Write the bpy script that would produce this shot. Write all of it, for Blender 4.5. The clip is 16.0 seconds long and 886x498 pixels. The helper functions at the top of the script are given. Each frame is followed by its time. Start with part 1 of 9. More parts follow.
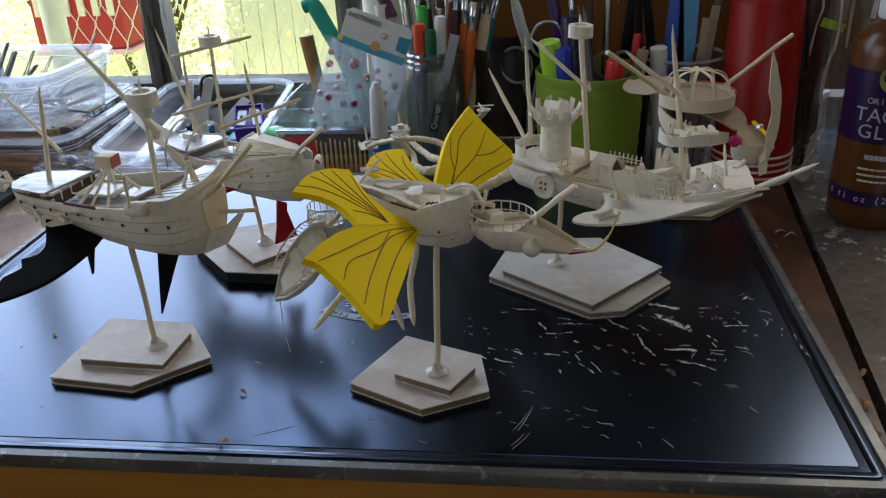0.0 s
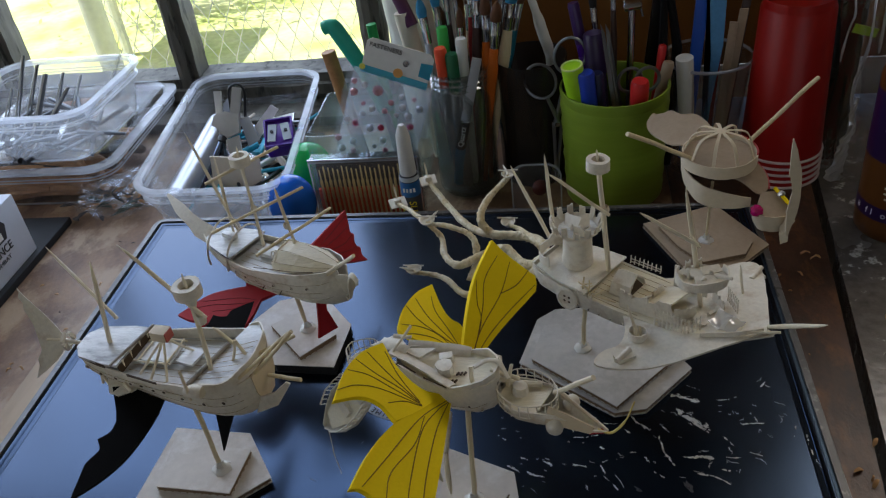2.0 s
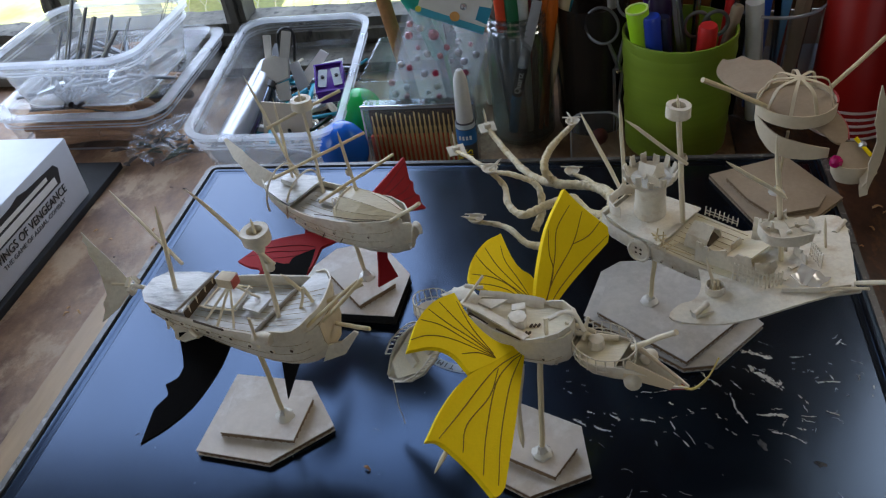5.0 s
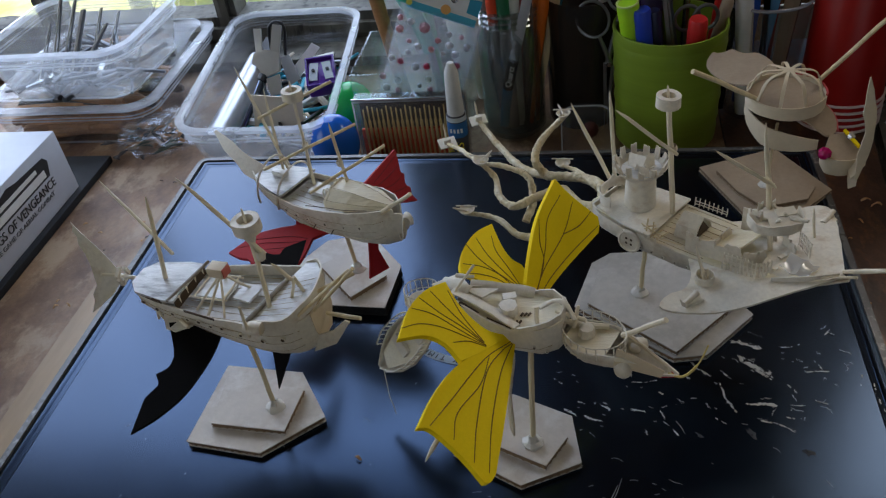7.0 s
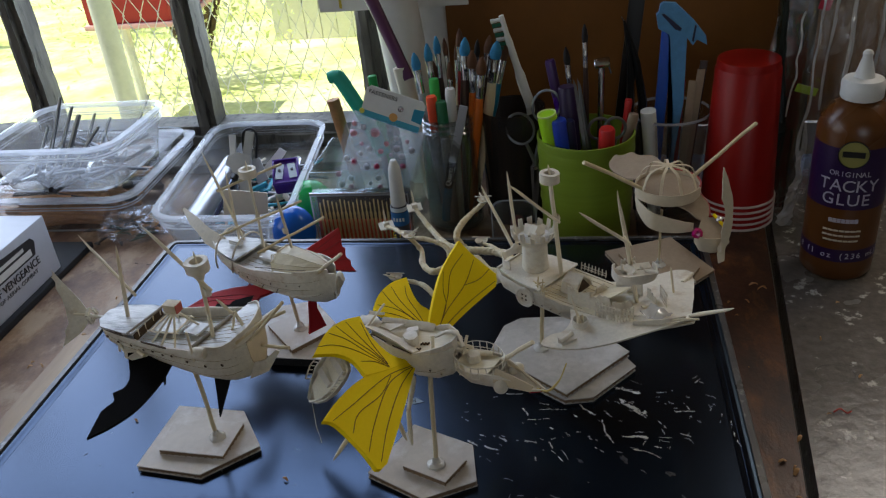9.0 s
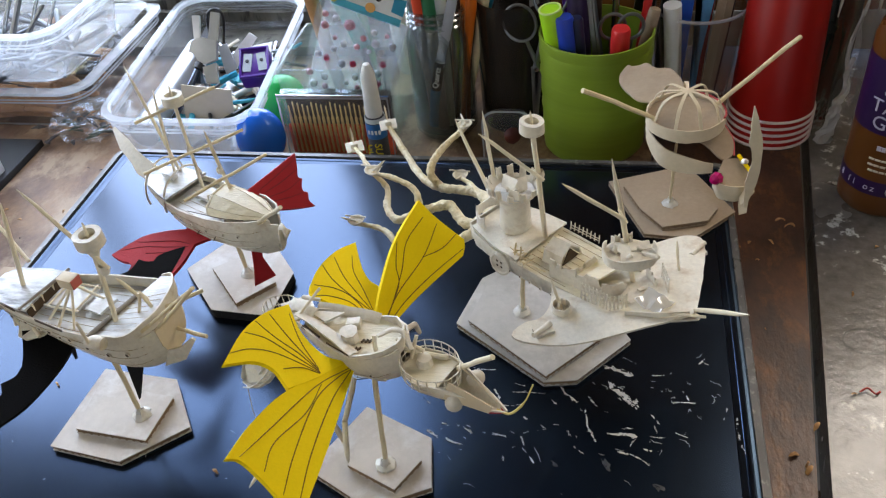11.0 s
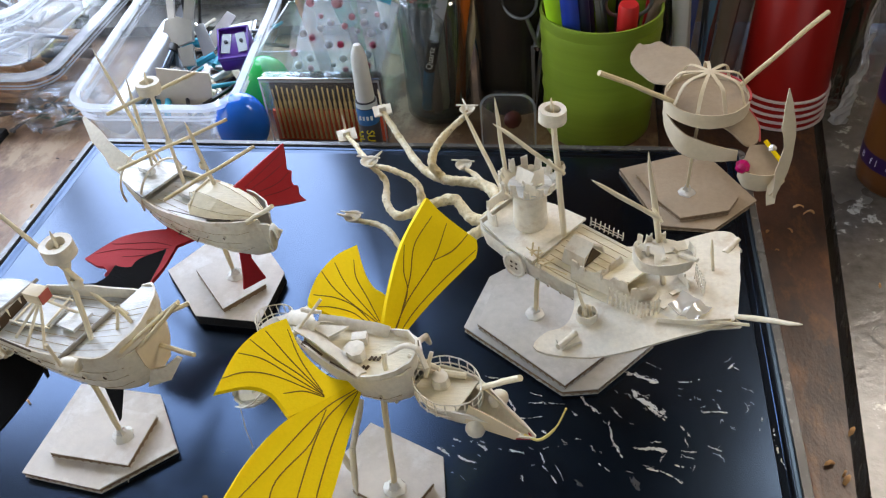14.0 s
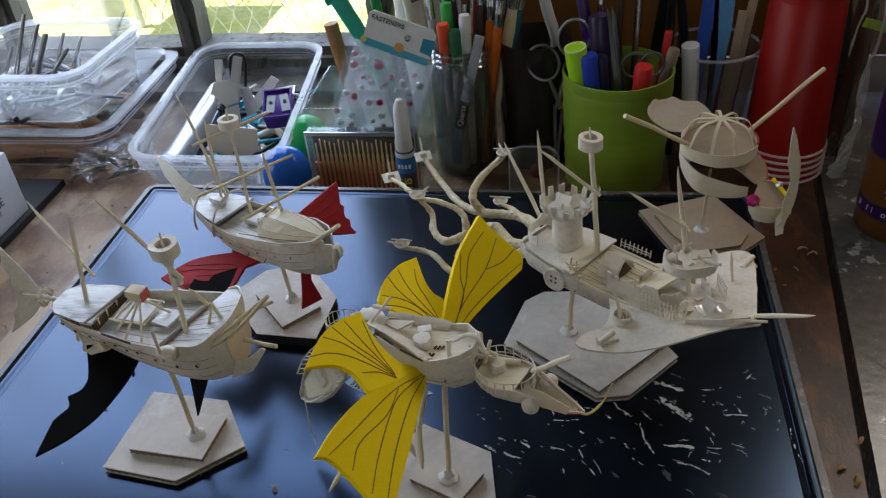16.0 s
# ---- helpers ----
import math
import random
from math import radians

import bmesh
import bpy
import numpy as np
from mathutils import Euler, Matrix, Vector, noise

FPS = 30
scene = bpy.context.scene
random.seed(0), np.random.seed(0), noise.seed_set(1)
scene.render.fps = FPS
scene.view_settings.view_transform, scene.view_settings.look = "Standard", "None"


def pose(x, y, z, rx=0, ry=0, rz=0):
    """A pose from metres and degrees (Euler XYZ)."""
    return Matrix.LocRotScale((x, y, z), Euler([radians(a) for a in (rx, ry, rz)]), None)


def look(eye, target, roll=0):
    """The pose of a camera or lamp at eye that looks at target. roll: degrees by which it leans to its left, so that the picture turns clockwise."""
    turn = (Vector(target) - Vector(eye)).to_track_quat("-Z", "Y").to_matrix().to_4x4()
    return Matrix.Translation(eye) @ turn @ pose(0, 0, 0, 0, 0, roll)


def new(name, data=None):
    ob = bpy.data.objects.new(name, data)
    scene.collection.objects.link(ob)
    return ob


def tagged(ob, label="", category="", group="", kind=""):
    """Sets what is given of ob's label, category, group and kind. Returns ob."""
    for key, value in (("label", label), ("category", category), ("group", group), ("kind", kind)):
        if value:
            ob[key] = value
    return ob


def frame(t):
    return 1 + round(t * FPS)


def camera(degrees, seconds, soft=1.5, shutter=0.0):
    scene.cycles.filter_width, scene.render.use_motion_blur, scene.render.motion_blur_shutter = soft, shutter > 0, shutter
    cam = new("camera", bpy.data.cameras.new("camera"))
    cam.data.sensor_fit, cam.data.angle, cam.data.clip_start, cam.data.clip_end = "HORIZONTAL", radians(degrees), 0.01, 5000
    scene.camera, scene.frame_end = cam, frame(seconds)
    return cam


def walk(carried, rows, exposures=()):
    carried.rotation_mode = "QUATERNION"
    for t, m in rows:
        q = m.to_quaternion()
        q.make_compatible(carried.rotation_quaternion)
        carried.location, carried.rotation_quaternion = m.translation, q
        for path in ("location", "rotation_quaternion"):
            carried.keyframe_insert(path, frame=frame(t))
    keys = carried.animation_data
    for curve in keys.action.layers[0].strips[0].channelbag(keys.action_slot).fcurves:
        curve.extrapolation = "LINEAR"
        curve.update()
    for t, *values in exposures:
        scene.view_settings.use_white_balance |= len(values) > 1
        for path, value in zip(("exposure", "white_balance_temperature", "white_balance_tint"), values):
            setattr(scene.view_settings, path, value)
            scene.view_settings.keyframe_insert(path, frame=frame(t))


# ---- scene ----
cam = camera(55.72, 16.0, soft=1.2)
PATH = [
    (0, (0.04157, 0.02453, 0.19401), (-0.06922, 0.92096, -0.23511), -2.501),
    (0.5, (0.04992, 0.05529, 0.23668), (-0.05832, 0.93157, -0.23281), -3.106),
    (1, (0.05727, 0.07088, 0.28548), (-0.06192, 0.90306, -0.25606), -5.183),
    (1.5, (0.06032, 0.07024, 0.30585), (-0.08444, 0.88745, -0.25201), -7.159),
    (2, (0.05002, 0.06846, 0.30991), (-0.10873, 0.87116, -0.26496), -7.790),
    (2.5, (0.03563, 0.06094, 0.30631), (-0.13356, 0.84336, -0.29301), -8.135),
    (3, (0.02101, 0.06185, 0.30368), (-0.16168, 0.83742, -0.30057), -8.299),
    (3.5, (0.02449, 0.06633, 0.30261), (-0.1619, 0.83937, -0.30374), -8.090),
    (4, (0.01938, 0.07149, 0.29892), (-0.18402, 0.84014, -0.30755), -8.214),
    (4.2, (0.02519, 0.07125, 0.30161), (-0.17738, 0.8385, -0.30691), -8.319),
    (6.3, (0.03387, 0.0787, 0.30588), (-0.15526, 0.83793, -0.31686), -9.607),
    (6.5, (0.02629, 0.07482, 0.30266), (-0.16268, 0.83473, -0.31929), -8.798),
    (7, (0.03199, 0.07119, 0.30243), (-0.15368, 0.83359, -0.31746), -8.508),
    (7.5, (0.04634, 0.05424, 0.29995), (-0.13478, 0.8204, -0.31665), -8.173),
    (8, (0.05907, 0.02909, 0.30174), (-0.11561, 0.84315, -0.25215), -6.949),
    (8.5, (0.06956, 0.00863, 0.3034), (-0.10419, 0.84946, -0.20925), -6.470),
    (9, (0.07746, -0.00324, 0.30844), (-0.08987, 0.85002, -0.18546), -5.941),
    (9.2, (0.08176, -0.00704, 0.31006), (-0.08662, 0.8453, -0.18508), -5.845),
    (11.3, (0.09227, 0.10954, 0.30695), (-0.10031, 0.84084, -0.34736), -6.963),
    (11.5, (0.08509, 0.11385, 0.3028), (-0.09842, 0.84447, -0.35486), -7.073),
    (12, (0.06841, 0.12473, 0.29859), (-0.08197, 0.85302, -0.36997), -6.558),
    (12.5, (0.06765, 0.13223, 0.29585), (-0.08068, 0.86132, -0.3723), -6.402),
    (13, (0.06527, 0.14037, 0.29295), (-0.09869, 0.8669, -0.37434), -6.485),
    (13.5, (0.07021, 0.14195, 0.29083), (-0.09105, 0.86916, -0.37637), -6.267),
    (14, (0.07248, 0.12637, 0.29474), (-0.09226, 0.85551, -0.36949), -6.469),
    (14.5, (0.06746, 0.10274, 0.29219), (-0.10005, 0.83697, -0.36573), -6.261),
    (15, (0.06584, 0.07889, 0.29315), (-0.10115, 0.82067, -0.35638), -6.139),
    (15.5, (0.06397, 0.07342, 0.29686), (-0.10295, 0.85345, -0.30621), -5.797),
    (16, (0.0575, 0.07114, 0.2996), (-0.10714, 0.8651, -0.28565), -5.354),
]
EXPOSURES = [(0, 0.72, 6350, 11), (0.5, 0.92, 6350, 11), (1.0, 0.84, 6350, 11), (1.5, 0.52, 6350, 11), (2.0, 0.37, 6350, 11), (2.5, 0.50, 6350, 11), (3.0, 0.85, 6350, 11), (3.5, 0.94, 6350, 11), (4.2, 0.82, 6350, 11), (6.3, 0.42, 6350, 11), (7.2, 0.42, 6350, 11), (8.0, 0.40, 6350, 11), (9.2, 0.38, 6450, 11), (11.3, 1.62, 6650, 11), (14.0, 1.65, 6650, 11), (15.0, 1.65, 6600, 11), (15.5, 1.17, 6550, 11), (16.0, 0.67, 6450, 11)]
K = 1.13  # metres for one unit of the plan below
walk(cam, [(t, look(Vector(eye) * K, Vector(target) * K, roll)) for t, eye, target, roll in PATH],
     exposures=EXPOSURES)

# ---- world and light ----
world = bpy.data.worlds.new("sky")
scene.world = world
world.use_nodes = True
wn = world.node_tree.nodes
sky = wn.new("ShaderNodeTexSky")
sky.sky_type = "NISHITA"
sky.sun_disc = False
sky.sun_elevation = radians(75)
sky.sun_rotation = radians(265)
wn["Background"].inputs["Strength"].default_value = 0.15
world.node_tree.links.new(sky.outputs[0], wn["Background"].inputs["Color"])

sun = new("sun", bpy.data.lights.new("sun", "SUN"))
sun.data.energy, sun.data.angle, sun.data.color = 5.0, radians(0.5), (1.0, 0.95, 0.86)
sun.matrix_world = look((0, 0, 3), (0.62, 0.05, 0.6))


def area_lamp(name, eye, target, sx, sy, energy, color):
    lamp = new(name, bpy.data.lights.new(name, "AREA"))
    lamp.data.shape, lamp.data.size, lamp.data.size_y = "RECTANGLE", sx * K, sy * K
    lamp.data.energy, lamp.data.color = energy, color
    lamp.matrix_world = look(Vector(eye) * K, Vector(target) * K)
    return lamp


area_lamp("back_window_light", (-0.62, 0.83, 0.335), (-0.62, 0.0, 0.12), 0.95, 0.61, 7.9, (0.665, 0.785, 1.0))
# added fill from an unseen left side, to lift the near faces
area_lamp("left_window_light", (-1.47, 0.0, 0.55), (0.0, 0.1, 0.0), 0.9, 0.8, 2.9, (1.0, 0.95, 0.89))
# added frontal fill behind the camera, no source known there
area_lamp("front_window_light", (0.45, -1.58, 0.55), (0.0, 0.4, 0.0), 0.9, 0.8, 1.7, (1.0, 0.95, 0.88))
area_lamp("right_window_light", (0.535, 0.83, 0.55), (0.35, 0.0, 0.0), 0.43, 0.39, 2.9, (1.0, 0.89, 0.74))


# ---- materials ----
def rgb(h):
    c = [int(h[i:i + 2], 16) / 255 for i in (0, 2, 4)]
    return tuple(v / 12.92 if v <= 0.04045 else ((v + 0.055) / 1.055) ** 2.4 for v in c) + (1,)


def mat(name, col, rough=0.6, metal=0.0, grain=0.12, scale=60.0, big=8.0, bump=0.15, bscale=None, stretch=(1, 1, 1),
        alpha_trans=0.0, ior=1.45, spec=0.5, col2=None, stain=None, rough_var=0.1, island=0.0, objrand=0.0, spec_tint=(1, 1, 1, 1)):
    """A surface with variation at two scales, relief and uneven gloss."""
    m = bpy.data.materials.new(name)
    m.use_nodes = True
    nt = m.node_tree
    N, Lk = nt.nodes, nt.links
    p = N["Principled BSDF"]
    tc = N.new("ShaderNodeTexCoord")
    mp = N.new("ShaderNodeMapping")
    mp.inputs["Scale"].default_value = stretch
    Lk.new(tc.outputs["Object"], mp.inputs["Vector"])

    def noise_tex(s, d=4.0, r=0.6):
        n = N.new("ShaderNodeTexNoise")
        n.inputs["Scale"].default_value, n.inputs["Detail"].default_value, n.inputs["Roughness"].default_value = s, d, r
        Lk.new(mp.outputs[0], n.inputs["Vector"])
        return n

    fine, coarse = noise_tex(scale), noise_tex(big, 3.0)
    col = rgb(col) if isinstance(col, str) else col
    c2 = rgb(col2) if isinstance(col2, str) else tuple(v * 0.72 for v in col[:3]) + (1,)
    mixc = N.new("ShaderNodeMix")
    mixc.data_type = "RGBA"
    mixc.inputs[6].default_value, mixc.inputs[7].default_value = col, c2
    ramp = N.new("ShaderNodeMapRange")
    ramp.inputs["From Min"].default_value, ramp.inputs["From Max"].default_value = 0.35, 0.7
    ramp.inputs["To Max"].default_value = min(1.0, grain * 4)
    Lk.new(coarse.outputs["Fac"], ramp.inputs["Value"])
    Lk.new(ramp.outputs[0], mixc.inputs[0])
    hsv = N.new("ShaderNodeHueSaturation")
    Lk.new(mixc.outputs[2], hsv.inputs["Color"])
    val = N.new("ShaderNodeMapRange")
    val.inputs["To Min"].default_value, val.inputs["To Max"].default_value = 1 - grain * 1.6, 1 + grain * 1.2
    Lk.new(fine.outputs["Fac"], val.inputs["Value"])
    last = val.outputs[0]
    if island or objrand:
        src = N.new("ShaderNodeNewGeometry").outputs["Random Per Island"] if island else N.new("ShaderNodeObjectInfo").outputs["Random"]
        rr = N.new("ShaderNodeMapRange")
        rr.inputs["To Min"].default_value, rr.inputs["To Max"].default_value = 1 - (island or objrand), 1 + (island or objrand)
        Lk.new(src, rr.inputs["Value"])
        mul = N.new("ShaderNodeMath")
        mul.operation = "MULTIPLY"
        Lk.new(last, mul.inputs[0]), Lk.new(rr.outputs[0], mul.inputs[1])
        last = mul.outputs[0]
    Lk.new(last, hsv.inputs["Value"])
    out = hsv.outputs[0]
    if stain:
        sc, s0, s1, amount, scol = stain
        sn = noise_tex(sc, 6.0, 0.65)
        sr = N.new("ShaderNodeMapRange")
        sr.inputs["From Min"].default_value, sr.inputs["From Max"].default_value, sr.inputs["To Max"].default_value = s0, s1, amount
        Lk.new(sn.outputs["Fac"], sr.inputs["Value"])
        sm = N.new("ShaderNodeMix")
        sm.data_type = "RGBA"
        sm.inputs[7].default_value = rgb(scol) if isinstance(scol, str) else scol
        Lk.new(sr.outputs[0], sm.inputs[0]), Lk.new(out, sm.inputs[6])
        out = sm.outputs[2]
    Lk.new(out, p.inputs["Base Color"])
    rv = N.new("ShaderNodeMapRange")
    rv.inputs["To Min"].default_value, rv.inputs["To Max"].default_value = max(0.02, rough - rough_var), min(1, rough + rough_var)
    Lk.new(coarse.outputs["Fac"], rv.inputs["Value"])
    Lk.new(rv.outputs[0], p.inputs["Roughness"])
    p.inputs["Metallic"].default_value = metal
    p.inputs["IOR"].default_value = ior
    p.inputs["Specular IOR Level"].default_value = spec
    p.inputs["Specular Tint"].default_value = spec_tint
    p.inputs["Transmission Weight"].default_value = alpha_trans
    if bump:
        b = N.new("ShaderNodeBump")
        b.inputs["Strength"].default_value, b.inputs["Distance"].default_value = bump, 0.0006
        bn = noise_tex(bscale or scale * 1.5)
        Lk.new(bn.outputs["Fac"], b.inputs["Height"])
        Lk.new(b.outputs[0], p.inputs["Normal"])
    return m


def clear(name, col=(0.93, 0.95, 0.96, 1), opacity=0.16, rough=0.15, tint=(0.97, 0.98, 1.0, 1), bump=0.0, gloss=0.025):
    """Thin clear plastic or glass sheet: mostly see-through, with a gloss coat and a faint milky body."""
    m = bpy.data.materials.new(name)
    m.use_nodes = True
    nt = m.node_tree
    N, Lk = nt.nodes, nt.links
    p, o = N["Principled BSDF"], N["Material Output"]
    p.inputs["Base Color"].default_value, p.inputs["Roughness"].default_value = col, rough
    p.inputs["Specular IOR Level"].default_value = 0.6
    tr = N.new("ShaderNodeBsdfTransparent")
    tr.inputs[0].default_value = tint
    mixs = N.new("ShaderNodeMixShader")
    tc, nz, mr = N.new("ShaderNodeTexCoord"), N.new("ShaderNodeTexNoise"), N.new("ShaderNodeMapRange")
    nz.inputs["Scale"].default_value = 45
    Lk.new(tc.outputs["Object"], nz.inputs["Vector"])
    mr.inputs["To Min"].default_value, mr.inputs["To Max"].default_value = opacity * 0.6, opacity * 1.4
    Lk.new(nz.outputs["Fac"], mr.inputs["Value"])
    Lk.new(mr.outputs[0], mixs.inputs[0])
    Lk.new(tr.outputs[0], mixs.inputs[1])
    tl = N.new("ShaderNodeBsdfTranslucent")
    tl.inputs[0].default_value = col
    body = N.new("ShaderNodeMixShader")
    body.inputs[0].default_value = 0.65
    Lk.new(p.outputs[0], body.inputs[1]), Lk.new(tl.outputs[0], body.inputs[2])
    Lk.new(body.outputs[0], mixs.inputs[2])
    gl = N.new("ShaderNodeBsdfGlossy")
    gl.inputs["Roughness"].default_value = rough
    fr = N.new("ShaderNodeLayerWeight")
    fr.inputs["Blend"].default_value = 0.5
    pw, gm = N.new("ShaderNodeMath"), N.new("ShaderNodeMapRange")
    pw.operation = "POWER"
    pw.inputs[1].default_value = 4.0
    Lk.new(fr.outputs["Facing"], pw.inputs[0]), Lk.new(pw.outputs[0], gm.inputs["Value"])
    gm.inputs["To Min"].default_value, gm.inputs["To Max"].default_value = gloss, 0.55
    add = N.new("ShaderNodeMixShader")
    Lk.new(gm.outputs[0], add.inputs[0]), Lk.new(mixs.outputs[0], add.inputs[1]), Lk.new(gl.outputs[0], add.inputs[2])
    Lk.new(add.outputs[0], o.inputs["Surface"])
    if bump:
        b, n2 = N.new("ShaderNodeBump"), N.new("ShaderNodeTexNoise")
        n2.inputs["Scale"].default_value = 30
        Lk.new(tc.outputs["Object"], n2.inputs["Vector"])
        b.inputs["Strength"].default_value, b.inputs["Distance"].default_value = bump, 0.004
        Lk.new(n2.outputs["Fac"], b.inputs["Height"])
        for s in (p, gl):
            Lk.new(b.outputs[0], s.inputs["Normal"])
        Lk.new(b.outputs[0], fr.inputs["Normal"])
    return m


PAPER = mat("cream_card", "ddd6c6", 0.55, grain=0.14, scale=420, big=60, bump=0.4, bscale=420, col2="cfc6b2", stain=(95, 0.54, 0.70, 0.5, "b09470"))
PAPER_D = mat("planked_card", "e4dcc4", 0.5, grain=0.12, scale=900, big=60, bump=0.5, bscale=900, stretch=(0.25, 1, 1), col2="cdbd97", stain=(40, 0.56, 0.74, 0.4, "a08a62"))
SILVER = mat("pearly_deck_card", "dcdcd9", 0.3, grain=0.2, scale=500, big=45, bump=0.5, bscale=700, stretch=(0.3, 1, 1), col2="a7a49c", stain=(70, 0.51, 0.63, 0.75, "4a4742"))
TAN = mat("tan_card", "a5927b", 0.75, grain=0.12, scale=300, big=30, bump=0.35, col2="917e67")
BEIGE = mat("beige_card", "cfc0a4", 0.65, grain=0.08, scale=300, big=30, bump=0.25, col2="bda988")
CARDB = mat("corrugated_cardboard", "c4bbaf", 0.72, grain=0.1, scale=200, big=22, bump=0.3, col2="a4988a", stain=(30, 0.5, 0.66, 0.7, "dedbd6"))
CARDB_G = mat("grey_card", "b9b6b0", 0.6, grain=0.14, scale=200, big=18, bump=0.3, col2="a3a09a", stain=(34, 0.55, 0.68, 0.5, "d6d4cf"))
BAMBOO = mat("bamboo", "dacba6", 0.5, grain=0.14, scale=420, big=40, bump=0.3, stretch=(1, 1, 0.1), col2="c0a97c")
TOOTH = mat("toothpick_wood", "e2d8c0", 0.55, grain=0.1, scale=420, big=40, bump=0.25, stretch=(1, 1, 0.15), col2="cfba8c")
GLUEM = mat("dried_glue", "dedad0", 0.15, grain=0.08, scale=60, big=30, bump=0.8, bscale=300, alpha_trans=0.15)
YELLOW = mat("yellow_foam", "f4d402", 0.8, spec=0.25, grain=0.05, scale=700, big=40, bump=0.4, bscale=1200, col2="e6c804")
CREASE = mat("dark_red_crease", "6d0c14", 0.8, grain=0.1, scale=300)
VEIN = mat("vein_ink", "7c6010", 0.7, grain=0.2, scale=300)
REDF = mat("red_foam", "a3121c", 0.8, grain=0.08, scale=700, big=30, bump=0.4, bscale=1200, col2="8c0d18")
BLACKF = mat("black_foam", "08080a", 0.9, spec=0.2, grain=0.1, scale=600, big=30, bump=0.4, bscale=1200)
CORD = mat("twisted_paper_cord", "e6dcc0", 0.75, grain=0.24, scale=620, big=90, bump=1.0, bscale=640, col2="c2ad7c", stain=(420, 0.56, 0.66, 0.6, "8f7a50"))
SEAM = mat("pencil_seam", "a3906a", 0.7, grain=0.1)
# dark brown for wire and lines, and for shade drawn in gaps and holes
SHADE_LINE = mat("brown_shade_and_lines", "4a3a28", 0.7, grain=0.1)
# blue of the reflected sky is put into the specular tint, here and in GROOVE
BOARD = mat("black_lacquer_board", "05070b", 0.21, grain=0.2, scale=90, big=9, bump=0.05, bscale=60, rough_var=0.06, spec=0.9, spec_tint=(0.34, 0.57, 1.0, 1), stain=(26, 0.66, 0.74, 0.12, "3a3f46"))
GROOVE = mat("board_groove", "06080d", 0.3, grain=0.1, spec=0.8, spec_tint=(0.34, 0.62, 1.0, 1))
RIMM = mat("worn_board_edge", "5a5853", 0.3, grain=0.3, scale=160, big=40, bump=0.2, col2="3c3b3a", stain=(150, 0.58, 0.70, 0.6, "a5a19a"))
PAINT = mat("dried_white_paint", "c2c3c0", 0.45, grain=0.1, scale=200, bump=0.6, bscale=300)
GOLDW = mat("varnished_pine", "a8742c", 0.35, grain=0.22, scale=110, big=12, bump=0.15, stretch=(0.12, 1, 1), col2="7c4d17", stain=(60, 0.6, 0.68, 0.6, "3a230c"))
PLANK = mat("pale_pine_plank", "a08766", 0.6, grain=0.2, scale=140, big=14, bump=0.2, stretch=(1, 0.15, 1), col2="7d6446")
PLANKD = mat("dark_varnished_plank", "5a3a26", 0.4, grain=0.4, scale=240, big=26, bump=0.7, stretch=(1, 0.5, 1), col2="2e1d14", stain=(48, 0.52, 0.66, 0.6, "8a5a30"))
TABLEW = mat("worn_brown_table", "8d6d4e", 0.5, grain=0.26, scale=260, big=22, bump=0.6, stretch=(1, 0.6, 1), col2="53392a", stain=(34, 0.50, 0.62, 0.75, "a48c70"))
SLATE = mat("paint_spattered_sheet", "6c665f", 0.26, grain=0.4, scale=140, big=14, bump=0.9, bscale=90, col2="5c554d", stain=(70, 0.60, 0.66, 0.7, "d6d2c8"), spec=0.8)
WINW = mat("weathered_window_wood", "6d6a60", 0.75, grain=0.3, scale=160, big=18, bump=0.9, bscale=120, stretch=(1, 1, 0.2), col2="2f2b25", stain=(90, 0.55, 0.62, 0.8, "1d1a16"))
WALLM = mat("brown_wall_panel", "7a4c16", 0.7, grain=0.14, scale=40, big=5, bump=0.2, col2="6a4010")
ROOMW = mat("room_plaster", "9a8f80", 0.85, grain=0.1, scale=30, big=3, bump=0.2)
CEILM = mat("room_ceiling", "b9b4aa", 0.9, grain=0.08, scale=20, big=3, bump=0.1)
FLOORM = mat("floor_boards", "5a4634", 0.7, grain=0.2, scale=40, big=4, bump=0.2)
WHITEP = mat("white_paint", "d6d4cc", 0.5, grain=0.06, scale=80, big=9, bump=0.15)
PLASTIC_LOW = clear("clear_thin_plastic", opacity=0.03, rough=0.1, tint=(0.97, 0.97, 0.97, 1))
PLASTIC_RIM = clear("milky_plastic_rim", col=(0.78, 0.80, 0.83, 1), opacity=0.36, rough=0.2)
PLASTIC_TUB = clear("milky_tub_plastic", col=(0.64, 0.65, 0.67, 1), opacity=0.17, rough=0.12, tint=(0.95, 0.95, 0.94, 1), gloss=0.04)
GLASS = clear("jar_glass", col=(0.45, 0.46, 0.45, 1), opacity=0.11, rough=0.05, tint=(0.74, 0.77, 0.76, 1), bump=0.25, gloss=0.09)
SMOKED = clear("smoked_glass", col=(0.10, 0.09, 0.08, 1), opacity=0.5, rough=0.1, tint=(0.4, 0.36, 0.33, 1))
GREENISH = clear("green_acrylic", col=(0.8, 0.9, 0.87, 1), opacity=0.035, rough=0.1, tint=(0.93, 0.985, 0.965, 1))
BAGM = clear("crinkled_film", opacity=0.05, rough=0.09, bump=1.0)
BAGW = clear("wrinkled_bag_film", col=(0.66, 0.55, 0.38, 1), opacity=0.07, rough=0.12, bump=1.0, gloss=0.16)
WRAPM = clear("thin_wrapper_film", col=(0.6, 0.6, 0.58, 1), opacity=0.02, rough=0.08, bump=1.0, gloss=0.07)


def plain(name, h, rough=0.4, metal=0.0, grain=0.06, bump=0.1):
    return mat(name, h, rough, metal, grain=grain, scale=180, big=25, bump=bump)


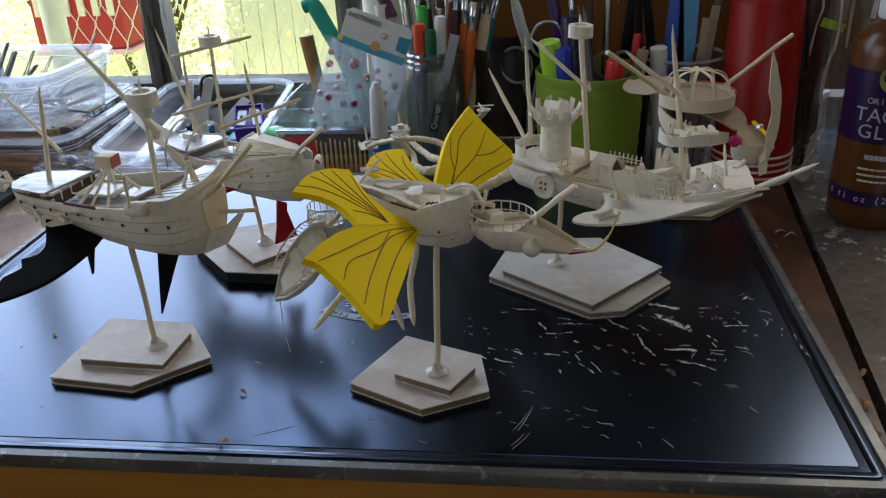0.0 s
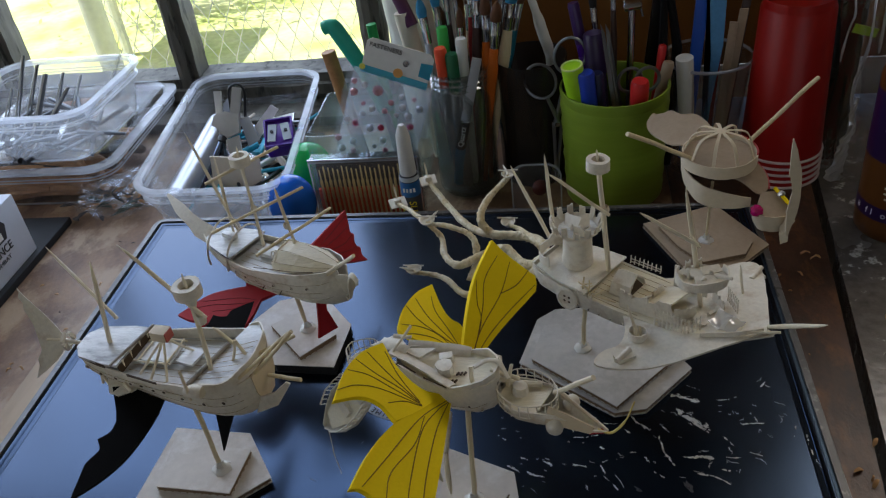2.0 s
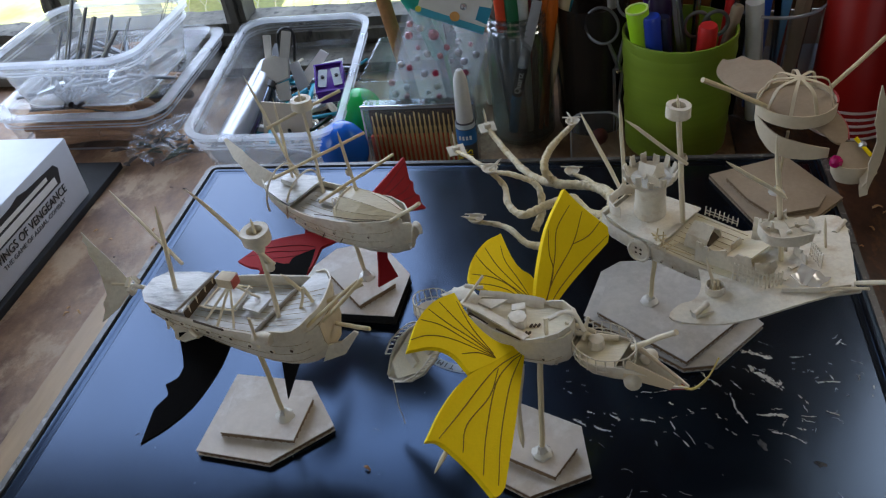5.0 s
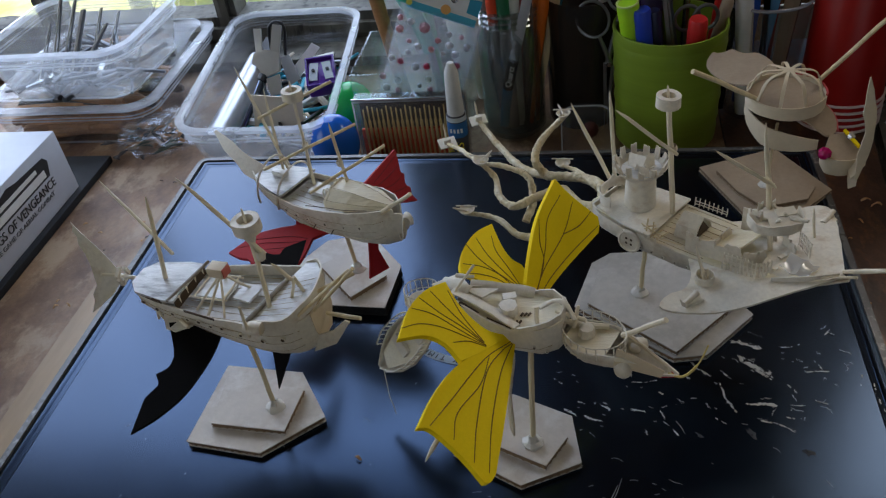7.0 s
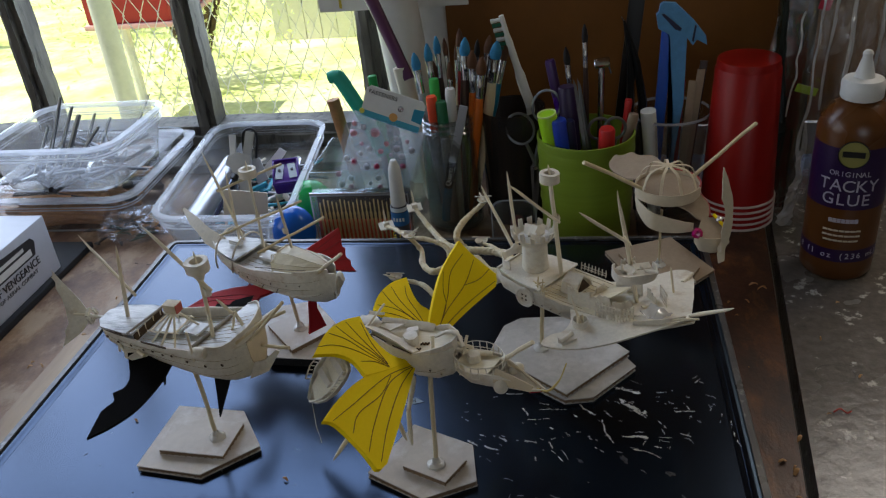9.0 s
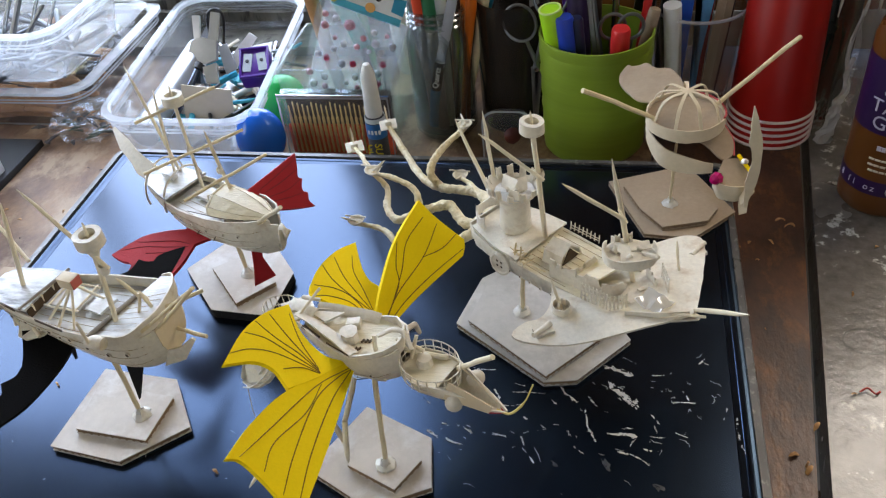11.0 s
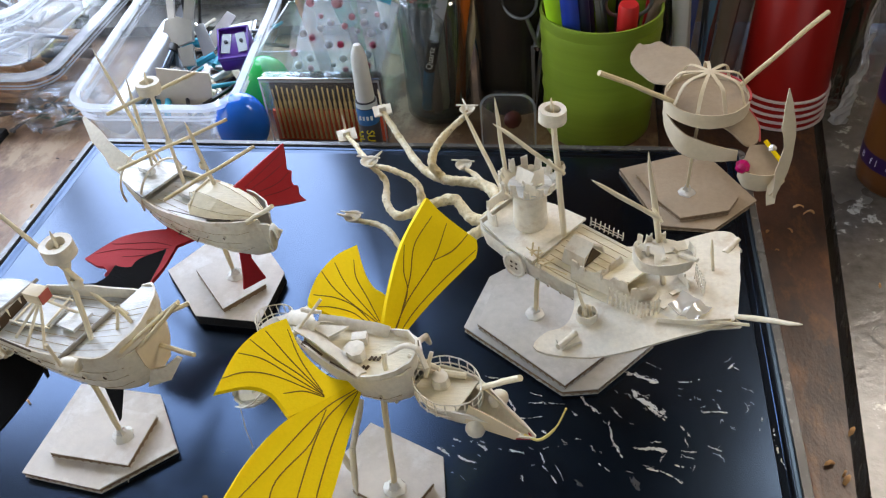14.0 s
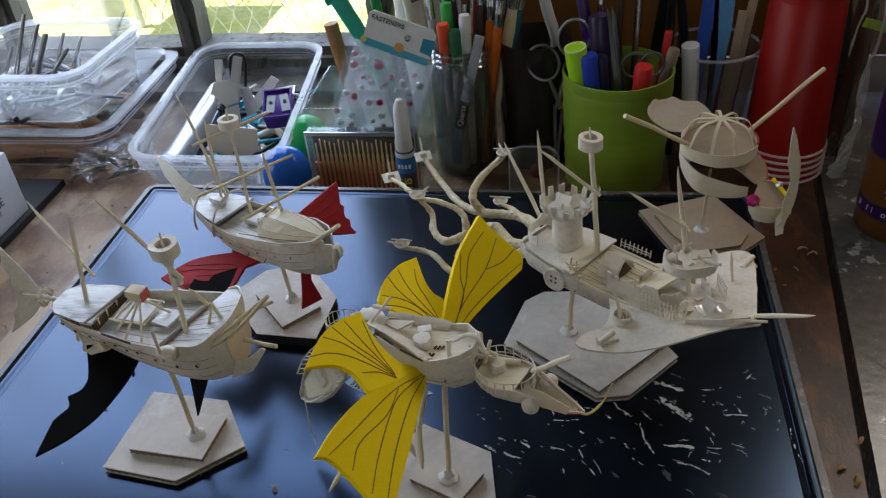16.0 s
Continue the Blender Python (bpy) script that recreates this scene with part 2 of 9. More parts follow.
# ---- builders ----
# how far hand-cut sheets and sticks stray from true
HANDMADE = {"cream_card": 0.0006, "planked_card": 0.0005, "pearly_deck_card": 0.0004, "tan_card": 0.0005, "beige_card": 0.0005, "bamboo": 0.0005, "toothpick_wood": 0.0005, "corrugated_cardboard": 0.0007, "grey_card": 0.0007, "twisted_paper_cord": 0.0005}

def V(*a):
    return Vector(a)


def thing(name, base, label, category, group="", kind=""):
    ob = new(name)
    ob.empty_display_size = 0.01
    ob.location = Vector(base) * K
    ob["base"] = [float(v) for v in base]
    return tagged(ob, label, category, group, kind)


def mesh_of(name, bm, material, base=(0, 0, 0), smooth=True):
    bmesh.ops.recalc_face_normals(bm, faces=bm.faces)
    bmesh.ops.translate(bm, verts=bm.verts, vec=-Vector(base))
    bmesh.ops.scale(bm, verts=bm.verts, vec=(K, K, K))
    amp = HANDMADE.get(material.name, 0.0)
    if amp:
        for v in bm.verts:
            q = (v.co + Vector(base)) * 1.0
            v.co += (noise.noise_vector(q * 95) * amp + noise.noise_vector(q * 330) * amp * 0.35)
    me = bpy.data.meshes.new(name)
    bm.to_mesh(me)
    bm.free()
    me.materials.append(material)
    if smooth and len(me.polygons):
        me.polygons.foreach_set("use_smooth", [True] * len(me.polygons))
        me.set_sharp_from_angle(angle=radians(38))
    return me


def base_of(ob):
    while ob.parent:
        ob = ob.parent
    return Vector(ob["base"])


def part(name, bm, material, parent, label="", smooth=True):
    ob = new(name, mesh_of(name, bm, material, base_of(parent), smooth))
    ob.parent = parent
    return tagged(ob, label)


def solo(name, bm, material, base, label, category, group="", kind="", smooth=True):
    ob = new(name, mesh_of(name, bm, material, base, smooth))
    ob.location = Vector(base) * K
    ob["base"] = [float(v) for v in base]
    return tagged(ob, label, category, group, kind)


def frame_on(d):
    d = Vector(d).normalized()
    a = Vector((0, 0, 1)) if abs(d.z) < 0.9 else Vector((1, 0, 0))
    u = d.cross(a).normalized()
    return u, d.cross(u).normalized()


def tube(bm, pts, radii, n=8, caps=True, wob=0.0, squash=1.0):
    """A round tube along points, with a radius at each."""
    pts = [Vector(p) for p in pts]
    if not hasattr(radii, "__len__"):
        radii = [radii] * len(pts)
    rings = []
    u = None
    for i, p in enumerate(pts):
        d = (pts[min(i + 1, len(pts) - 1)] - pts[max(i - 1, 0)]).normalized()
        if u is None:
            u, w = frame_on(d)
        else:
            u = (u - d * u.dot(d)).normalized()
            w = d.cross(u)
        r = radii[i]
        rings.append([bm.verts.new(p + (u * math.cos(a) + w * math.sin(a) * squash) * r * (1 + wob * random.uniform(-1, 1)))
                      for a in (2 * math.pi * k / n for k in range(n))])
    for a, b in zip(rings, rings[1:]):
        for k in range(n):
            bm.faces.new((a[k], a[(k + 1) % n], b[(k + 1) % n], b[k]))
    if caps:
        bm.faces.new(rings[0][::-1])
        bm.faces.new(rings[-1])
    return bm


SLIM = {"spars": 1.0}   # thickness of all sticks


def stick(p0, p1, r0=0.0012, r1=None, n=8, bm=None, bend=0.0):
    bm = bm or bmesh.new()
    p0, p1 = Vector(p0), Vector(p1)
    r1 = r0 if r1 is None else r1
    r0, r1 = r0 * SLIM["spars"], r1 * SLIM["spars"]
    u, w = frame_on(p1 - p0)
    pts = [p0.lerp(p1, k / 5) + u * bend * math.sin(math.pi * k / 5) for k in range(6)]
    return tube(bm, pts, [r0 + (r1 - r0) * k / 5 for k in range(6)], n)


def pick(p0, p1, r=0.0011, bm=None):
    """A toothpick: pointed at the far end."""
    bm = bm or bmesh.new()
    p0, p1 = Vector(p0), Vector(p1)
    r *= SLIM["spars"]
    f = (0, 0.3, 0.6, 0.8, 0.93, 1)
    return tube(bm, [p0.lerp(p1, k) for k in f], [r, r, r, r * 0.85, r * 0.5, r * 0.12], 8)


def plate(pts, thick, bm=None, nrm=None):
    """A flat or folded sheet with an outline in space and a thickness."""
    bm = bm or bmesh.new()
    pts = [Vector(p) for p in pts]
    if nrm is None:
        nrm = Vector((0, 0, 0))
        for a, b in zip(pts, pts[1:] + pts[:1]):
            nrm += a.cross(b)
    nrm = Vector(nrm).normalized() * thick / 2
    top = [bm.verts.new(p + nrm) for p in pts]
    low = [bm.verts.new(p - nrm) for p in pts]
    f1, f2 = bm.faces.new(top), bm.faces.new(low[::-1])
    n = len(pts)
    for i in range(n):
        bm.faces.new((top[i], low[i], low[(i + 1) % n], top[(i + 1) % n]))
    bmesh.ops.triangulate(bm, faces=[f1, f2])
    return bm


def box(c, size, bm=None, rot=None, bev=0.0):
    bm2 = bmesh.new()
    bmesh.ops.create_cube(bm2, size=1)
    bmesh.ops.scale(bm2, verts=bm2.verts, vec=size)
    if bev:
        bmesh.ops.bevel(bm2, geom=bm2.edges[:], offset=bev, segments=2, affect="EDGES", profile=0.6)
    if rot is not None:
        bmesh.ops.transform(bm2, matrix=rot.to_4x4(), verts=bm2.verts)
    bmesh.ops.translate(bm2, verts=bm2.verts, vec=c)
    return merge(bm, bm2)


def merge(bm, bm2):
    if bm is None:
        return bm2
    tmp = bpy.data.meshes.new("tmp")
    bm2.to_mesh(tmp)
    bm2.free()
    bm.from_mesh(tmp)
    bpy.data.meshes.remove(tmp)
    return bm


def lathe(c, prof, n=24, bm=None, closed=False, axis=(0, 0, 1), sx=1.0, sy=1.0):
    """A turned form from (radius, height) pairs about c."""
    bm = bm or bmesh.new()
    c = Vector(c)
    q = Vector((0, 0, 1)).rotation_difference(Vector(axis))
    rings = []
    for r, z in prof:
        if r < 1e-6:
            rings.append([bm.verts.new(c + q @ Vector((0, 0, z)))])
        else:
            rings.append([bm.verts.new(c + q @ Vector((r * sx * math.cos(2 * math.pi * k / n), r * sy * math.sin(2 * math.pi * k / n), z))) for k in range(n)])
    pairs = list(zip(rings, rings[1:])) + ([(rings[-1], rings[0])] if closed else [])
    for a, b in pairs:
        for k in range(n):
            j = (k + 1) % n
            if len(a) == 1 and len(b) == 1:
                continue
            if len(a) == 1:
                bm.faces.new((a[0], b[j], b[k]))
            elif len(b) == 1:
                bm.faces.new((a[k], a[j], b[0]))
            else:
                bm.faces.new((a[k], a[j], b[j], b[k]))
    return bm


def ring(c, r, h, wall, n=24, axis=(0, 0, 1), sx=1.0, sy=1.0, bm=None):
    """An open band with wall thickness, from c upwards."""
    return lathe(c, [(r, 0), (r, h), (r - wall, h), (r - wall, 0)], n, bm, True, axis, sx, sy)


def smooth_path(pts, per=6):
    """Catmull-Rom points through the given ones."""
    pts = [Vector(p) for p in pts]
    p = [pts[0] * 2 - pts[1]] + pts + [pts[-1] * 2 - pts[-2]]
    out = []
    for i in range(1, len(p) - 2):
        for k in range(per):
            t = k / per
            out.append(0.5 * (2 * p[i] + (p[i + 1] - p[i - 1]) * t + (2 * p[i - 1] - 5 * p[i] + 4 * p[i + 1] - p[i + 2]) * t * t
                              + (3 * p[i] - p[i - 1] - 3 * p[i + 1] + p[i + 2]) * t ** 3))
    out.append(pts[-1])
    return out


def words(name, text, size, place, right, up, material, parent=None, label="", align="CENTER", depth=0.0002, wide=1.0):
    """Raised lettering laid on a surface."""
    cu = bpy.data.curves.new(name, "FONT")
    cu.body, cu.size, cu.align_x, cu.align_y, cu.extrude, cu.resolution_u = text, size * K, align, "CENTER", depth * K, 3
    tmp = new(name + "_tmp", cu)
    me = bpy.data.meshes.new_from_object(tmp.evaluated_get(bpy.context.evaluated_depsgraph_get()))
    bpy.data.objects.remove(tmp)
    bpy.data.curves.remove(cu)
    right, up = Vector(right).normalized(), Vector(up).normalized()
    m = Matrix((right * wide, up, right.cross(up))).transposed().to_4x4()
    me.transform(Matrix.Translation((Vector(place) - base_of(parent)) * K) @ m)
    me.materials.clear()
    me.materials.append(material)
    me.name = name
    ob = new(name, me)
    ob.parent = parent
    return tagged(ob, label)


class Ship:
    """A ship's own axes: s along the keel, n to the side away from the front edge, z up."""
    def __init__(self, origin, bow):
        self.o = Vector((origin[0], origin[1], 0))
        d = Vector((bow[0] - origin[0], bow[1] - origin[1], 0))
        self.len = d.length
        self.d = d.normalized()
        self.n = Vector((-self.d.y, self.d.x, 0))

    def __call__(self, s, n, z):
        return self.o + self.d * s + self.n * n + Vector((0, 0, z))


def loft(sections, bm=None, close_ends=True):
    """A skin through open cross-sections of equal count."""
    bm = bm or bmesh.new()
    rows = [[bm.verts.new(p) for p in sec] for sec in sections]
    for a, b in zip(rows, rows[1:]):
        for k in range(len(a) - 1):
            bm.faces.new((a[k], a[k + 1], b[k + 1], b[k]))
    if close_ends:
        for r in (rows[0], rows[-1]):
            if (r[0].co - r[-1].co).length > 1e-5:
                bm.faces.new(r)
    bmesh.ops.remove_doubles(bm, verts=bm.verts, dist=1e-6)
    return bm


def shell(bm, t):
    """Gives a skin a thickness, inwards and outwards."""
    bmesh.ops.recalc_face_normals(bm, faces=bm.faces)
    bmesh.ops.solidify(bm, geom=bm.faces[:], thickness=t)
    return bm


def hull(sh, stations, seg=7, flat=0.35):
    """Hull skin: each station is (s, half-width, rim z, keel z, fullness)."""
    secs = []
    for s, w, zr, zk, full in stations:
        sec = []
        for k in range(2 * seg + 1):
            a = -1 + k / seg
            u = abs(a)
            x = w * (1 - (1 - u) ** full) * (1 if a > 0 else -1)
            z = zk + (zr - zk) * (u ** (1.0 / max(0.2, 1 - flat)) if u > 0 else 0)
            sec.append(sh(s, x, z))
        secs.append(sec)
    return loft(secs, close_ends=False)


def deck(sh, stations, thick=0.0006):
    """A deck sheet: stations (s, half-width, z)."""
    pts = [sh(s, -w, z) for s, w, z in stations] + [sh(s, w, z) for s, w, z in reversed(stations)]
    secs = [[sh(s, -w, z), sh(s, -w / 3, z), sh(s, w / 3, z), sh(s, w, z)] for s, w, z in stations]
    return shell(loft(secs, close_ends=False), thick)


def strip(pts, h, t, up=(0, 0, 1), bm=None):
    """A standing band of card along points."""
    bm2 = bmesh.new()
    up = Vector(up)
    rows = [(bm2.verts.new(Vector(p)), bm2.verts.new(Vector(p) + up * (h[i] if hasattr(h, "__len__") else h))) for i, p in enumerate(pts)]
    for a, b in zip(rows, rows[1:]):
        bm2.faces.new((a[0], b[0], b[1], a[1]))
    shell(bm2, t)
    return merge(bm, bm2)


# ---- setting ----
T = -0.040                                   # top of the work table
BX0, BX1, BY0, BY1 = -0.251, 0.163, 0.250, 0.546   # the black board


def slab(name, x0, x1, y0, y1, z0, z1, material, label, category, kind="structure", bev=0.0):
    return solo(name, box(((x0 + x1) / 2, (y0 + y1) / 2, (z0 + z1) / 2), (x1 - x0, y1 - y0, z1 - z0), bev=bev), material,
                ((x0 + x1) / 2, (y0 + y1) / 2, z0), label, category, kind=kind, smooth=bev > 0)


FLOOR_Z = T - 0.68
slab("floor", -1.5, 1.3, -1.6, 0.84, FLOOR_Z - 0.03, FLOOR_Z, FLOORM, "dark worn floor boards of the room", "floor")
slab("ceiling", -1.5, 1.3, -1.6, 0.84, 1.45, 1.49, CEILM, "pale plain ceiling of the room", "ceiling")
# unseen wall; its opening is added to let the front fill lamp through
fw = thing("wall_front", (0, -1.62, FLOOR_Z), "plain dull unseen wall behind the table with an added opening", "wall", kind="structure")
part("lower_panel", box((-0.1, -1.62, (FLOOR_Z + 0.14) / 2), (2.8, 0.04, 0.14 - FLOOR_Z)), ROOMW, fw)
part("upper_panel", box((-0.1, -1.62, 1.205), (2.8, 0.04, 0.49)), ROOMW, fw)
part("side_panel", box((-0.76, -1.62, 0.55), (1.48, 0.04, 0.818)), ROOMW, fw)
part("side_panel", box((1.11, -1.62, 0.55), (0.38, 0.04, 0.818)), ROOMW, fw)
slab("wall_right", 1.3, 1.34, -1.64, 0.84, FLOOR_Z, 1.45, ROOMW, "plain dull wall beside the table", "wall")

# wall with the window at the back
WX0, WX1, WZ0, WZ1 = -1.12, -0.118, 0.0, 0.85
wall = thing("wall_back", (0, 0.82, FLOOR_Z), "brown panelled wall with an old window", "wall", kind="structure")
part("sill_panel", box((-0.1, 0.84, (FLOOR_Z - 0.026) / 2), (2.8, 0.04, -FLOOR_Z - 0.027)), WHITEP, wall)
part("header_panel", box((-0.1, 0.84, 1.15), (2.8, 0.04, 0.6)), ROOMW, wall)
part("corner_panel", box((-1.31, 0.84, 0.42), (0.38, 0.04, 0.86)), ROOMW, wall)
part("reveal", box((-0.085, 0.825, 0.42), (0.066, 0.05, 0.86), bev=0.004), WHITEP, wall, "off-white painted window reveal")
part("brown_panel", box((0.624, 0.80, 0.1625), (1.35, 0.03, 0.345)), WALLM, wall, "brown wall panel")
part("brown_panel", box((0.130, 0.80, 0.593), (0.362, 0.03, 0.513)), WALLM, wall, "brown wall panel")
part("brown_panel", box((1.030, 0.80, 0.593), (0.538, 0.03, 0.513)), WALLM, wall, "brown wall panel")
part("brown_panel", box((0.536, 0.80, 0.800), (0.446, 0.03, 0.099)), WALLM, wall, "brown wall panel")
# unseen side wall, with an opening added for the left fill lamp
lw = thing("wall_left", (-1.5, 0, FLOOR_Z), "plain unseen side wall with an opening added for fill light", "wall", kind="structure")
part("lower_panel", box((-1.52, -0.4, (FLOOR_Z + 0.13) / 2), (0.04, 2.5, 0.13 - FLOOR_Z)), ROOMW, lw)
part("upper_panel", box((-1.52, -0.4, 1.21), (0.04, 2.5, 0.48)), ROOMW, lw)
part("near_panel", box((-1.52, -1.05, 0.55), (0.04, 1.15, 0.84)), ROOMW, lw)
part("far_panel", box((-1.52, 0.66, 0.55), (0.04, 0.36, 0.84)), ROOMW, lw)

# window frame, weathered
win = thing("window_1", (-0.6, 0.81, WZ0), "weathered wooden window with peeling grey paint", "window", kind="structure")


def rough_bar(a, b, w, d, seed):
    """A weathered bar with uneven faces."""
    rnd = random.Random(seed)
    a, b = Vector(a), Vector(b)
    n = max(6, int((b - a).length / 0.012))
    secs = []
    ax = (b - a).normalized()
    u = Vector((1, 0, 0)) if abs(ax.z) > 0.5 else Vector((0, 0, 1))
    w2 = Vector((0, 1, 0))
    for k in range(n + 1):
        p = a.lerp(b, k / n)
        j = [rnd.uniform(-0.0006, 0.0006) for _ in range(8)]
        o = [(-0.5, -0.5), (-0.25, -0.62), (0.12, -0.62), (0.16, -0.45), (0.5, -0.45), (0.5, 0.5), (0.0, 0.55), (-0.5, 0.5)]
        secs.append([p + u * (x * w + e) + w2 * (y * d + e) for (x, y), e in zip(o, j)] )
    bm = bmesh.new()
    rows = [[bm.verts.new(p) for p in s] for s in secs]
    for r, q in zip(rows, rows[1:]):
        for k in range(8):
            bm.faces.new((r[k], r[(k + 1) % 8], q[(k + 1) % 8], q[k]))
    bm.faces.new(rows[0]), bm.faces.new(rows[-1])
    return bm


part("bottom_rail", rough_bar((WX0, 0.812, -0.013), (WX1, 0.812, -0.013), 0.026, 0.035, 1), WINW, win, smooth=False)
part("top_rail", rough_bar((WX0, 0.812, 0.84), (WX1, 0.812, 0.84), 0.03, 0.035, 2), WINW, win, smooth=False)
for k, x in enumerate((-1.10, -0.915, -0.71, -0.510, -0.321, -0.133)):
    part("mullion", rough_bar((x, 0.81, 0.001), (x, 0.81, 0.828), 0.020, 0.028, 10 + k), WINW, win, smooth=False)
part("window_sill", box((-0.6, 0.785, -0.032), (1.0, 0.06, 0.010), bev=0.002), WINW, win)

win2 = thing("window_2", (0.535, 0.80, 0.34), "weathered wooden side window in the brown wall", "window", kind="structure")
part("bottom_rail", rough_bar((0.313, 0.80, 0.343), (0.759, 0.80, 0.343), 0.014, 0.032, 31), WINW, win2, smooth=False)
for k, x in enumerate((0.323, 0.535, 0.749)):
    part("mullion", rough_bar((x, 0.80, 0.352), (x, 0.80, 0.748), 0.022, 0.03, 32 + k), WINW, win2, smooth=False)

# table, box under the board, side sheet
tab = thing("table", (0, 0.3, FLOOR_Z), "worn brown wooden work table with dust and stains", "table")


def seam_x(y, off=0.0):
    """The slanting joint between the table and the sheet beside it."""
    return 0.1938 + off + 0.105 * (y - 0.355)


part("tabletop", plate([(-0.969, -0.04, T - 0.012), (0.120, -0.04, T - 0.012), (0.120, 0.78, T - 0.012), (-0.969, 0.78, T - 0.012)], 0.024), TABLEW, tab)
part("edge_plank", plate([(0.1206, -0.04, T - 0.012), (seam_x(-0.04), -0.04, T - 0.012), (seam_x(0.78), 0.78, T - 0.012), (0.1206, 0.78, T - 0.012)], 0.024), PLANKD, tab, "dark brown varnished plank, chipped and stained")
part("side_top", plate([(seam_x(-0.04, 0.0068), -0.04, T - 0.0145), (1.07, -0.04, T - 0.0145), (1.07, 0.78, T - 0.0145), (seam_x(0.78, 0.0068), 0.78, T - 0.0145)], 0.024), SLATE, tab, "grey sheet spattered with dried paint")
part("apron", box((-0.1, -0.02, T - 0.07), (1.7, 0.02, 0.09)), TABLEW, tab)
for x in (-0.9, 0.95):
    for y in (0.0, 0.74):
        part("leg", box((x, y, (FLOOR_Z + T - 0.025) / 2), (0.05, 0.05, T - 0.025 - FLOOR_Z)), TABLEW, tab)

riser = thing("wooden_box", (-0.05, 0.33, T), "varnished pine box with scratches under the black board", "box")
part("front_panel", box((-0.055, 0.2572, (T - 0.0047) / 2), (0.424, 0.012, -0.0047 - T), bev=0.001), GOLDW, riser, "honey-coloured varnished pine")
part("lid", box((-0.058, 0.345, -0.0074), (0.424, 0.158, 0.005), bev=0.001), PLANK, riser)
part("back_panel", box((-0.04, 0.48, (T - 0.0055) / 2), (0.39, 0.10, -0.0055 - T)), PLANK, riser)

board = thing("drawing_board", ((BX0 + BX1) / 2, (BY0 + BY1) / 2, -0.0045), "black lacquered board scratched and smeared with white paint", "board")


def rounded_rect(x0, x1, y0, y1, r, z, n=6):
    out = []
    for cx, cy, a0 in ((x1 - r, y1 - r, 0), (x0 + r, y1 - r, 90), (x0 + r, y0 + r, 180), (x1 - r, y0 + r, 270)):
        out += [Vector((cx + r * math.cos(radians(a0 + 90 * k / n)), cy + r * math.sin(radians(a0 + 90 * k / n)), z)) for k in range(n + 1)]
    return out


def bands(loops, bm=None, cap_first=False, cap_last=False, wrap=False):
    bm = bm or bmesh.new()
    rows = [[bm.verts.new(p) for p in l] for l in loops]
    prs = list(zip(rows, rows[1:])) + ([(rows[-1], rows[0])] if wrap else [])
    for a, b in prs:
        n = len(a)
        for k in range(n):
            bm.faces.new((a[k], a[(k + 1) % n], b[(k + 1) % n], b[k]))
    if cap_first:
        bm.faces.new(rows[0][::-1])
    if cap_last:
        bm.faces.new(rows[-1])
    return bm


def inset(d, z, r=0.008):
    return rounded_rect(BX0 + d, BX1 - d, BY0 + d, BY1 - d, max(0.001, r - d), z)


part("panel", bands([inset(0.0115, -0.004), inset(0.0115, -0.0008), inset(0.0120, 0.0)], cap_first=True, cap_last=True), BOARD, board)
part("groove", bands([inset(0.0090, 0.0001), inset(0.0116, -0.0002)]), BOARD, board)
part("inner_rim", bands([inset(0.0060, 0.0), inset(0.0064, 0.0004), inset(0.0086, 0.0004), inset(0.0091, 0.0)]), BOARD, board, "black raised rim")
part("outer_groove", bands([inset(0.0042, -0.0004), inset(0.0050, -0.0004), inset(0.0062, 0.0001)]), GROOVE, board)
part("edge", bands([inset(0.0002, -0.0045), inset(0, -0.0006), inset(0.0006, 0.0008), inset(0.0040, 0.0008), inset(0.0043, -0.0013)], cap_first=True), RIMM, board, "rubbed worn edge")

# white paint smears on the board: streaks that fan out, of uneven width
rnd = random.Random(7)


def smear(cx, cy, ang, ln, wd, seed, z=0.0):
    r2 = random.Random(seed)
    bm = bmesh.new()
    n = 9
    d = Vector((math.cos(ang), math.sin(ang), 0))
    s = Vector((-d.y, d.x, 0))
    left, right = [], []
    off, bow = 0, r2.uniform(-1.2, 1.2)
    for k in range(n + 1):
        t = k / n
        off += r2.uniform(-1, 1) * wd * 0.75 + bow * (t - 0.5) * ln * 0.14
        w = wd * math.sin(math.pi * (0.04 + 0.92 * t)) * r2.uniform(0.1, 1.25) * 0.5
        c = Vector((cx, cy, z)) + d * (t - 0.5) * ln + s * off
        left.append(c + s * w), right.append(c - s * w)
    a = [bm.verts.new(p + V(0, 0, 0.00005)) for p in left]
    m = [bm.verts.new((p + q) / 2 + V(0, 0, 0.00028)) for p, q in zip(left, right)]
    b = [bm.verts.new(p + V(0, 0, 0.00005)) for p in right]
    for k in range(n):
        bm.faces.new((a[k], m[k], m[k + 1], a[k + 1]))
        bm.faces.new((m[k], b[k], b[k + 1], m[k + 1]))
    return bm


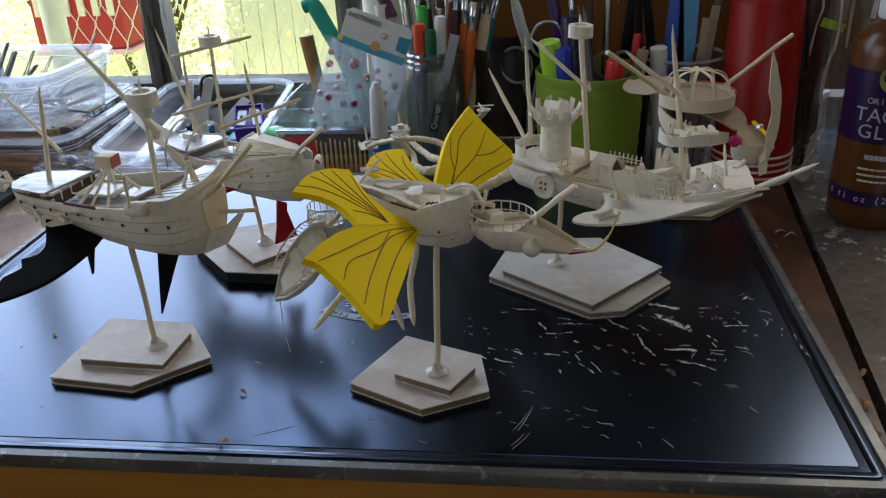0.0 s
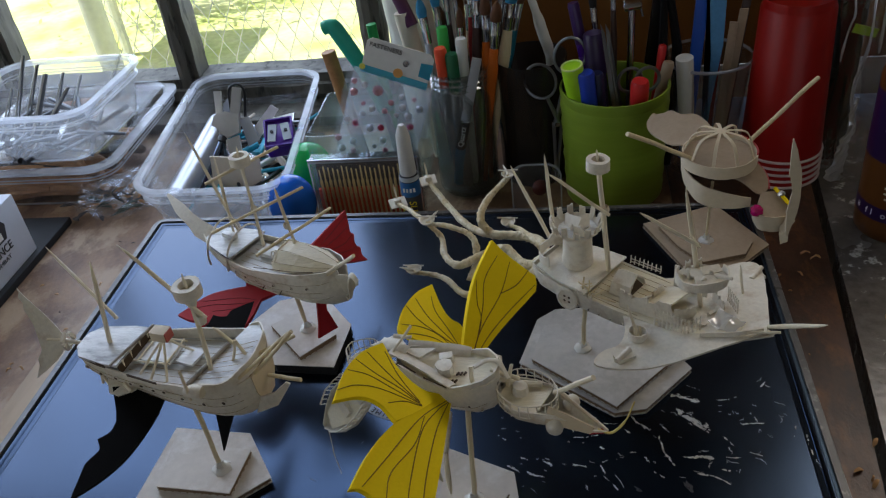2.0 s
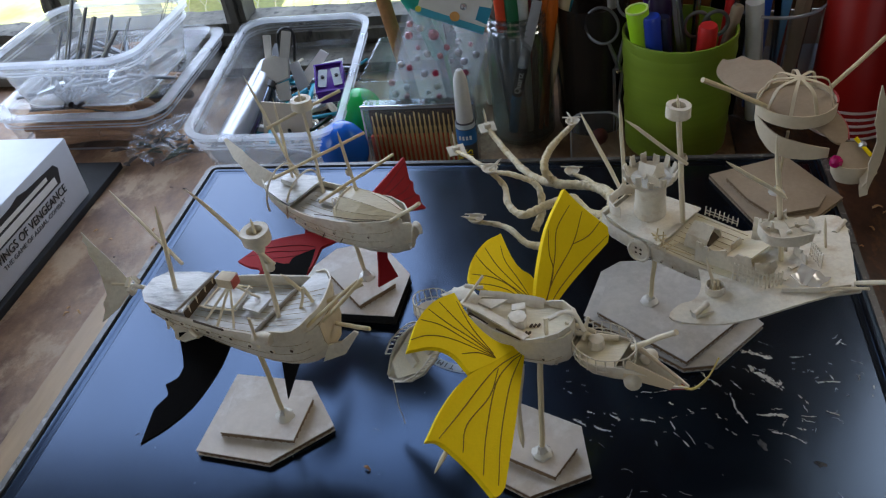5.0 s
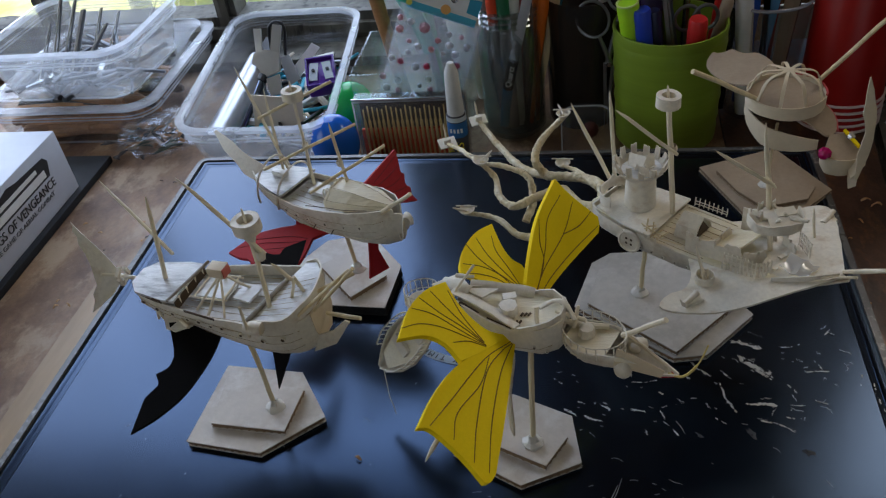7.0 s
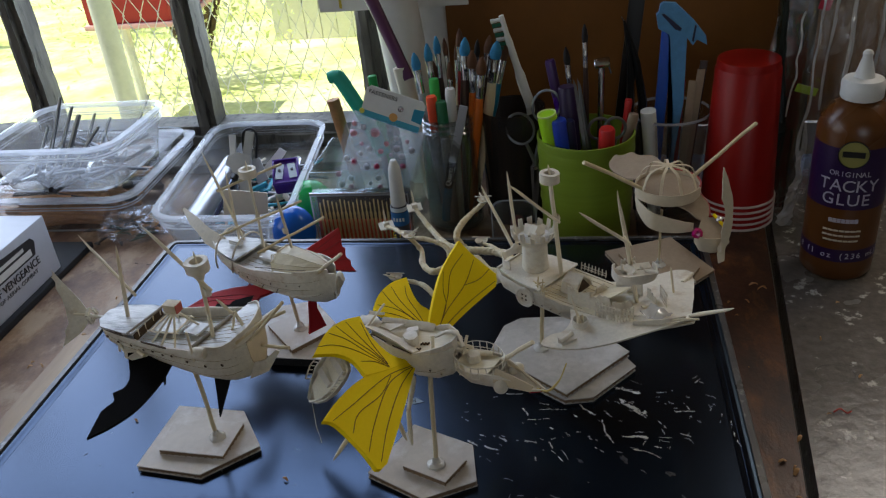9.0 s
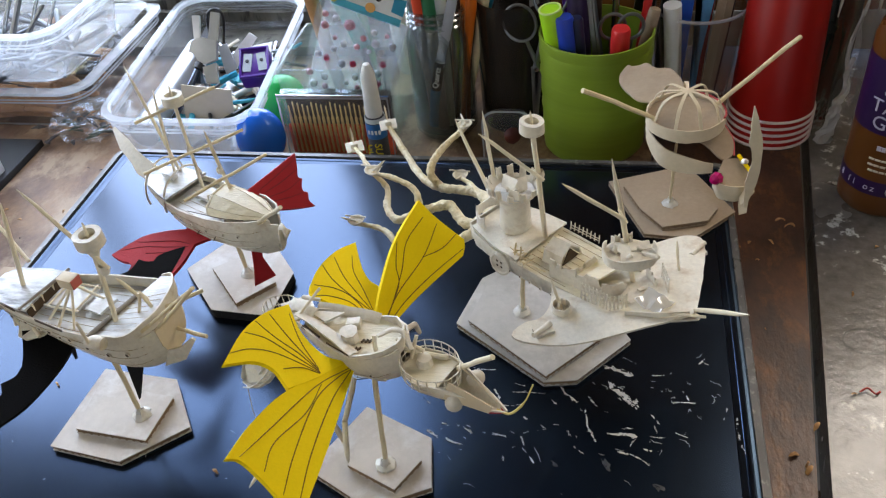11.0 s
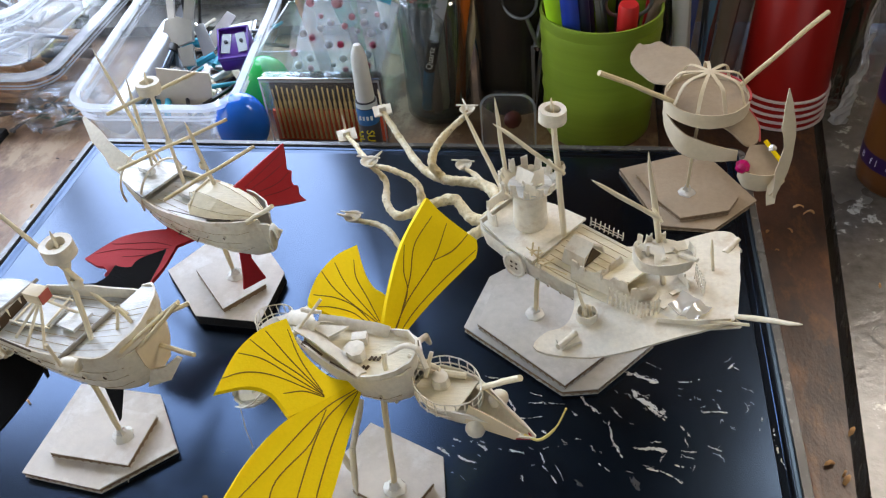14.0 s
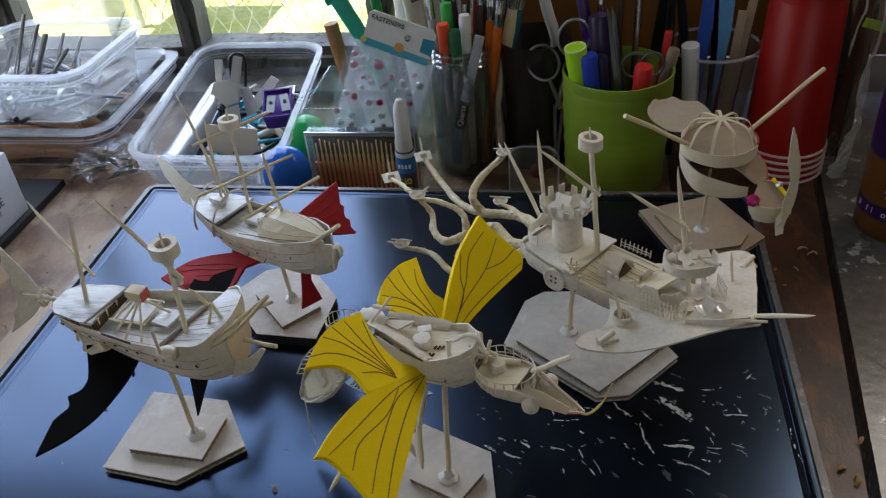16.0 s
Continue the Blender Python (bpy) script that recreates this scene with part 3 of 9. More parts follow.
def flake(cx, cy, ang, ln, wd, seed):
    """A torn patch of dried paint with a ragged rim and a bare spot or two."""
    r2 = random.Random(seed)
    bm = bmesh.new()
    d, s = V(math.cos(ang), math.sin(ang), 0), V(-math.sin(ang), math.cos(ang), 0)
    n, drop = 16, r2.uniform(0, 6.28)
    mid, rim = [], []
    for k in range(n):
        a = 2 * math.pi * k / n
        f = r2.uniform(0.45, 1.15) * (0.6 + 0.4 * math.cos(a - drop))
        p = V(cx, cy, 0) + d * math.cos(a) * ln * 0.5 * f + s * math.sin(a) * wd * 0.5 * f
        rim.append(bm.verts.new(p + V(0, 0, 0.00005)))
        mid.append(bm.verts.new(p.lerp(V(cx, cy, 0), r2.uniform(0.3, 0.75)) + V(0, 0, r2.uniform(0.0001, 0.00035))))
    c = bm.verts.new(V(cx, cy, 0.0002))
    for k in range(n):
        j = (k + 1) % n
        bm.faces.new((rim[k], rim[j], mid[j], mid[k]))
        if r2.random() < 0.7:
            bm.faces.new((mid[k], mid[j], c))
    return bm


smears = bmesh.new()
seed = 0
# torn patches with bare spots: ends and width of each
PATCHES = ((0.0938, 0.3628, 0.1088, 0.3487, 0.0066), (0.0929, 0.3726, 0.1071, 0.3673, 0.0036), (0.0965, 0.3336, 0.1088, 0.3327, 0.0026), (0.0735, 0.3584, 0.0823, 0.3487, 0.0022), (0.0150, 0.3265, 0.0221, 0.3230, 0.0020), (0.0239, 0.3230, 0.0327, 0.3204, 0.0015),
           (0.0310, 0.3301, 0.0363, 0.3265, 0.0018), (0.0451, 0.3283, 0.0522, 0.3265, 0.0014), (0.0212, 0.3310, 0.0248, 0.3301, 0.0014), (0.0425, 0.3540, 0.0460, 0.3469, 0.0015), (0.0699, 0.3496, 0.0726, 0.3469, 0.0015), (0.0584, 0.3389, 0.0602, 0.3372, 0.0014))
# broken trails of crumbs
TRAILS = ((0.1000, 0.3239, 0.1150, 0.3177, 0.0015), (0.1115, 0.3265, 0.1186, 0.3257, 0.0012), (0.1487, 0.3531, 0.1460, 0.3451, 0.0010), (0.1522, 0.3478, 0.1549, 0.3265, 0.0011), (0.0858, 0.3469, 0.0929, 0.3257, 0.0012), (0.0814, 0.3248, 0.0867, 0.3212, 0.0009), (0.1239, 0.3531, 0.1354, 0.3540, 0.0011), (0.1292, 0.3611, 0.1319, 0.3549, 0.0011), (0.1150, 0.3690, 0.1257, 0.3717, 0.0010))
THIN_TRAILS = ((0.0504, 0.3522, 0.0673, 0.3531, 0.0007), (0.0504, 0.3584, 0.0575, 0.3566, 0.0007), (0.0673, 0.3354, 0.0743, 0.3354, 0.0008), (0.0646, 0.3310, 0.0673, 0.3301, 0.0012), (0.0575, 0.3292, 0.0664, 0.3124, 0.0007), (0.1150, 0.3460, 0.1195, 0.3398, 0.0009), (0.0858, 0.3540, 0.0965, 0.3442, 0.0009), (0.1142, 0.3336, 0.1239, 0.3345, 0.0008),
               (0.1018, 0.3788, 0.1088, 0.3752, 0.0008), (0.1372, 0.3779, 0.1407, 0.3823, 0.0008), (0.1142, 0.3619, 0.1212, 0.3593, 0.0008), (0.0451, 0.3442, 0.0584, 0.3460, 0.0006), (0.1248, 0.3372, 0.1310, 0.3345, 0.0008), (0.0097, 0.3451, 0.0142, 0.3416, 0.0008), (0.0301, 0.3664, 0.0416, 0.3655, 0.0008), (0.1381, 0.3805, 0.1442, 0.3770, 0.0006))


def lace(bm, x0, y0, x1, y1, w, seed, cell=0.00030, bare=0.0):
    """Paint dragged along a line and torn off in spots: cells kept where the drag left paint."""
    r2 = random.Random(seed)
    d = V(x1 - x0, y1 - y0, 0)
    ln = d.length
    d.normalize()
    sd = V(-d.y, d.x, 0)
    n, m = int(ln * 1.15 / cell), max(3, int(w * 1.5 / cell))
    sag, ph, grid = r2.uniform(-0.10, 0.10), r2.uniform(0, 50), {}

    def corner(i, j):
        if (i, j) not in grid:
            f = i / n * 1.15 - 0.075
            o = (j / m - 0.5) * 1.5 * w + sag * ln * math.sin(math.pi * f) + 0.25 * w * noise.noise(V(f * ln * 260, ph, 0))
            grid[i, j] = bm.verts.new(V(x0, y0, 0.0002) + d * f * ln + sd * o + V(r2.uniform(-1, 1), r2.uniform(-1, 1), 0) * cell * 0.3 + V(0, 0, r2.uniform(0, 0.0002)))
        return grid[i, j]
    for i in range(n):
        for j in range(m):
            f, g = (i + 0.5) / n * 1.15 - 0.075, abs((j + 0.5) / m - 0.5) * 3
            a, b = f * ln, (j / m - 0.5) * 1.5 * w
            keep = 0.62 * noise.noise(V(a * 330, b * 900, ph)) + 0.40 * noise.noise(V(a * 900, b * 1900, ph + 9)) + 0.22 * noise.noise(V(a * 2600, b * 2600, ph))
            keep += 0.42 - 0.62 * g * g - 1.1 * max(0, abs(f - 0.5) - 0.40) * 4 - bare
            if keep > 0.12:
                bm.faces.new((corner(i, j), corner(i + 1, j), corner(i + 1, j + 1), corner(i, j + 1)))
    return bm


for k, (x0, y0, x1, y1, w) in enumerate(PATCHES):
    lace(smears, x0, y0, x1, y1, w, 500 + k, bare=0.24 if w > 0.003 else 0.14)
for k, (x0, y0, x1, y1, w) in enumerate(TRAILS + THIN_TRAILS):
    lace(smears, x0, y0, x1, y1, w * 1.15, 600 + k, cell=0.00024, bare=0.26)
# fine scratches in the lacquer
for x0, y0, x1, y1 in ((0.0354, 0.2752, 0.0407, 0.2903), (0.0336, 0.2752, 0.0389, 0.2867), (0.0336, 0.2646, 0.0398, 0.2743), (0.0330, 0.2664, 0.0376, 0.2735), (0.0646, 0.3221, 0.0681, 0.3150), (-0.060, 0.268, -0.048, 0.274)):
    tube(smears, [V(x0, y0, 0.0001), V((x0 + x1) / 2 + 0.0004, (y0 + y1) / 2, 0.0001), V(x1, y1, 0.0001)], [0.00008, 0.00016, 0.00006], 4)
for count, cx, cy, sx, sy, lmin, lmax, wmin, wmax, spread in ((8, 0.095, 0.356, 0.040, 0.018, 0.001, 0.004, 0.0003, 0.0008, 0.5), (14, 0.035, 0.335, 0.030, 0.022, 0.001, 0.004, 0.0003, 0.0009, 0.5),
                                                             (12, 0.112, 0.330, 0.036, 0.020, 0.001, 0.006, 0.0003, 0.0010, 1.2), (14, 0.132, 0.365, 0.020, 0.025, 0.001, 0.006, 0.0003, 0.0010, 1.6), (14, 0.070, 0.322, 0.035, 0.014, 0.001, 0.004, 0.0003, 0.0008, 1.6),
                                                             (20, 0.06, 0.280, 0.07, 0.018, 0.002, 0.007, 0.0001, 0.0003, 0.8), (26, -0.05, 0.30, 0.16, 0.05, 0.001, 0.004, 0.0001, 0.0004, 1.6)):
    for _ in range(count):
        seed += 1
        x, y = rnd.gauss(cx, sx * 0.6), rnd.gauss(cy, sy * 0.6)
        a = -0.35 + rnd.gauss(0, spread * 0.5) + (x - 0.08) * -4
        if BX0 + 0.015 < x < BX1 - 0.015 and BY0 + 0.015 < y:
            merge(smears, smear(x, y, a, lmin + (lmax - lmin) * rnd.random() ** 1.8, rnd.uniform(wmin, wmax) * rnd.uniform(0.6, 1.2), seed))
tagged(part("dried_paint", smears, PAINT, board, "dried white paint smears"), kind="stuff")

SMUDGE = plain("faint_grey_smudge", "2a2d33", 0.6)
for x, y, ln, wd, a in ((0.0956, 0.3159, 0.012, 0.005, -1.1), (0.1168, 0.3088, 0.011, 0.006, -0.4), (0.0743, 0.3150, 0.009, 0.003, -0.8)):
    seed += 1
    part("smudge", flake(x, y, a, ln, wd, seed), SMUDGE, board, "faint grey smudge")

# round maker's print on the board: pale ring with worn lettering
MARK = plain("pale_print", "9fb0c4", 0.5)
EC = V(-0.0333, 0.3958, 0.0)
mk = thing("printed_emblem", (-0.046, 0.362, 0.0), "faded pale printed emblem on the board", "print")
part("banner", plate([EC + V(r * math.cos(radians(a)), r * math.sin(radians(a)), 0.00025) for r, aa in ((0.0438, range(233, 298, 4)), (0.0388, range(293, 229, -4))) for a in aa], 0.0001), MARK, mk, "pale curved banner")
for k in range(5):
    for j in range(3):
        part("print_line", box((-0.045 + (j - 1) * (0.0052 - 0.0006 * k) + 0.001 * (k % 2), 0.3760 - k * 0.0026, 0.0003), (0.0040 - 0.0005 * k, 0.0008, 0.0001)), MARK, mk)
part("leaf_print", plate([(-0.0455, 0.3625, 0.0003), (-0.043, 0.3600, 0.0003), (-0.0405, 0.3625, 0.0003), (-0.0395, 0.3650, 0.0003), (-0.0425, 0.3640, 0.0003), (-0.0450, 0.3655, 0.0003)], 0.0001), MARK, mk)
DARKP = plain("dark_print", "1a2230")
for k, ch in enumerate("HOLIDAY TIME"):
    a = radians(290 - k * 4.7)
    if ch != " ":
        words("letter", ch, 0.0042, EC + V(0.0412 * math.cos(a), 0.0412 * math.sin(a), 0.0004), (math.sin(a), -math.cos(a), 0), (math.cos(a), math.sin(a), 0), DARKP, mk)

# debris
CHIP = mat("wood_chip", "b98c5a", 0.7, grain=0.2, scale=200, bump=0.4)
rnd = random.Random(3)


def shaving(x, y, z, size, seed):
    r2 = random.Random(seed)
    a, rise = r2.uniform(0, 6.28), r2.uniform(0.2, 0.6)
    d, s = V(math.cos(a), math.sin(a), 0), V(-math.sin(a), math.cos(a), 0)
    rows = []
    for k in range(5):
        t = k / 4
        c = V(x, y, z + 0.0006) + d * size * (t - 0.5) + V(0, 0, size * rise * math.sin(t * 2.6))
        w = size * 0.13 * (0.4 + math.sin(math.pi * (0.15 + 0.8 * t))) * r2.uniform(0.3, 1.6)
        rows.append([c - s * w, c + s * w + V(0, 0, size * 0.05)])
    return shell(loft(rows, close_ends=False), 0.0004)


for k in range(30):
    x, y = rnd.uniform(0.170, 0.30), rnd.uniform(0.27, 0.56)
    if x > 0.2 and rnd.random() < 0.4:
        continue
    z = T if x < 0.197 else T - 0.0025
    if (V(x, y, 0) - V(0.263, 0.572, 0)).length < 0.035 or 0.194 < x < 0.212:
        continue
    solo("wood_shaving", shaving(x, y, z, rnd.uniform(0.0012, 0.0042), k), CHIP, (x, y, z), "small curled wood shaving on the table", "shaving", "shavings on the table")
for k, (x, y) in enumerate(((0.190, 0.352), (0.184, 0.360), (0.197, 0.378), (0.199, 0.541), (0.204, 0.535), (0.189, 0.300))):
    solo("wood_shaving", shaving(x, y, T, 0.0055, 100 + k), CHIP, (x, y, T), "pale wood chip on the table", "shaving", "shavings on the table")
for k, (x, y, z) in enumerate(((-0.345, 0.52, T), (-0.30, 0.47, T), (-0.29, 0.50, T), (-0.32, 0.43, T), (-0.178, 0.334, 0.0), (-0.075, 0.293, 0.0), (-0.072, 0.262, 0.0))):
    solo("wood_crumb", shaving(x, y, z, 0.0035, 200 + k), CHIP, (x, y, z), "tiny pale wood crumb lying loose", "crumb", "crumbs")
STRING = plain("red_thread", "b0332c", 0.8)
solo("thread_scrap", tube(bmesh.new(), smooth_path([(0.222, 0.405, T - 0.0015), (0.226, 0.407, T - 0.0005), (0.229, 0.404, T - 0.001), (0.232, 0.406, T - 0.0015)]), 0.0005, 6), STRING, (0.226, 0.405, T), "short scrap of red thread", "thread")
GLUERING = plain("old_glue_ring", "57534d", 0.25)
solo("glue_ring", bands([[V(0.232 + r * math.cos(a), 0.442 + r * 0.8 * math.sin(a), T - 0.0020) for a in (2 * math.pi * k / 30 for k in range(30))] for r in (0.0120, 0.0112)]), GLUERING, (0.232, 0.442, T), "old ring of dried glue on the sheet", "glue stain")

# ---- outdoors ----
# greens of lawn and leaves are bleached to stand for the sun's glare
GRASS = mat("sunlit_lawn", "c6d475", 0.9, grain=0.2, scale=34, big=3, bump=0.6, col2="f2f1c4")
slab("ground", -14, 8, 0.95, 30, -0.92, -0.90, GRASS, "bright sunlit lawn outside the window", "lawn")
LEAFM = mat("sunlit_leaves", "d2dc98", 0.7, grain=0.2, scale=8, big=2, bump=0.2, col2="eceebb", island=0.2)
lt = LEAFM.node_tree   # light passes through the leaves
glow, both = lt.nodes.new("ShaderNodeBsdfTranslucent"), lt.nodes.new("ShaderNodeMixShader")
glow.inputs[0].default_value, both.inputs[0].default_value = rgb("e4ecae"), 0.6
lt.links.new(lt.nodes["Principled BSDF"].outputs[0], both.inputs[1]), lt.links.new(glow.outputs[0], both.inputs[2])
lt.links.new(both.outputs[0], lt.nodes["Material Output"].inputs["Surface"])
SHRUBX = ((-1.75, 3.7, 1.0), (-0.30, 3.6, 0.7), (-2.7, 4.8, 1.6), (-3.8, 4.5, 1.4), (-4.6, 6.0, 2.0), (-2.0, 6.5, 2.2), (-0.6, 6.0, 2.2), (-6.0, 6.0, 2.0))
for k, (x, y, h) in enumerate(SHRUBX):
    rnd = random.Random(40 + k)
    sh_t = thing("shrub", (x, y, -0.9), "sunlit yellow-green shrub outside the window", "shrub", "shrubs outside")
    bm = bmesh.new()
    for _ in range(7):
        a = rnd.uniform(0, 6.28)
        stick((x, y, -0.9), (x + 0.3 * h * math.cos(a), y + 0.3 * h * math.sin(a), -0.9 + h * rnd.uniform(0.6, 0.95)), 0.02, 0.004, 6, bm)
    part("stems", bm, mat("bark_%d" % k, "5d4c36", 0.8) if k == 0 else bpy.data.materials["bark_0"], sh_t)
    verts, faces = [], []
    for _ in range(3200):
        c = V(x, y, -0.9 + h * rnd.uniform(0.12, 1.0)) + V(rnd.gauss(0, 0.22), rnd.gauss(0, 0.2), 0) * h
        s = rnd.uniform(0.008, 0.022)
        u = V(rnd.uniform(-1, 1), rnd.uniform(-1, 1), rnd.uniform(-1, 1)).normalized()
        w = u.cross(V(rnd.uniform(-1, 1), rnd.uniform(-1, 1), rnd.uniform(-1, 1))).normalized()
        i = len(verts)
        verts += [c - u * s, c + w * s * 0.45, c + u * s, c - w * s * 0.45]
        faces.append((i, i + 1, i + 2, i + 3))
    me = bpy.data.meshes.new("leaves")
    me.from_pydata([(v - V(x, y, -0.9)) * K for v in verts], [], faces)
    me.materials.append(LEAFM)
    lv = new("leaves", me)
    lv.parent = sh_t
    tagged(lv, kind="stuff")

STEEL = mat("galvanised_steel", "dcdcd8", 0.5, metal=0.1, grain=0.1, scale=60, bump=0.1)
fence = thing("chain_link_fence", (-0.9, 1.9, -0.9), "galvanised chain-link fence with steel posts", "fence")
for x in (-1.073, 0.9, -3.0):
    part("post", stick((x, 1.9, -0.9), (x, 1.9, 0.9), 0.027, n=14), STEEL, fence)
part("rail", stick((-1.0, 1.9, 0.17), (-0.4, 1.9, 0.30), 0.016, n=10), STEEL, fence)
bm = bmesh.new()
for k in range(74):
    x0 = -1.02 + 0.045 * k
    for sgn in (1, -1):
        n = 22
        pts = []
        for j in range(n + 1):
            zz = -0.9 + 1.05 * j / n
            xx = x0 + sgn * (0.0225 if j % 2 else 0.0)
            pts.append(V(xx, 1.9 + 0.004 * sgn * (1 if j % 2 else -1), zz))
        tube(bm, pts, 0.0013, 4, caps=False)
part("mesh_wire", bm, STEEL, fence, "woven steel wire")
bm = bmesh.new()
for k in range(7):
    tube(bm, [V(-1.073 + 0.031 * math.cos(a), 1.9 + 0.031 * math.sin(a), 0.03 + 0.02 * k + 0.006 * math.sin(3 * a)) for a in (2 * math.pi * j / 14 for j in range(15))], 0.004, 5)
part("wire_tie", bm, STEEL, fence)
REDP = plain("red_painted_metal", "a01722", 0.45)
trailer = thing("red_cart", (-1.64, 3.2, -0.9), "red painted metal cart with pale slats on the lawn", "cart")
part("tub", box((-1.64, 3.2, -0.20), (0.35, 0.4, 0.46), bev=0.02), REDP, trailer)
part("rim", box((-1.64, 3.2, -0.432), (0.37, 0.42, 0.02), bev=0.006), plain("pale_red_rim", "d8a8a4", 0.5), trailer)
for k in range(6):
    part("slat", box((-1.78 + 0.056 * k, 2.995, -0.19), (0.026, 0.012, 0.22), bev=0.004), plain("pale_slat", "d9cfc4", 0.5) if k == 0 else bpy.data.materials["pale_slat"], trailer)
for x in (-1.78, -1.50):
    part("leg", stick((x, 3.2, -0.9), (x, 3.2, -0.42), 0.02), STEEL, trailer)
pf = thing("picket_fence", (-0.6, 4.4, -0.9), "sunlit white picket fence across the lawn", "fence")
for k in range(26):
    x = -1.55 + 0.09 * k
    part("picket", box((x, 4.4, -0.42), (0.086, 0.02, 0.96), bev=0.004), WHITEP, pf)
for z in (-0.7, -0.2):
    part("fence_rail", box((-0.42, 4.42, z), (2.4, 0.02, 0.06)), WHITEP, pf)

# ---- things behind the board ----
# paper hanging above, and the strips by the window
sheet = thing("paper_sheet", (-0.10, 0.772, 0.116), "white paper sheet hanging above the desk", "paper")
part("sheet", box((-0.098, 0.772, 0.225), (0.142, 0.0012, 0.21)), WHITEP, sheet)
part("print_block", box((-0.062, 0.771, 0.138), (0.03, 0.0006, 0.018)), plain("grey_print", "8d8a84"), sheet)
part("yellow_mark", box((-0.148, 0.771, 0.128), (0.0025, 0.0006, 0.010)), plain("yellow_print", "c9b23a"), sheet)
solo("white_tube", stick((-0.075, 0.745, T), (-0.112, 0.775, 0.30), 0.020, 0.022, n=18), WHITEP, (-0.075, 0.745, T), "tall off-white rolled sheet leaning by the window", "rolled sheet")


def container(name, x0, x1, y0, y1, z0, z1, taper, r, label, skew=0.0, lip=0.006, walls=None):
    """A clear food box: thin walls, rounded corners, turned-out rim."""
    t = thing(name, ((x0 + x1) / 2, (y0 + y1) / 2, z0), label, "container")

    def lp(d, z, f):
        out = rounded_rect(x0 + d, x1 - d, y0 + d, y1 - d, max(0.004, r - d * 0.5), z)
        return [p + V(skew * (p.y - y0), 0, 0) for p in out]
    wall_loops = [lp(taper, z0 + 0.0002, 0), lp(taper * 0.93, z0 + 0.002, 0), lp(taper * 0.5, z0 + (z1 - z0) * 0.5, 0), lp(taper * 0.12, z1 - 0.003, 0)]
    part("body", shell(bands(wall_loops, cap_first=True), 0.0008), walls or PLASTIC_TUB, t, "clear plastic walls").visible_shadow = False
    part("rim", bands([lp(taper * 0.1, z1 - 0.005, 0), lp(-lip * 0.3, z1 - 0.003, 0), lp(-lip * 0.3, z1 - 0.0005, 0), lp(0, z1, 0), lp(lip * 0.5, z1 + 0.0004, 0), lp(lip * 0.75, z1 - 0.001, 0), lp(lip * 0.75, z1 - 0.004, 0)], wrap=True), PLASTIC_RIM, t, "milky rounded rim")
    for dz in (0.010, 0.0125):
        part("ridge", bands([lp(taper * 0.25, z1 - dz, 0), lp(taper * 0.1, z1 - dz + 0.0005, 0), lp(taper * 0.25, z1 - dz + 0.0012, 0)]), PLASTIC_RIM, t)
    part("foot_ring", bands([lp(taper * 0.97, z0 + 0.0008, 0), lp(taper * 0.90, z0 + 0.0016, 0), lp(taper * 0.92, z0 + 0.0032, 0)]), PLASTIC_RIM, t)
    return t


container("plastic_box", -0.288, -0.164, 0.578, 0.797, T, 0.004, 0.012, 0.024, "open clear plastic box full of small tools", skew=-0.11)
container("plastic_box", -0.467, -0.334, 0.621, 0.745, 0.0035, 0.050, 0.012, 0.024, "open clear plastic box of scissors and tweezers on a lidded one", skew=0.03)
low = container("plastic_box", -0.490, -0.331, 0.628, 0.800, T, -0.002, 0.008, 0.024, "lidded clear plastic box filled with wooden sticks", skew=-0.02, lip=0.010, walls=PLASTIC_LOW)
part("lid", bands([[p + V(-0.02 * (p.y - 0.63), 0, 0) for p in rounded_rect(-0.485 + d, -0.336 - d, 0.633 + d, 0.795 - d, 0.02, z)] for d, z in ((0, -0.0005), (0.002, 0.0025), (0.006, 0.0028), (0.008, 0.0012))], cap_last=True), PLASTIC_LOW, low, "clear snap-on lid").visible_shadow = False

# sticks in the low box
STICKB = mat("brown_stick", "a8784a", 0.65, grain=0.25, scale=200, bump=0.5, col2="5d3c20", objrand=0.35)
DARKB = mat("dark_scrap", "2a2019", 0.6, grain=0.25, scale=150, bump=0.4)
rnd = random.Random(11)
for k in range(84):
    y, z = (rnd.uniform(0.643, 0.665) if k % 2 else rnd.uniform(0.643, 0.775)), T + 0.005 + 0.026 * rnd.random()
    a, l = rnd.uniform(-0.4, 0.4), rnd.uniform(0.028, 0.056)
    c = V(rnd.uniform(-0.432, -0.392), y, z)
    d = V(math.cos(a), math.sin(a) * 0.35, 0.06 * math.sin(a)) * l
    r = rnd.uniform(0.0026, 0.0058)
    solo("wooden_stick", tube(bmesh.new(), [c - d * 0.9, c - d * 0.85, c + V(0, 0, 0.002), c + d * 0.85, c + d * 0.9], [r * 0.6, r, r * 1.05, r * 0.95, r * 0.5], 8), STICKB if k % 4 else DARKB, tuple(c), "brown wooden stick lying in the clear box", "stick", "sticks in the box")

# small tools in the front box
CHROME = mat("polished_steel", "c9ccd0", 0.18, metal=1.0, grain=0.08, scale=80, bump=0.05)
DSTEEL = mat("dull_steel", "83868a", 0.38, metal=0.9, grain=0.15, scale=80, bump=0.1)
BLACKP = plain("black_plastic", "121214", 0.35)
GUNMETAL = mat("dark_gunmetal", "70747a", 0.35, metal=0.7, grain=0.15, scale=80, bump=0.1)
PURPLE = plain("purple_plastic", "4a1a86", 0.3)
WHITEC = plain("white_card", "dcdcd8", 0.6)
GREYC = plain("beige_card", "cfc4b0", 0.7)
BLUEP = plain("blue_plastic", "2055b8", 0.35)
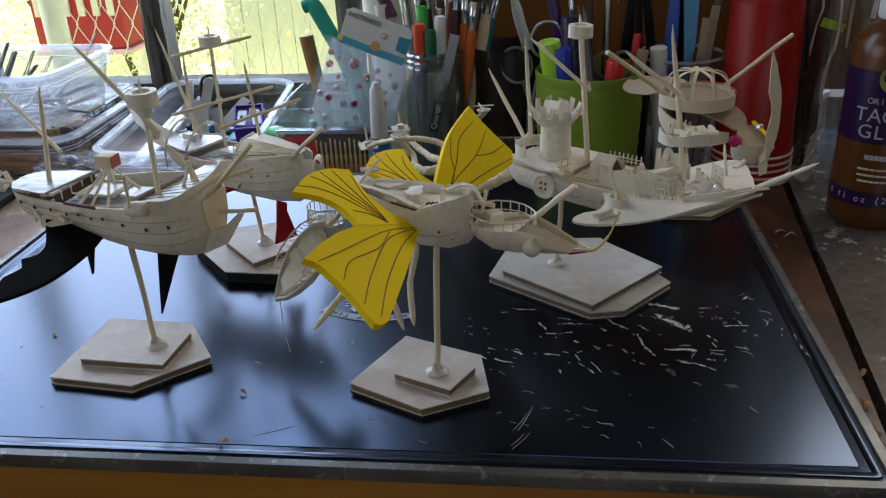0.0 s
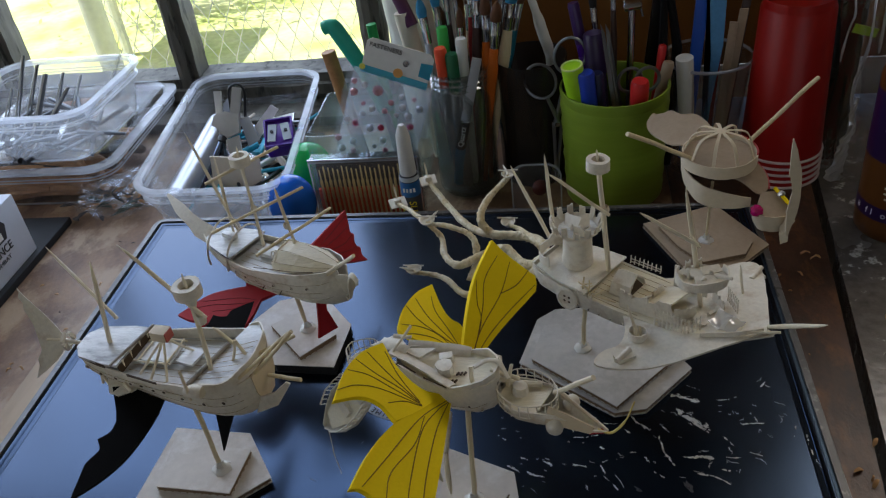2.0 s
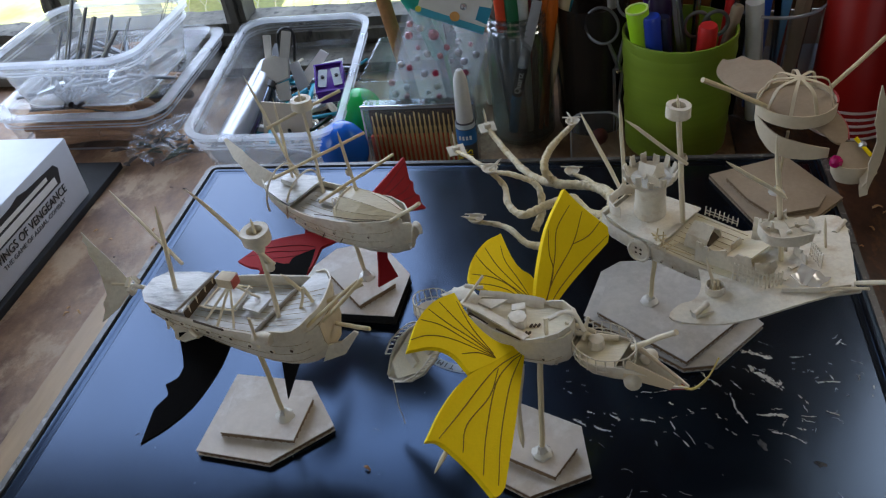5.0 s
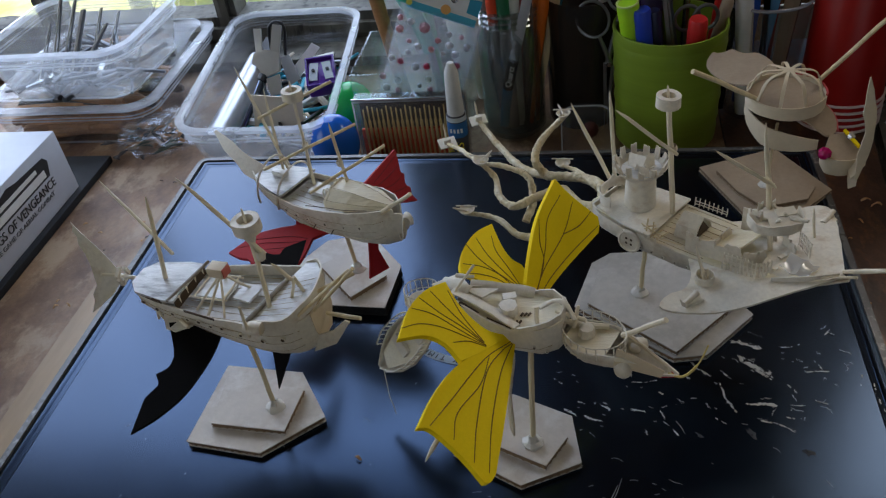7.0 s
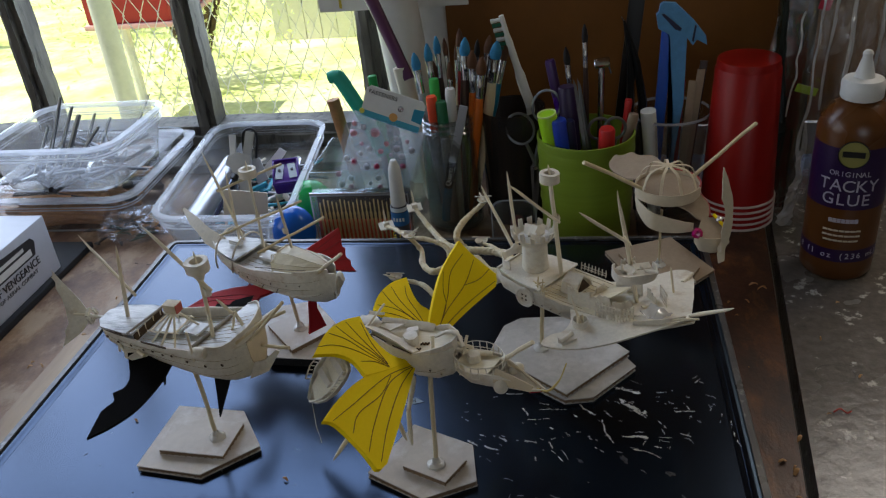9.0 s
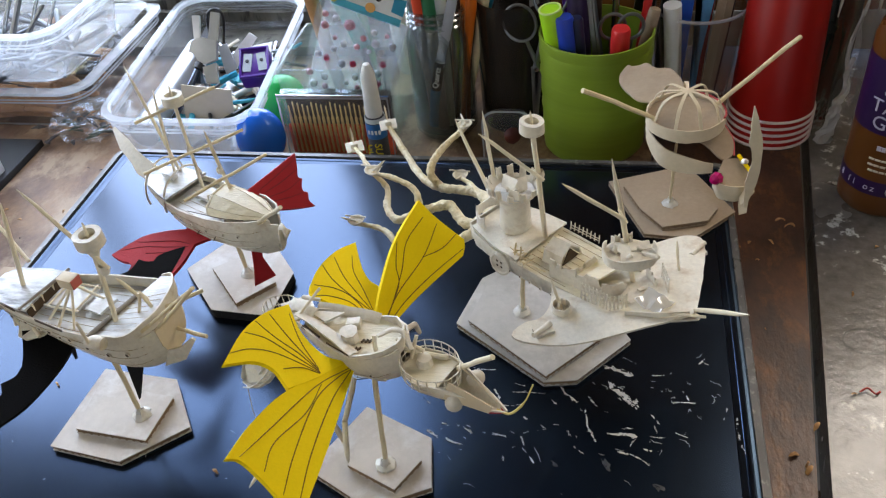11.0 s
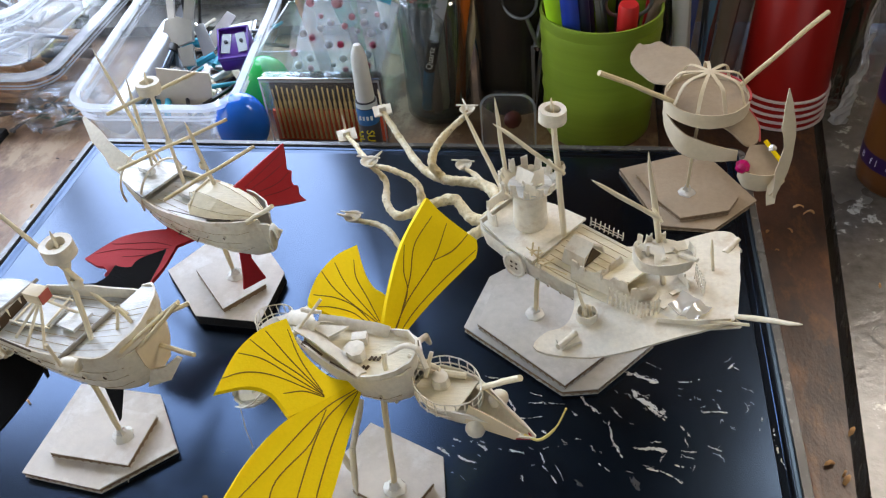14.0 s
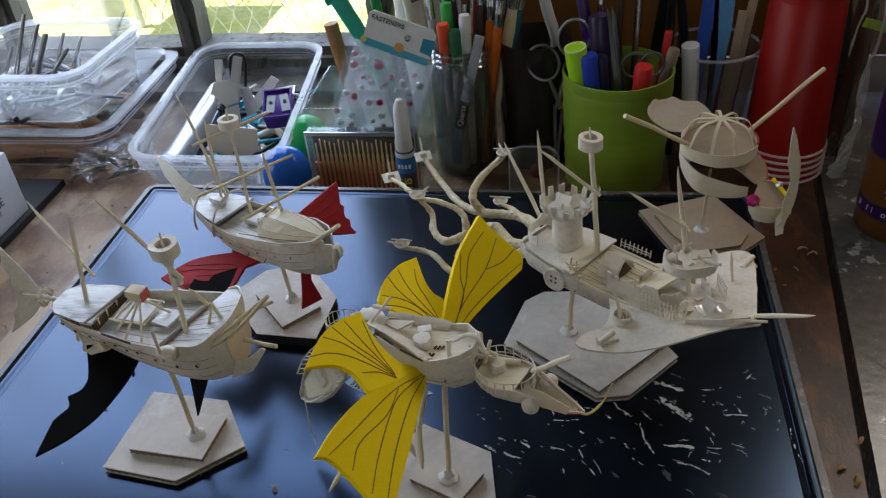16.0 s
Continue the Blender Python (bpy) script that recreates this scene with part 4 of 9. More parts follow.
CYAN = plain("cyan_plastic", "2f9fb8", 0.4)
SATIN = mat("satin_steel", "b9b8b3", 0.32, metal=0.45, grain=0.12, scale=80, bump=0.1)
kn = thing("knife_handle", (-0.258, 0.66, T + 0.008), "round knurled steel knife handle", "knife")
part("barrel", stick((-0.2685, 0.607, T + 0.016), (-0.262, 0.712, T + 0.032), 0.0112, n=18), mat("brushed_steel", "a9abae", 0.3, metal=0.85, grain=0.1, scale=80, bump=0.1), kn)
part("knurl", stick((-0.269, 0.602, T + 0.0155), (-0.2684, 0.612, T + 0.0168), 0.0117, n=18), DSTEEL, kn)
part("blade", box((-0.260, 0.728, T + 0.038), (0.010, 0.03, 0.0015), rot=Matrix.Rotation(0.2, 3, "X")), BLACKP, kn)
bc = thing("bulldog_clip", (-0.235, 0.70, T + 0.004), "steel clamp clip standing in the box", "clip")
part("body", plate([V(x, y, z) for x, y, z in ((-0.2600, 0.700, 0.006), (-0.2487, 0.700, 0.0095), (-0.2375, 0.700, 0.006), (-0.2365, 0.690, -0.006), (-0.2490, 0.688, -0.010), (-0.2625, 0.690, -0.006))], 0.0045), SATIN, bc, "wide bent steel body")
for pts in (((-0.2620, 0.716, 0.0215), (-0.2555, 0.716, 0.0215), (-0.2540, 0.704, 0.006), (-0.2600, 0.704, 0.004)), ((-0.2440, 0.716, 0.0250), (-0.2360, 0.716, 0.0235), (-0.2390, 0.704, 0.004), (-0.2470, 0.704, 0.006))):
    part("lever", plate(pts, 0.0022), SATIN, bc, "flat steel lever")
part("spring", tube(bmesh.new(), smooth_path([(-0.2490, 0.712, 0.004), (-0.2480, 0.716, 0.022), (-0.2400, 0.718, 0.0265), (-0.2345, 0.716, 0.020), (-0.2360, 0.708, 0.000)], 5), 0.0014, 7), BLACKP, bc, "dark wire loop")
part("jaw", plate([(-0.2625, 0.688, -0.008), (-0.2500, 0.684, -0.010), (-0.2490, 0.676, -0.021), (-0.2640, 0.678, -0.021)], 0.004), GUNMETAL, bc)
part("jaw", plate([(-0.2480, 0.684, -0.010), (-0.2370, 0.688, -0.008), (-0.2340, 0.678, -0.021), (-0.2440, 0.676, -0.021)], 0.004), SATIN, bc)
rod = thing("steel_rod", (-0.2600, 0.628, T + 0.006), "slim polished dark blue steel rod in the box", "rod")
part("shaft", stick((-0.2590, 0.615, T + 0.008), (-0.2540, 0.682, T + 0.028), 0.0040, n=14), mat("blued_steel", "5c6470", 0.15, metal=1.0, grain=0.1, bump=0.05), rod)
part("end", stick((-0.2540, 0.682, T + 0.028), (-0.2535, 0.688, T + 0.030), 0.0052, n=14), BLACKP, rod, "black end cap")
sp = thing("pencil_sharpener", (-0.196, 0.675, T + 0.018), "small purple plastic pencil sharpener", "sharpener")
rs = Matrix.Rotation(0.25, 3, "Z") @ Matrix.Rotation(0.5, 3, "X")
part("body", box((-0.194, 0.672, T + 0.036), (0.024, 0.028, 0.014), rot=rs, bev=0.002), PURPLE, sp)
for dx_ in (-0.0058, 0.0058):
    o_ = V(-0.194, 0.672, T + 0.036)
    part("blade", box(o_ + rs @ V(dx_, 0.001, 0.0074), (0.0070, 0.017, 0.0008), rot=rs @ Matrix.Rotation(0.12 if dx_ > 0 else -0.12, 3, "Z")), DSTEEL, sp, "small steel blade")
    part("screw", lathe(o_ + rs @ V(dx_, 0.002, 0.0079), [(0.0015, 0), (0.0015, 0.0008), (0, 0.0009)], 10, axis=rs @ V(0, 0, 1)), BLACKP, sp)
for q_, z_ in ((V(0, 0.0132, 0.0085), (0.024, 0.0016, 0.003)), (V(0, -0.0132, 0.0085), (0.024, 0.0016, 0.003)), (V(-0.0112, 0, 0.0085), (0.0016, 0.028, 0.003)), (V(0.0112, 0, 0.0085), (0.0016, 0.028, 0.003))):
    part("ridge", box(o_ + rs @ q_, z_, rot=rs, bev=0.0004), PURPLE, sp)
for k, (pts, lab) in enumerate(((((-0.2088, 0.705, 0.0115), (-0.2020, 0.703, 0.0080), (-0.2230, 0.694, -0.0159), (-0.2310, 0.696, -0.0106)), "bent white card strip in the box"), (((-0.2381, 0.700, 0.001), (-0.2292, 0.700, 0.0040), (-0.2210, 0.692, -0.0150), (-0.2319, 0.690, -0.0200)), "pale grey card scrap in the box"))):
    solo("card_piece", plate(pts, 0.0009), WHITEC if k == 0 else plain("pale_grey_card", "b4b8bc"), pts[0], lab, "card")
rnd = random.Random(5)
solo("card_piece", box((-0.2195, 0.624, -0.0165), (0.041, 0.0012, 0.042), rot=Matrix.Rotation(-0.12, 3, "X") @ Matrix.Rotation(0.1, 3, "Y")), GREYC, (-0.229, 0.618, T), "plain beige card scrap in the box", "card")
solo("card_piece", box((-0.208, 0.706, T + 0.026), (0.026, 0.03, 0.0012), rot=Matrix.Rotation(0.5, 3, "X") @ Matrix.Rotation(-0.3, 3, "Y")), WHITEC, (-0.208, 0.706, T), "folded white card scrap in the box", "card")
for k in range(46):
    c = V(rnd.uniform(-0.262, -0.195), rnd.uniform(0.60, 0.75), T + rnd.uniform(0.004, 0.022))
    a = rnd.uniform(0, 3.14)
    d = V(math.cos(a), math.sin(a), rnd.uniform(-0.1, 0.2)) * rnd.uniform(0.012, 0.026)
    m_, lab = rnd.choice(((DSTEEL, "thin steel rod among the tools"), (BLACKP, "small black plastic tool piece"), (CHROME, "small bright steel tool piece"), (CYAN, "small cyan plastic piece"), (WHITEC, "small white plastic piece"), (DSTEEL, "thin steel rod among the tools"), (GREYC, "short beige wooden tool piece")))
    solo("tool_piece", stick(c - d, c + d, rnd.uniform(0.0012, 0.0032), n=8), m_, tuple(c), lab, "tool piece", "loose tool pieces")
# scissors and tweezers in the raised box
def scissors(c, ang, size, name="scissors", label="steel scissors with looped handles", group="scissors", lean=0.4, material=None):
    t = thing(name, c, label, "scissors", group)
    c = Vector(c)
    rot = Matrix.Rotation(ang, 3, "Z") @ Matrix.Rotation(lean, 3, "X")
    for sgn in (1, -1):
        b = plate([c + rot @ V(x * sgn, y, 0.0006 * sgn) for x, y in ((0, -0.002), (0.004 * size * 20, -0.001), (0.0015, 0.045 * size * 20), (-0.001, 0.045 * size * 20), (-0.003, 0.0))], 0.0012)
        bl = part("blade", b, material or CHROME, t)
        lo = c + rot @ V(-0.009 * sgn * size * 20, -0.024 * size * 20, 0)
        part("handle", tube(bmesh.new(), [lo + rot @ V(0.0085 * size * 20 * math.cos(a), 0.012 * size * 20 * math.sin(a), 0) for a in (2 * math.pi * k / 20 for k in range(21))], 0.0012, 6), material or DSTEEL, t)
    return t


scissors((-0.420, 0.668, 0.012), 2.6, 0.040, lean=0.05)
scissors((-0.388, 0.680, 0.014), 3.5, 0.040, lean=0.1)
for x, y, x2, z2, w in ((-0.430, 0.70, -0.416, 0.071, 0.0024), (-0.424, 0.705, -0.4106, 0.060, 0.0024), (-0.413, 0.70, -0.403, 0.053, 0.0046), (-0.396, 0.70, -0.3858, 0.054, 0.0018), (-0.385, 0.705, -0.374, 0.048, 0.0014), (-0.362, 0.715, -0.3335, 0.066, 0.0010), (-0.438, 0.69, -0.432, 0.046, 0.0016), (-0.405, 0.69, -0.380, 0.044, 0.0030)):
    t = thing("tweezers", (x, y - 0.04, 0.008), "thin steel tweezers standing in the clear box", "tweezers", "tweezers in the box")
    part("arm", stick((x, y - 0.04, 0.008), (x2, y, z2), w * 0.26, w * 0.38, 8), SATIN, t)
    part("arm", stick((x + 0.004, y - 0.04, 0.008), (x2 + 0.0012, y + 0.001, z2), w * 0.26, w * 0.34, 8), GUNMETAL, t)
for k in range(34):
    c = V(-0.448 + 0.0030 * k, 0.642 + 0.0105 * (k * 5 % 9), 0.0085 + 0.0035 * (k % 3))
    d = V(0.026 * math.cos(k * 1.3), 0.018 * math.sin(k * 1.3), 0.004 * math.sin(k * 2.1))
    if -0.452 < c.x - abs(d.x) and c.x + abs(d.x) < -0.350:
        solo("steel_tool", stick(c - d, c + d, 0.0014, 0.0026, 8), GUNMETAL if k % 3 else BLACKP, tuple(c), "slim dark steel tool lying in the clear box", "tool", "dark steel tools in the box")
for k in range(18):
    c = V(-0.45 + 0.006 * k, 0.650 + 0.008 * (k % 3), 0.008 + 0.004 * (k % 2))
    d = V(0.020 * math.cos(k * 1.3), 0.020 * math.sin(k * 1.3), 0.003)
    solo("steel_tool", stick(c - d, c + d, 0.0013, 0.0022, 8), GUNMETAL, tuple(c), "slim grey steel tool lying in the clear box", "tool", "steel tools in the box")

# white game box at the left, dark board beneath
solo("black_sheet", box((-0.486, 0.4665, T + 0.003), (0.241, 0.281, 0.006), bev=0.001), plain("matt_black_sheet", "0c0c0d", 0.7), (-0.47, 0.46, T), "thin black board under the white box", "board")
GX, GY1, GZ0, GZ1 = -0.370, 0.562, T + 0.0062, 0.017
gb = thing("game_box", (GX - 0.12, 0.44, GZ0), "white board game box with dark title plaque", "box")
WBOX = mat("glossy_white_box", "b4b7bd", 0.35, grain=0.05, scale=70, big=10, bump=0.05)
part("carton", box((GX - 0.12, GY1 - 0.15, (GZ0 + GZ1) / 2), (0.24, 0.30, GZ1 - GZ0), bev=0.0015), WBOX, gb)
PLQ = plain("charcoal_print", "2a2b2d", 0.4)
GYP = plain("grey_print_two", "6d6f72", 0.4)
px = GX + 0.0003
part("title_plaque", plate([(px, 0.440, 0.006), (px, 0.447, 0.0095), (px, 0.482, 0.0105), (px, 0.492, 0.0125), (px, 0.502, 0.0105), (px, 0.537, 0.0085), (px, 0.541, 0.004), (px, 0.537, -0.0065), (px, 0.440, -0.0065)], 0.0004), PLQ, gb, "dark title plaque drawn as plain shapes")
for z, y0, y1, h in ((0.0045, 0.458, 0.525, 0.0030), (-0.002, 0.445, 0.533, 0.0056)):
    part("title_bar", box((px + 0.0003, (y0 + y1) / 2, z), (0.0004, y1 - y0, h)), WHITEC, gb, "plain white title bar")
words("subtitle", "WINGS OF VENGEANCE", 0.0092, (px + 0.0001, 0.492, -0.0125), (0, 1, 0), (0, 0, 1), PLQ, gb, "bold dark subtitle lettering", wide=0.95)
words("small_line", "THE GAME OF AERIAL COMBAT", 0.0048, (px + 0.0001, 0.4925, -0.0195), (0, 1, 0), (0, 0, 1), GYP, gb, wide=1.2)

# crumpled wrapper with scraps between the boxes
MOSS = plain("olive_scrap", "2c3322", 0.6)
wr = thing("crumpled_wrapper", (-0.328, 0.628, T), "crumpled clear wrapper with dark scraps on the table", "wrapper")
rnd = random.Random(77)
bm = bmesh.new()
bmesh.ops.create_icosphere(bm, subdivisions=4, radius=1.0)
for v in bm.verts:
    q = v.co.copy()
    k = 1 + 0.35 * noise.noise(q * 2.2) + 0.22 * noise.noise(q * 5.5) + 0.10 * noise.noise(q * 12)
    v.co = V(-0.328 + q.x * 0.036 * k, 0.628 + q.y * 0.026 * k, T + 0.0012 + max(0.0, 0.011 + q.z * 0.013 * k))
part("film", bm, WRAPM, wr, smooth=False).visible_shadow = False
for k in range(46):
    c = V(rnd.uniform(-0.366, -0.300), rnd.uniform(0.606, 0.650), T + rnd.uniform(0.003, 0.016))
    a = rnd.uniform(0, 3.1)
    d = V(math.cos(a), math.sin(a), rnd.uniform(-0.3, 0.3)) * rnd.uniform(0.003, 0.010)
    part("scrap", tube(bmesh.new(), [c - d, c + V(0, 0, 0.0012), c + d], [0.0006, rnd.uniform(0.0010, 0.0030), 0.0005], 6, squash=0.5), (DARKB, STICKB, MOSS, DARKB)[k % 4], wr)
solo("brown_bead", lathe((-0.262, 0.536, T), [(0, 0), (0.006, 0.001), (0.0085, 0.006), (0.006, 0.011), (0, 0.012)], 14), plain("dark_brown_bead", "4a2c22", 0.5), (-0.262, 0.536, T), "small dark brown round knob by the board", "knob")
rnd = random.Random(91)
for k in range(26):
    x, y = rnd.uniform(-0.42, -0.262), rnd.uniform(0.40, 0.60)
    if x < -0.345 and y < 0.59:
        continue
    solo("wood_crumb", shaving(x, y, T, rnd.uniform(0.0015, 0.004), 300 + k), CHIP if k % 2 else DARKB, (x, y, T), "tiny pale wood crumb lying loose", "crumb", "crumbs")

# blue and green plastic eggs
solo("blue_egg", lathe((-0.165, 0.592, T), [(0, 0.0)] + [(0.0185 * math.sin(math.pi * k / 14), 0.0225 * (1 - math.cos(math.pi * k / 14))) for k in range(1, 14)] + [(0, 0.045)], 28), mat("glossy_blue", "1560c8", 0.15, grain=0.04, bump=0.03), (-0.165, 0.592, T), "glossy bright blue plastic egg", "plastic egg")
solo("green_egg", lathe((-0.166, 0.648, T), [(0, 0.0)] + [(0.019 * math.sin(math.pi * k / 14), 0.021 * (1 - math.cos(math.pi * k / 14))) for k in range(1, 14)] + [(0, 0.042)], 28), mat("glossy_green", "1fae52", 0.2, grain=0.04, bump=0.03), (-0.168, 0.640, T), "glossy green plastic egg on the table", "plastic egg")

# clear case of gold-headed files
BRASS = mat("brass_pin", "ecd393", 0.35, metal=0.25, grain=0.15, scale=120, bump=0.1)
nb = thing("drill_bit_case", (-0.107, 0.606, T), "clear case with a row of brass bits in red foam", "case")
part("case", shell(box((-0.107, 0.606, (T + 0.0125) / 2), (0.084, 0.012, 0.0125 - T), bev=0.001), 0.0006), PLASTIC_LOW, nb, "clear plastic case")
part("case_edge", bands([[V(x, 0.5995, z) for x, z in ((-0.149, 0.0125), (-0.065, 0.0125), (-0.065, T), (-0.149, T))], [V(x, 0.5995, z) for x, z in ((-0.1478, 0.0108), (-0.0662, 0.0108), (-0.0662, T + 0.002), (-0.1478, T + 0.002))]]), PLASTIC_RIM, nb)
part("case_lid", box((-0.107, 0.6005, 0.0130), (0.085, 0.0012, 0.0012), bev=0.0003), CHROME, nb, "bright lid edge")
part("foam", box((-0.107, 0.6068, -0.0275), (0.080, 0.0030, 0.024)), mat("orange_red_foam", "f0603a", 0.8, grain=0.2, scale=300, bump=0.8), nb, "orange-red foam strip")
part("backing", box((-0.107, 0.6112, (T + 0.010) / 2), (0.080, 0.0008, 0.046)), plain("dark_backing", "3b3029"), nb)
for k in range(18):
    x, up = -0.1425 + 0.0036 * k, 0.001 * (k * 7 % 4)
    part("bit", lathe((x, 0.6030, -0.0365), [(0, 0), (0.0008, 0), (0.0008, 0.014), (0.0011, 0.0145), (0.0011, 0.030), (0.0006, 0.0315), (0.0006, 0.0395 + up), (0, 0.040 + up)], 7), BRASS, nb)

# glue tube
gt = thing("glue_tube", (-0.0655, 0.566, T), "small white tube of strong glue standing upright", "glue tube")
part("tube", lathe((-0.0655, 0.566, T), [(0, 0), (0.0066, 0), (0.0068, 0.004), (0.0068, 0.0575), (0.0060, 0.0595), (0, 0.0595)], 20), plain("slate_label", "3c3c44", 0.35), gt)
part("label_band", lathe((-0.0655, 0.566, T + 0.0555), [(0.0069, 0), (0.0069, 0.0035)], 20), plain("pale_label", "c9d2d6", 0.4), gt, "pale label band")
part("label_band", lathe((-0.0655, 0.566, T + 0.0435), [(0.0070, 0), (0.0070, 0.0115)], 20), plain("navy_label", "2c67a0", 0.4), gt, "blue label band")
part("cap", lathe((-0.0655, 0.566, T + 0.0595), [(0.0056, 0), (0.0059, 0.002), (0.0048, 0.030), (0.0036, 0.034), (0.0022, 0.0375), (0, 0.038)], 20), plain("white_cap", "d8d8d4", 0.35), gt, "tapered white cap")
YINK = plain("yellow_ink", "d6c22a", 0.45)
words("letters", "SUPER", 0.0075, (-0.0640, 0.5590, T + 0.030), (0, 0, -1), (1, 0, 0), YINK, gt)
words("letters", "GLUE", 0.0075, (-0.0695, 0.5602, T + 0.030), (0, 0, -1), (1, 0, 0), YINK, gt)
for k in range(4):
    part("print_bar", box((-0.0690 + 0.0024 * k, 0.5592 + 0.0003 * (k - 1.5) ** 2, T + 0.0490), (0.0015, 0.0004, 0.0030)), WHITEC, gt)

# green acrylic tray with gem card
tray = thing("acrylic_tray", (-0.11, 0.655, T), "open greenish acrylic tray holding craft packets", "tray")
for c, s in (((-0.111, 0.6165, -0.0075), (0.082, 0.0016, 0.065)), ((-0.1515, 0.655, -0.0075), (0.0016, 0.075, 0.065)), ((-0.0705, 0.655, -0.0075), (0.0016, 0.075, 0.065)), ((-0.111, 0.692, -0.0075), (0.082, 0.0016, 0.065)), ((-0.111, 0.655, T + 0.001), (0.079, 0.072, 0.0016))):
    part("side" if s[2] > 0.01 else "base", box(c, s, bev=0.0003), GREENISH, tray)
ct = thing("gem_card", (-0.09, 0.63, T + 0.002), "hanging card of stick-on gems in a clear bag", "gem card")
cr, cu_ = V(0.93, 0, -0.36).normalized(), V(0.36, 0.05, 0.93).normalized()
cc = V(-0.0901, 0.6235, 0.0359)


def on_card(x, y, lift=0.0):
    return cc + cr * x + cu_ * y + cr.cross(cu_) * lift


part("header", plate([on_card(x, y) for x, y in ((-0.0248, 0.030), (-0.0248, 0.053), (-0.0215, 0.056), (0.0215, 0.056), (0.0248, 0.053), (0.0248, 0.030))], 0.0008), WHITEC, ct, "white printed header card")
part("stripe", plate([on_card(x, y, 0.0007) for x, y in ((-0.0248, 0.0295), (-0.0248, 0.0350), (0.0248, 0.0345), (0.0248, 0.0290))], 0.0004), plain("aqua_print", "49a9bf"), ct, "aqua stripe")
part("price_tag", plate([on_card(x, y, 0.0007) for x, y in ((0.0165, 0.038), (0.0165, 0.048), (0.0252, 0.049), (0.0252, 0.037))], 0.0006), plain("teal_print", "2a8ba8"), ct)
words("lettering", "FASTENERS", 0.0048, on_card(-0.0105, 0.0512, 0.0008), cr, cu_, plain("black_print", "27282a"), ct, wide=1.0)
part("eyelet", lathe(on_card(0.006, 0.0445, 0.0006), [(0.0026, 0), (0.0022, 0.0012), (0, 0.0014)], 12, axis=cr.cross(cu_)), CHROME, ct)
part("dot", lathe(on_card(0.002, 0.036, 0.001), [(0.0036, 0), (0.0036, 0.0004), (0, 0.0004)], 12, axis=cr.cross(cu_)), plain("orange_print", "d9a05a"), ct)
part("dot", lathe(on_card(-0.024, 0.0335, 0.001), [(0.0022, 0), (0.0022, 0.0004), (0, 0.0004)], 12, axis=cr.cross(cu_)), plain("lemon_print", "d9d25a"), ct)
part("inner_card", plate([on_card(x, y, -0.003) for x, y in ((-0.030, -0.046), (-0.030, 0.03), (0.030, 0.03), (0.030, -0.046))], 0.0006), clear("frosted_sheet", opacity=0.2, rough=0.3), ct)
part("bag", shell(loft([[on_card(-0.034 + 0.068 * i / 8, y, 0.003 + 0.0022 * math.sin(i * 1.9 + y * 300)) for i in range(9)] for y in (-0.050, -0.03, -0.01, 0.01, 0.032)], close_ends=False), 0.0003), BAGM, ct, "clear plastic bag")
GEMS = [mat("gem_" + n, h, 0.08, grain=0.05, bump=0.0, alpha_trans=0.45, metal=0.12, ior=1.7, spec=1.0) for n, h in (("clear", "f6f6f8"), ("pink", "f2b6c0"), ("red", "c8385c"), ("smoke", "d0d4da"))]
rnd = random.Random(19)
spots = [(-0.009, 0.0186, 0.0042, 1)]
for r_ in range(8):
    for c_ in range(6):
        x, y = -0.028 + c_ * 0.0092 + rnd.uniform(-0.002, 0.002) + (0.004 if r_ % 2 else 0), 0.020 - r_ * 0.0078 + rnd.uniform(-0.0015, 0.0015)
        if rnd.random() < 0.82 and all((x - a) ** 2 + (y - b) ** 2 > (c * 2.0) ** 2 for a, b, c, _ in spots):
            spots.append((x, y, rnd.choice((0.0019, 0.0024, 0.0028, 0.0031)), rnd.choice((0, 0, 1, 1, 2, 2, 3))))
for x, y, r_, k in spots:
    part("gem", lathe(on_card(x, y, 0.0012), [(0, 0), (r_, 0), (r_ * 0.86, r_ * 0.45), (r_ * 0.5, r_ * 0.72), (0, r_ * 0.75)], 8, axis=cr.cross(cu_)), GEMS[k], ct, smooth=False)
TEAL = plain("teal_rubber", "1f9f86", 0.45)
kf = thing("craft_knife", (-0.105, 0.665, T + 0.004), "craft tool with a curved teal handle", "craft knife")
part("handle", tube(bmesh.new(), smooth_path([(-0.098, 0.664, 0.02), (-0.108, 0.664, 0.05), (-0.122, 0.664, 0.080), (-0.129, 0.664, 0.092), (-0.136, 0.664, 0.091)]), [0.006] * 10 + [0.0062] * 9 + [0.0052] * 6, 12), TEAL, kf)
part("shaft", stick((-0.092, 0.664, T + 0.004), (-0.099, 0.664, 0.022), 0.003), DSTEEL, kf)
solo("wooden_tool", stick((-0.125, 0.676, T + 0.004), (-0.141, 0.680, 0.066), 0.005, 0.0058, n=12), STICKB, (-0.125, 0.676, T), "rounded wooden tool handle in the tray", "tool handle")
solo("green_pen", stick((-0.095, 0.675, T + 0.004), (-0.103, 0.680, 0.086), 0.004, n=10), plain("green_pen_body", "1f9a4c"), (-0.095, 0.675, T), "slim green pen in the tray", "pen")
pm = thing("purple_brush", (-0.075, 0.70, T), "purple handled brush with paper sleeve leaning back", "brush")
part("handle", stick((-0.075, 0.70, 0.075), (-0.118, 0.735, 0.165), 0.0052, 0.006, n=12), plain("plum_plastic", "4d1f45"), pm)
part("sleeve", stick((-0.062, 0.695, T + 0.002), (-0.082, 0.705, 0.085), 0.0075, n=14), GREYC, pm)

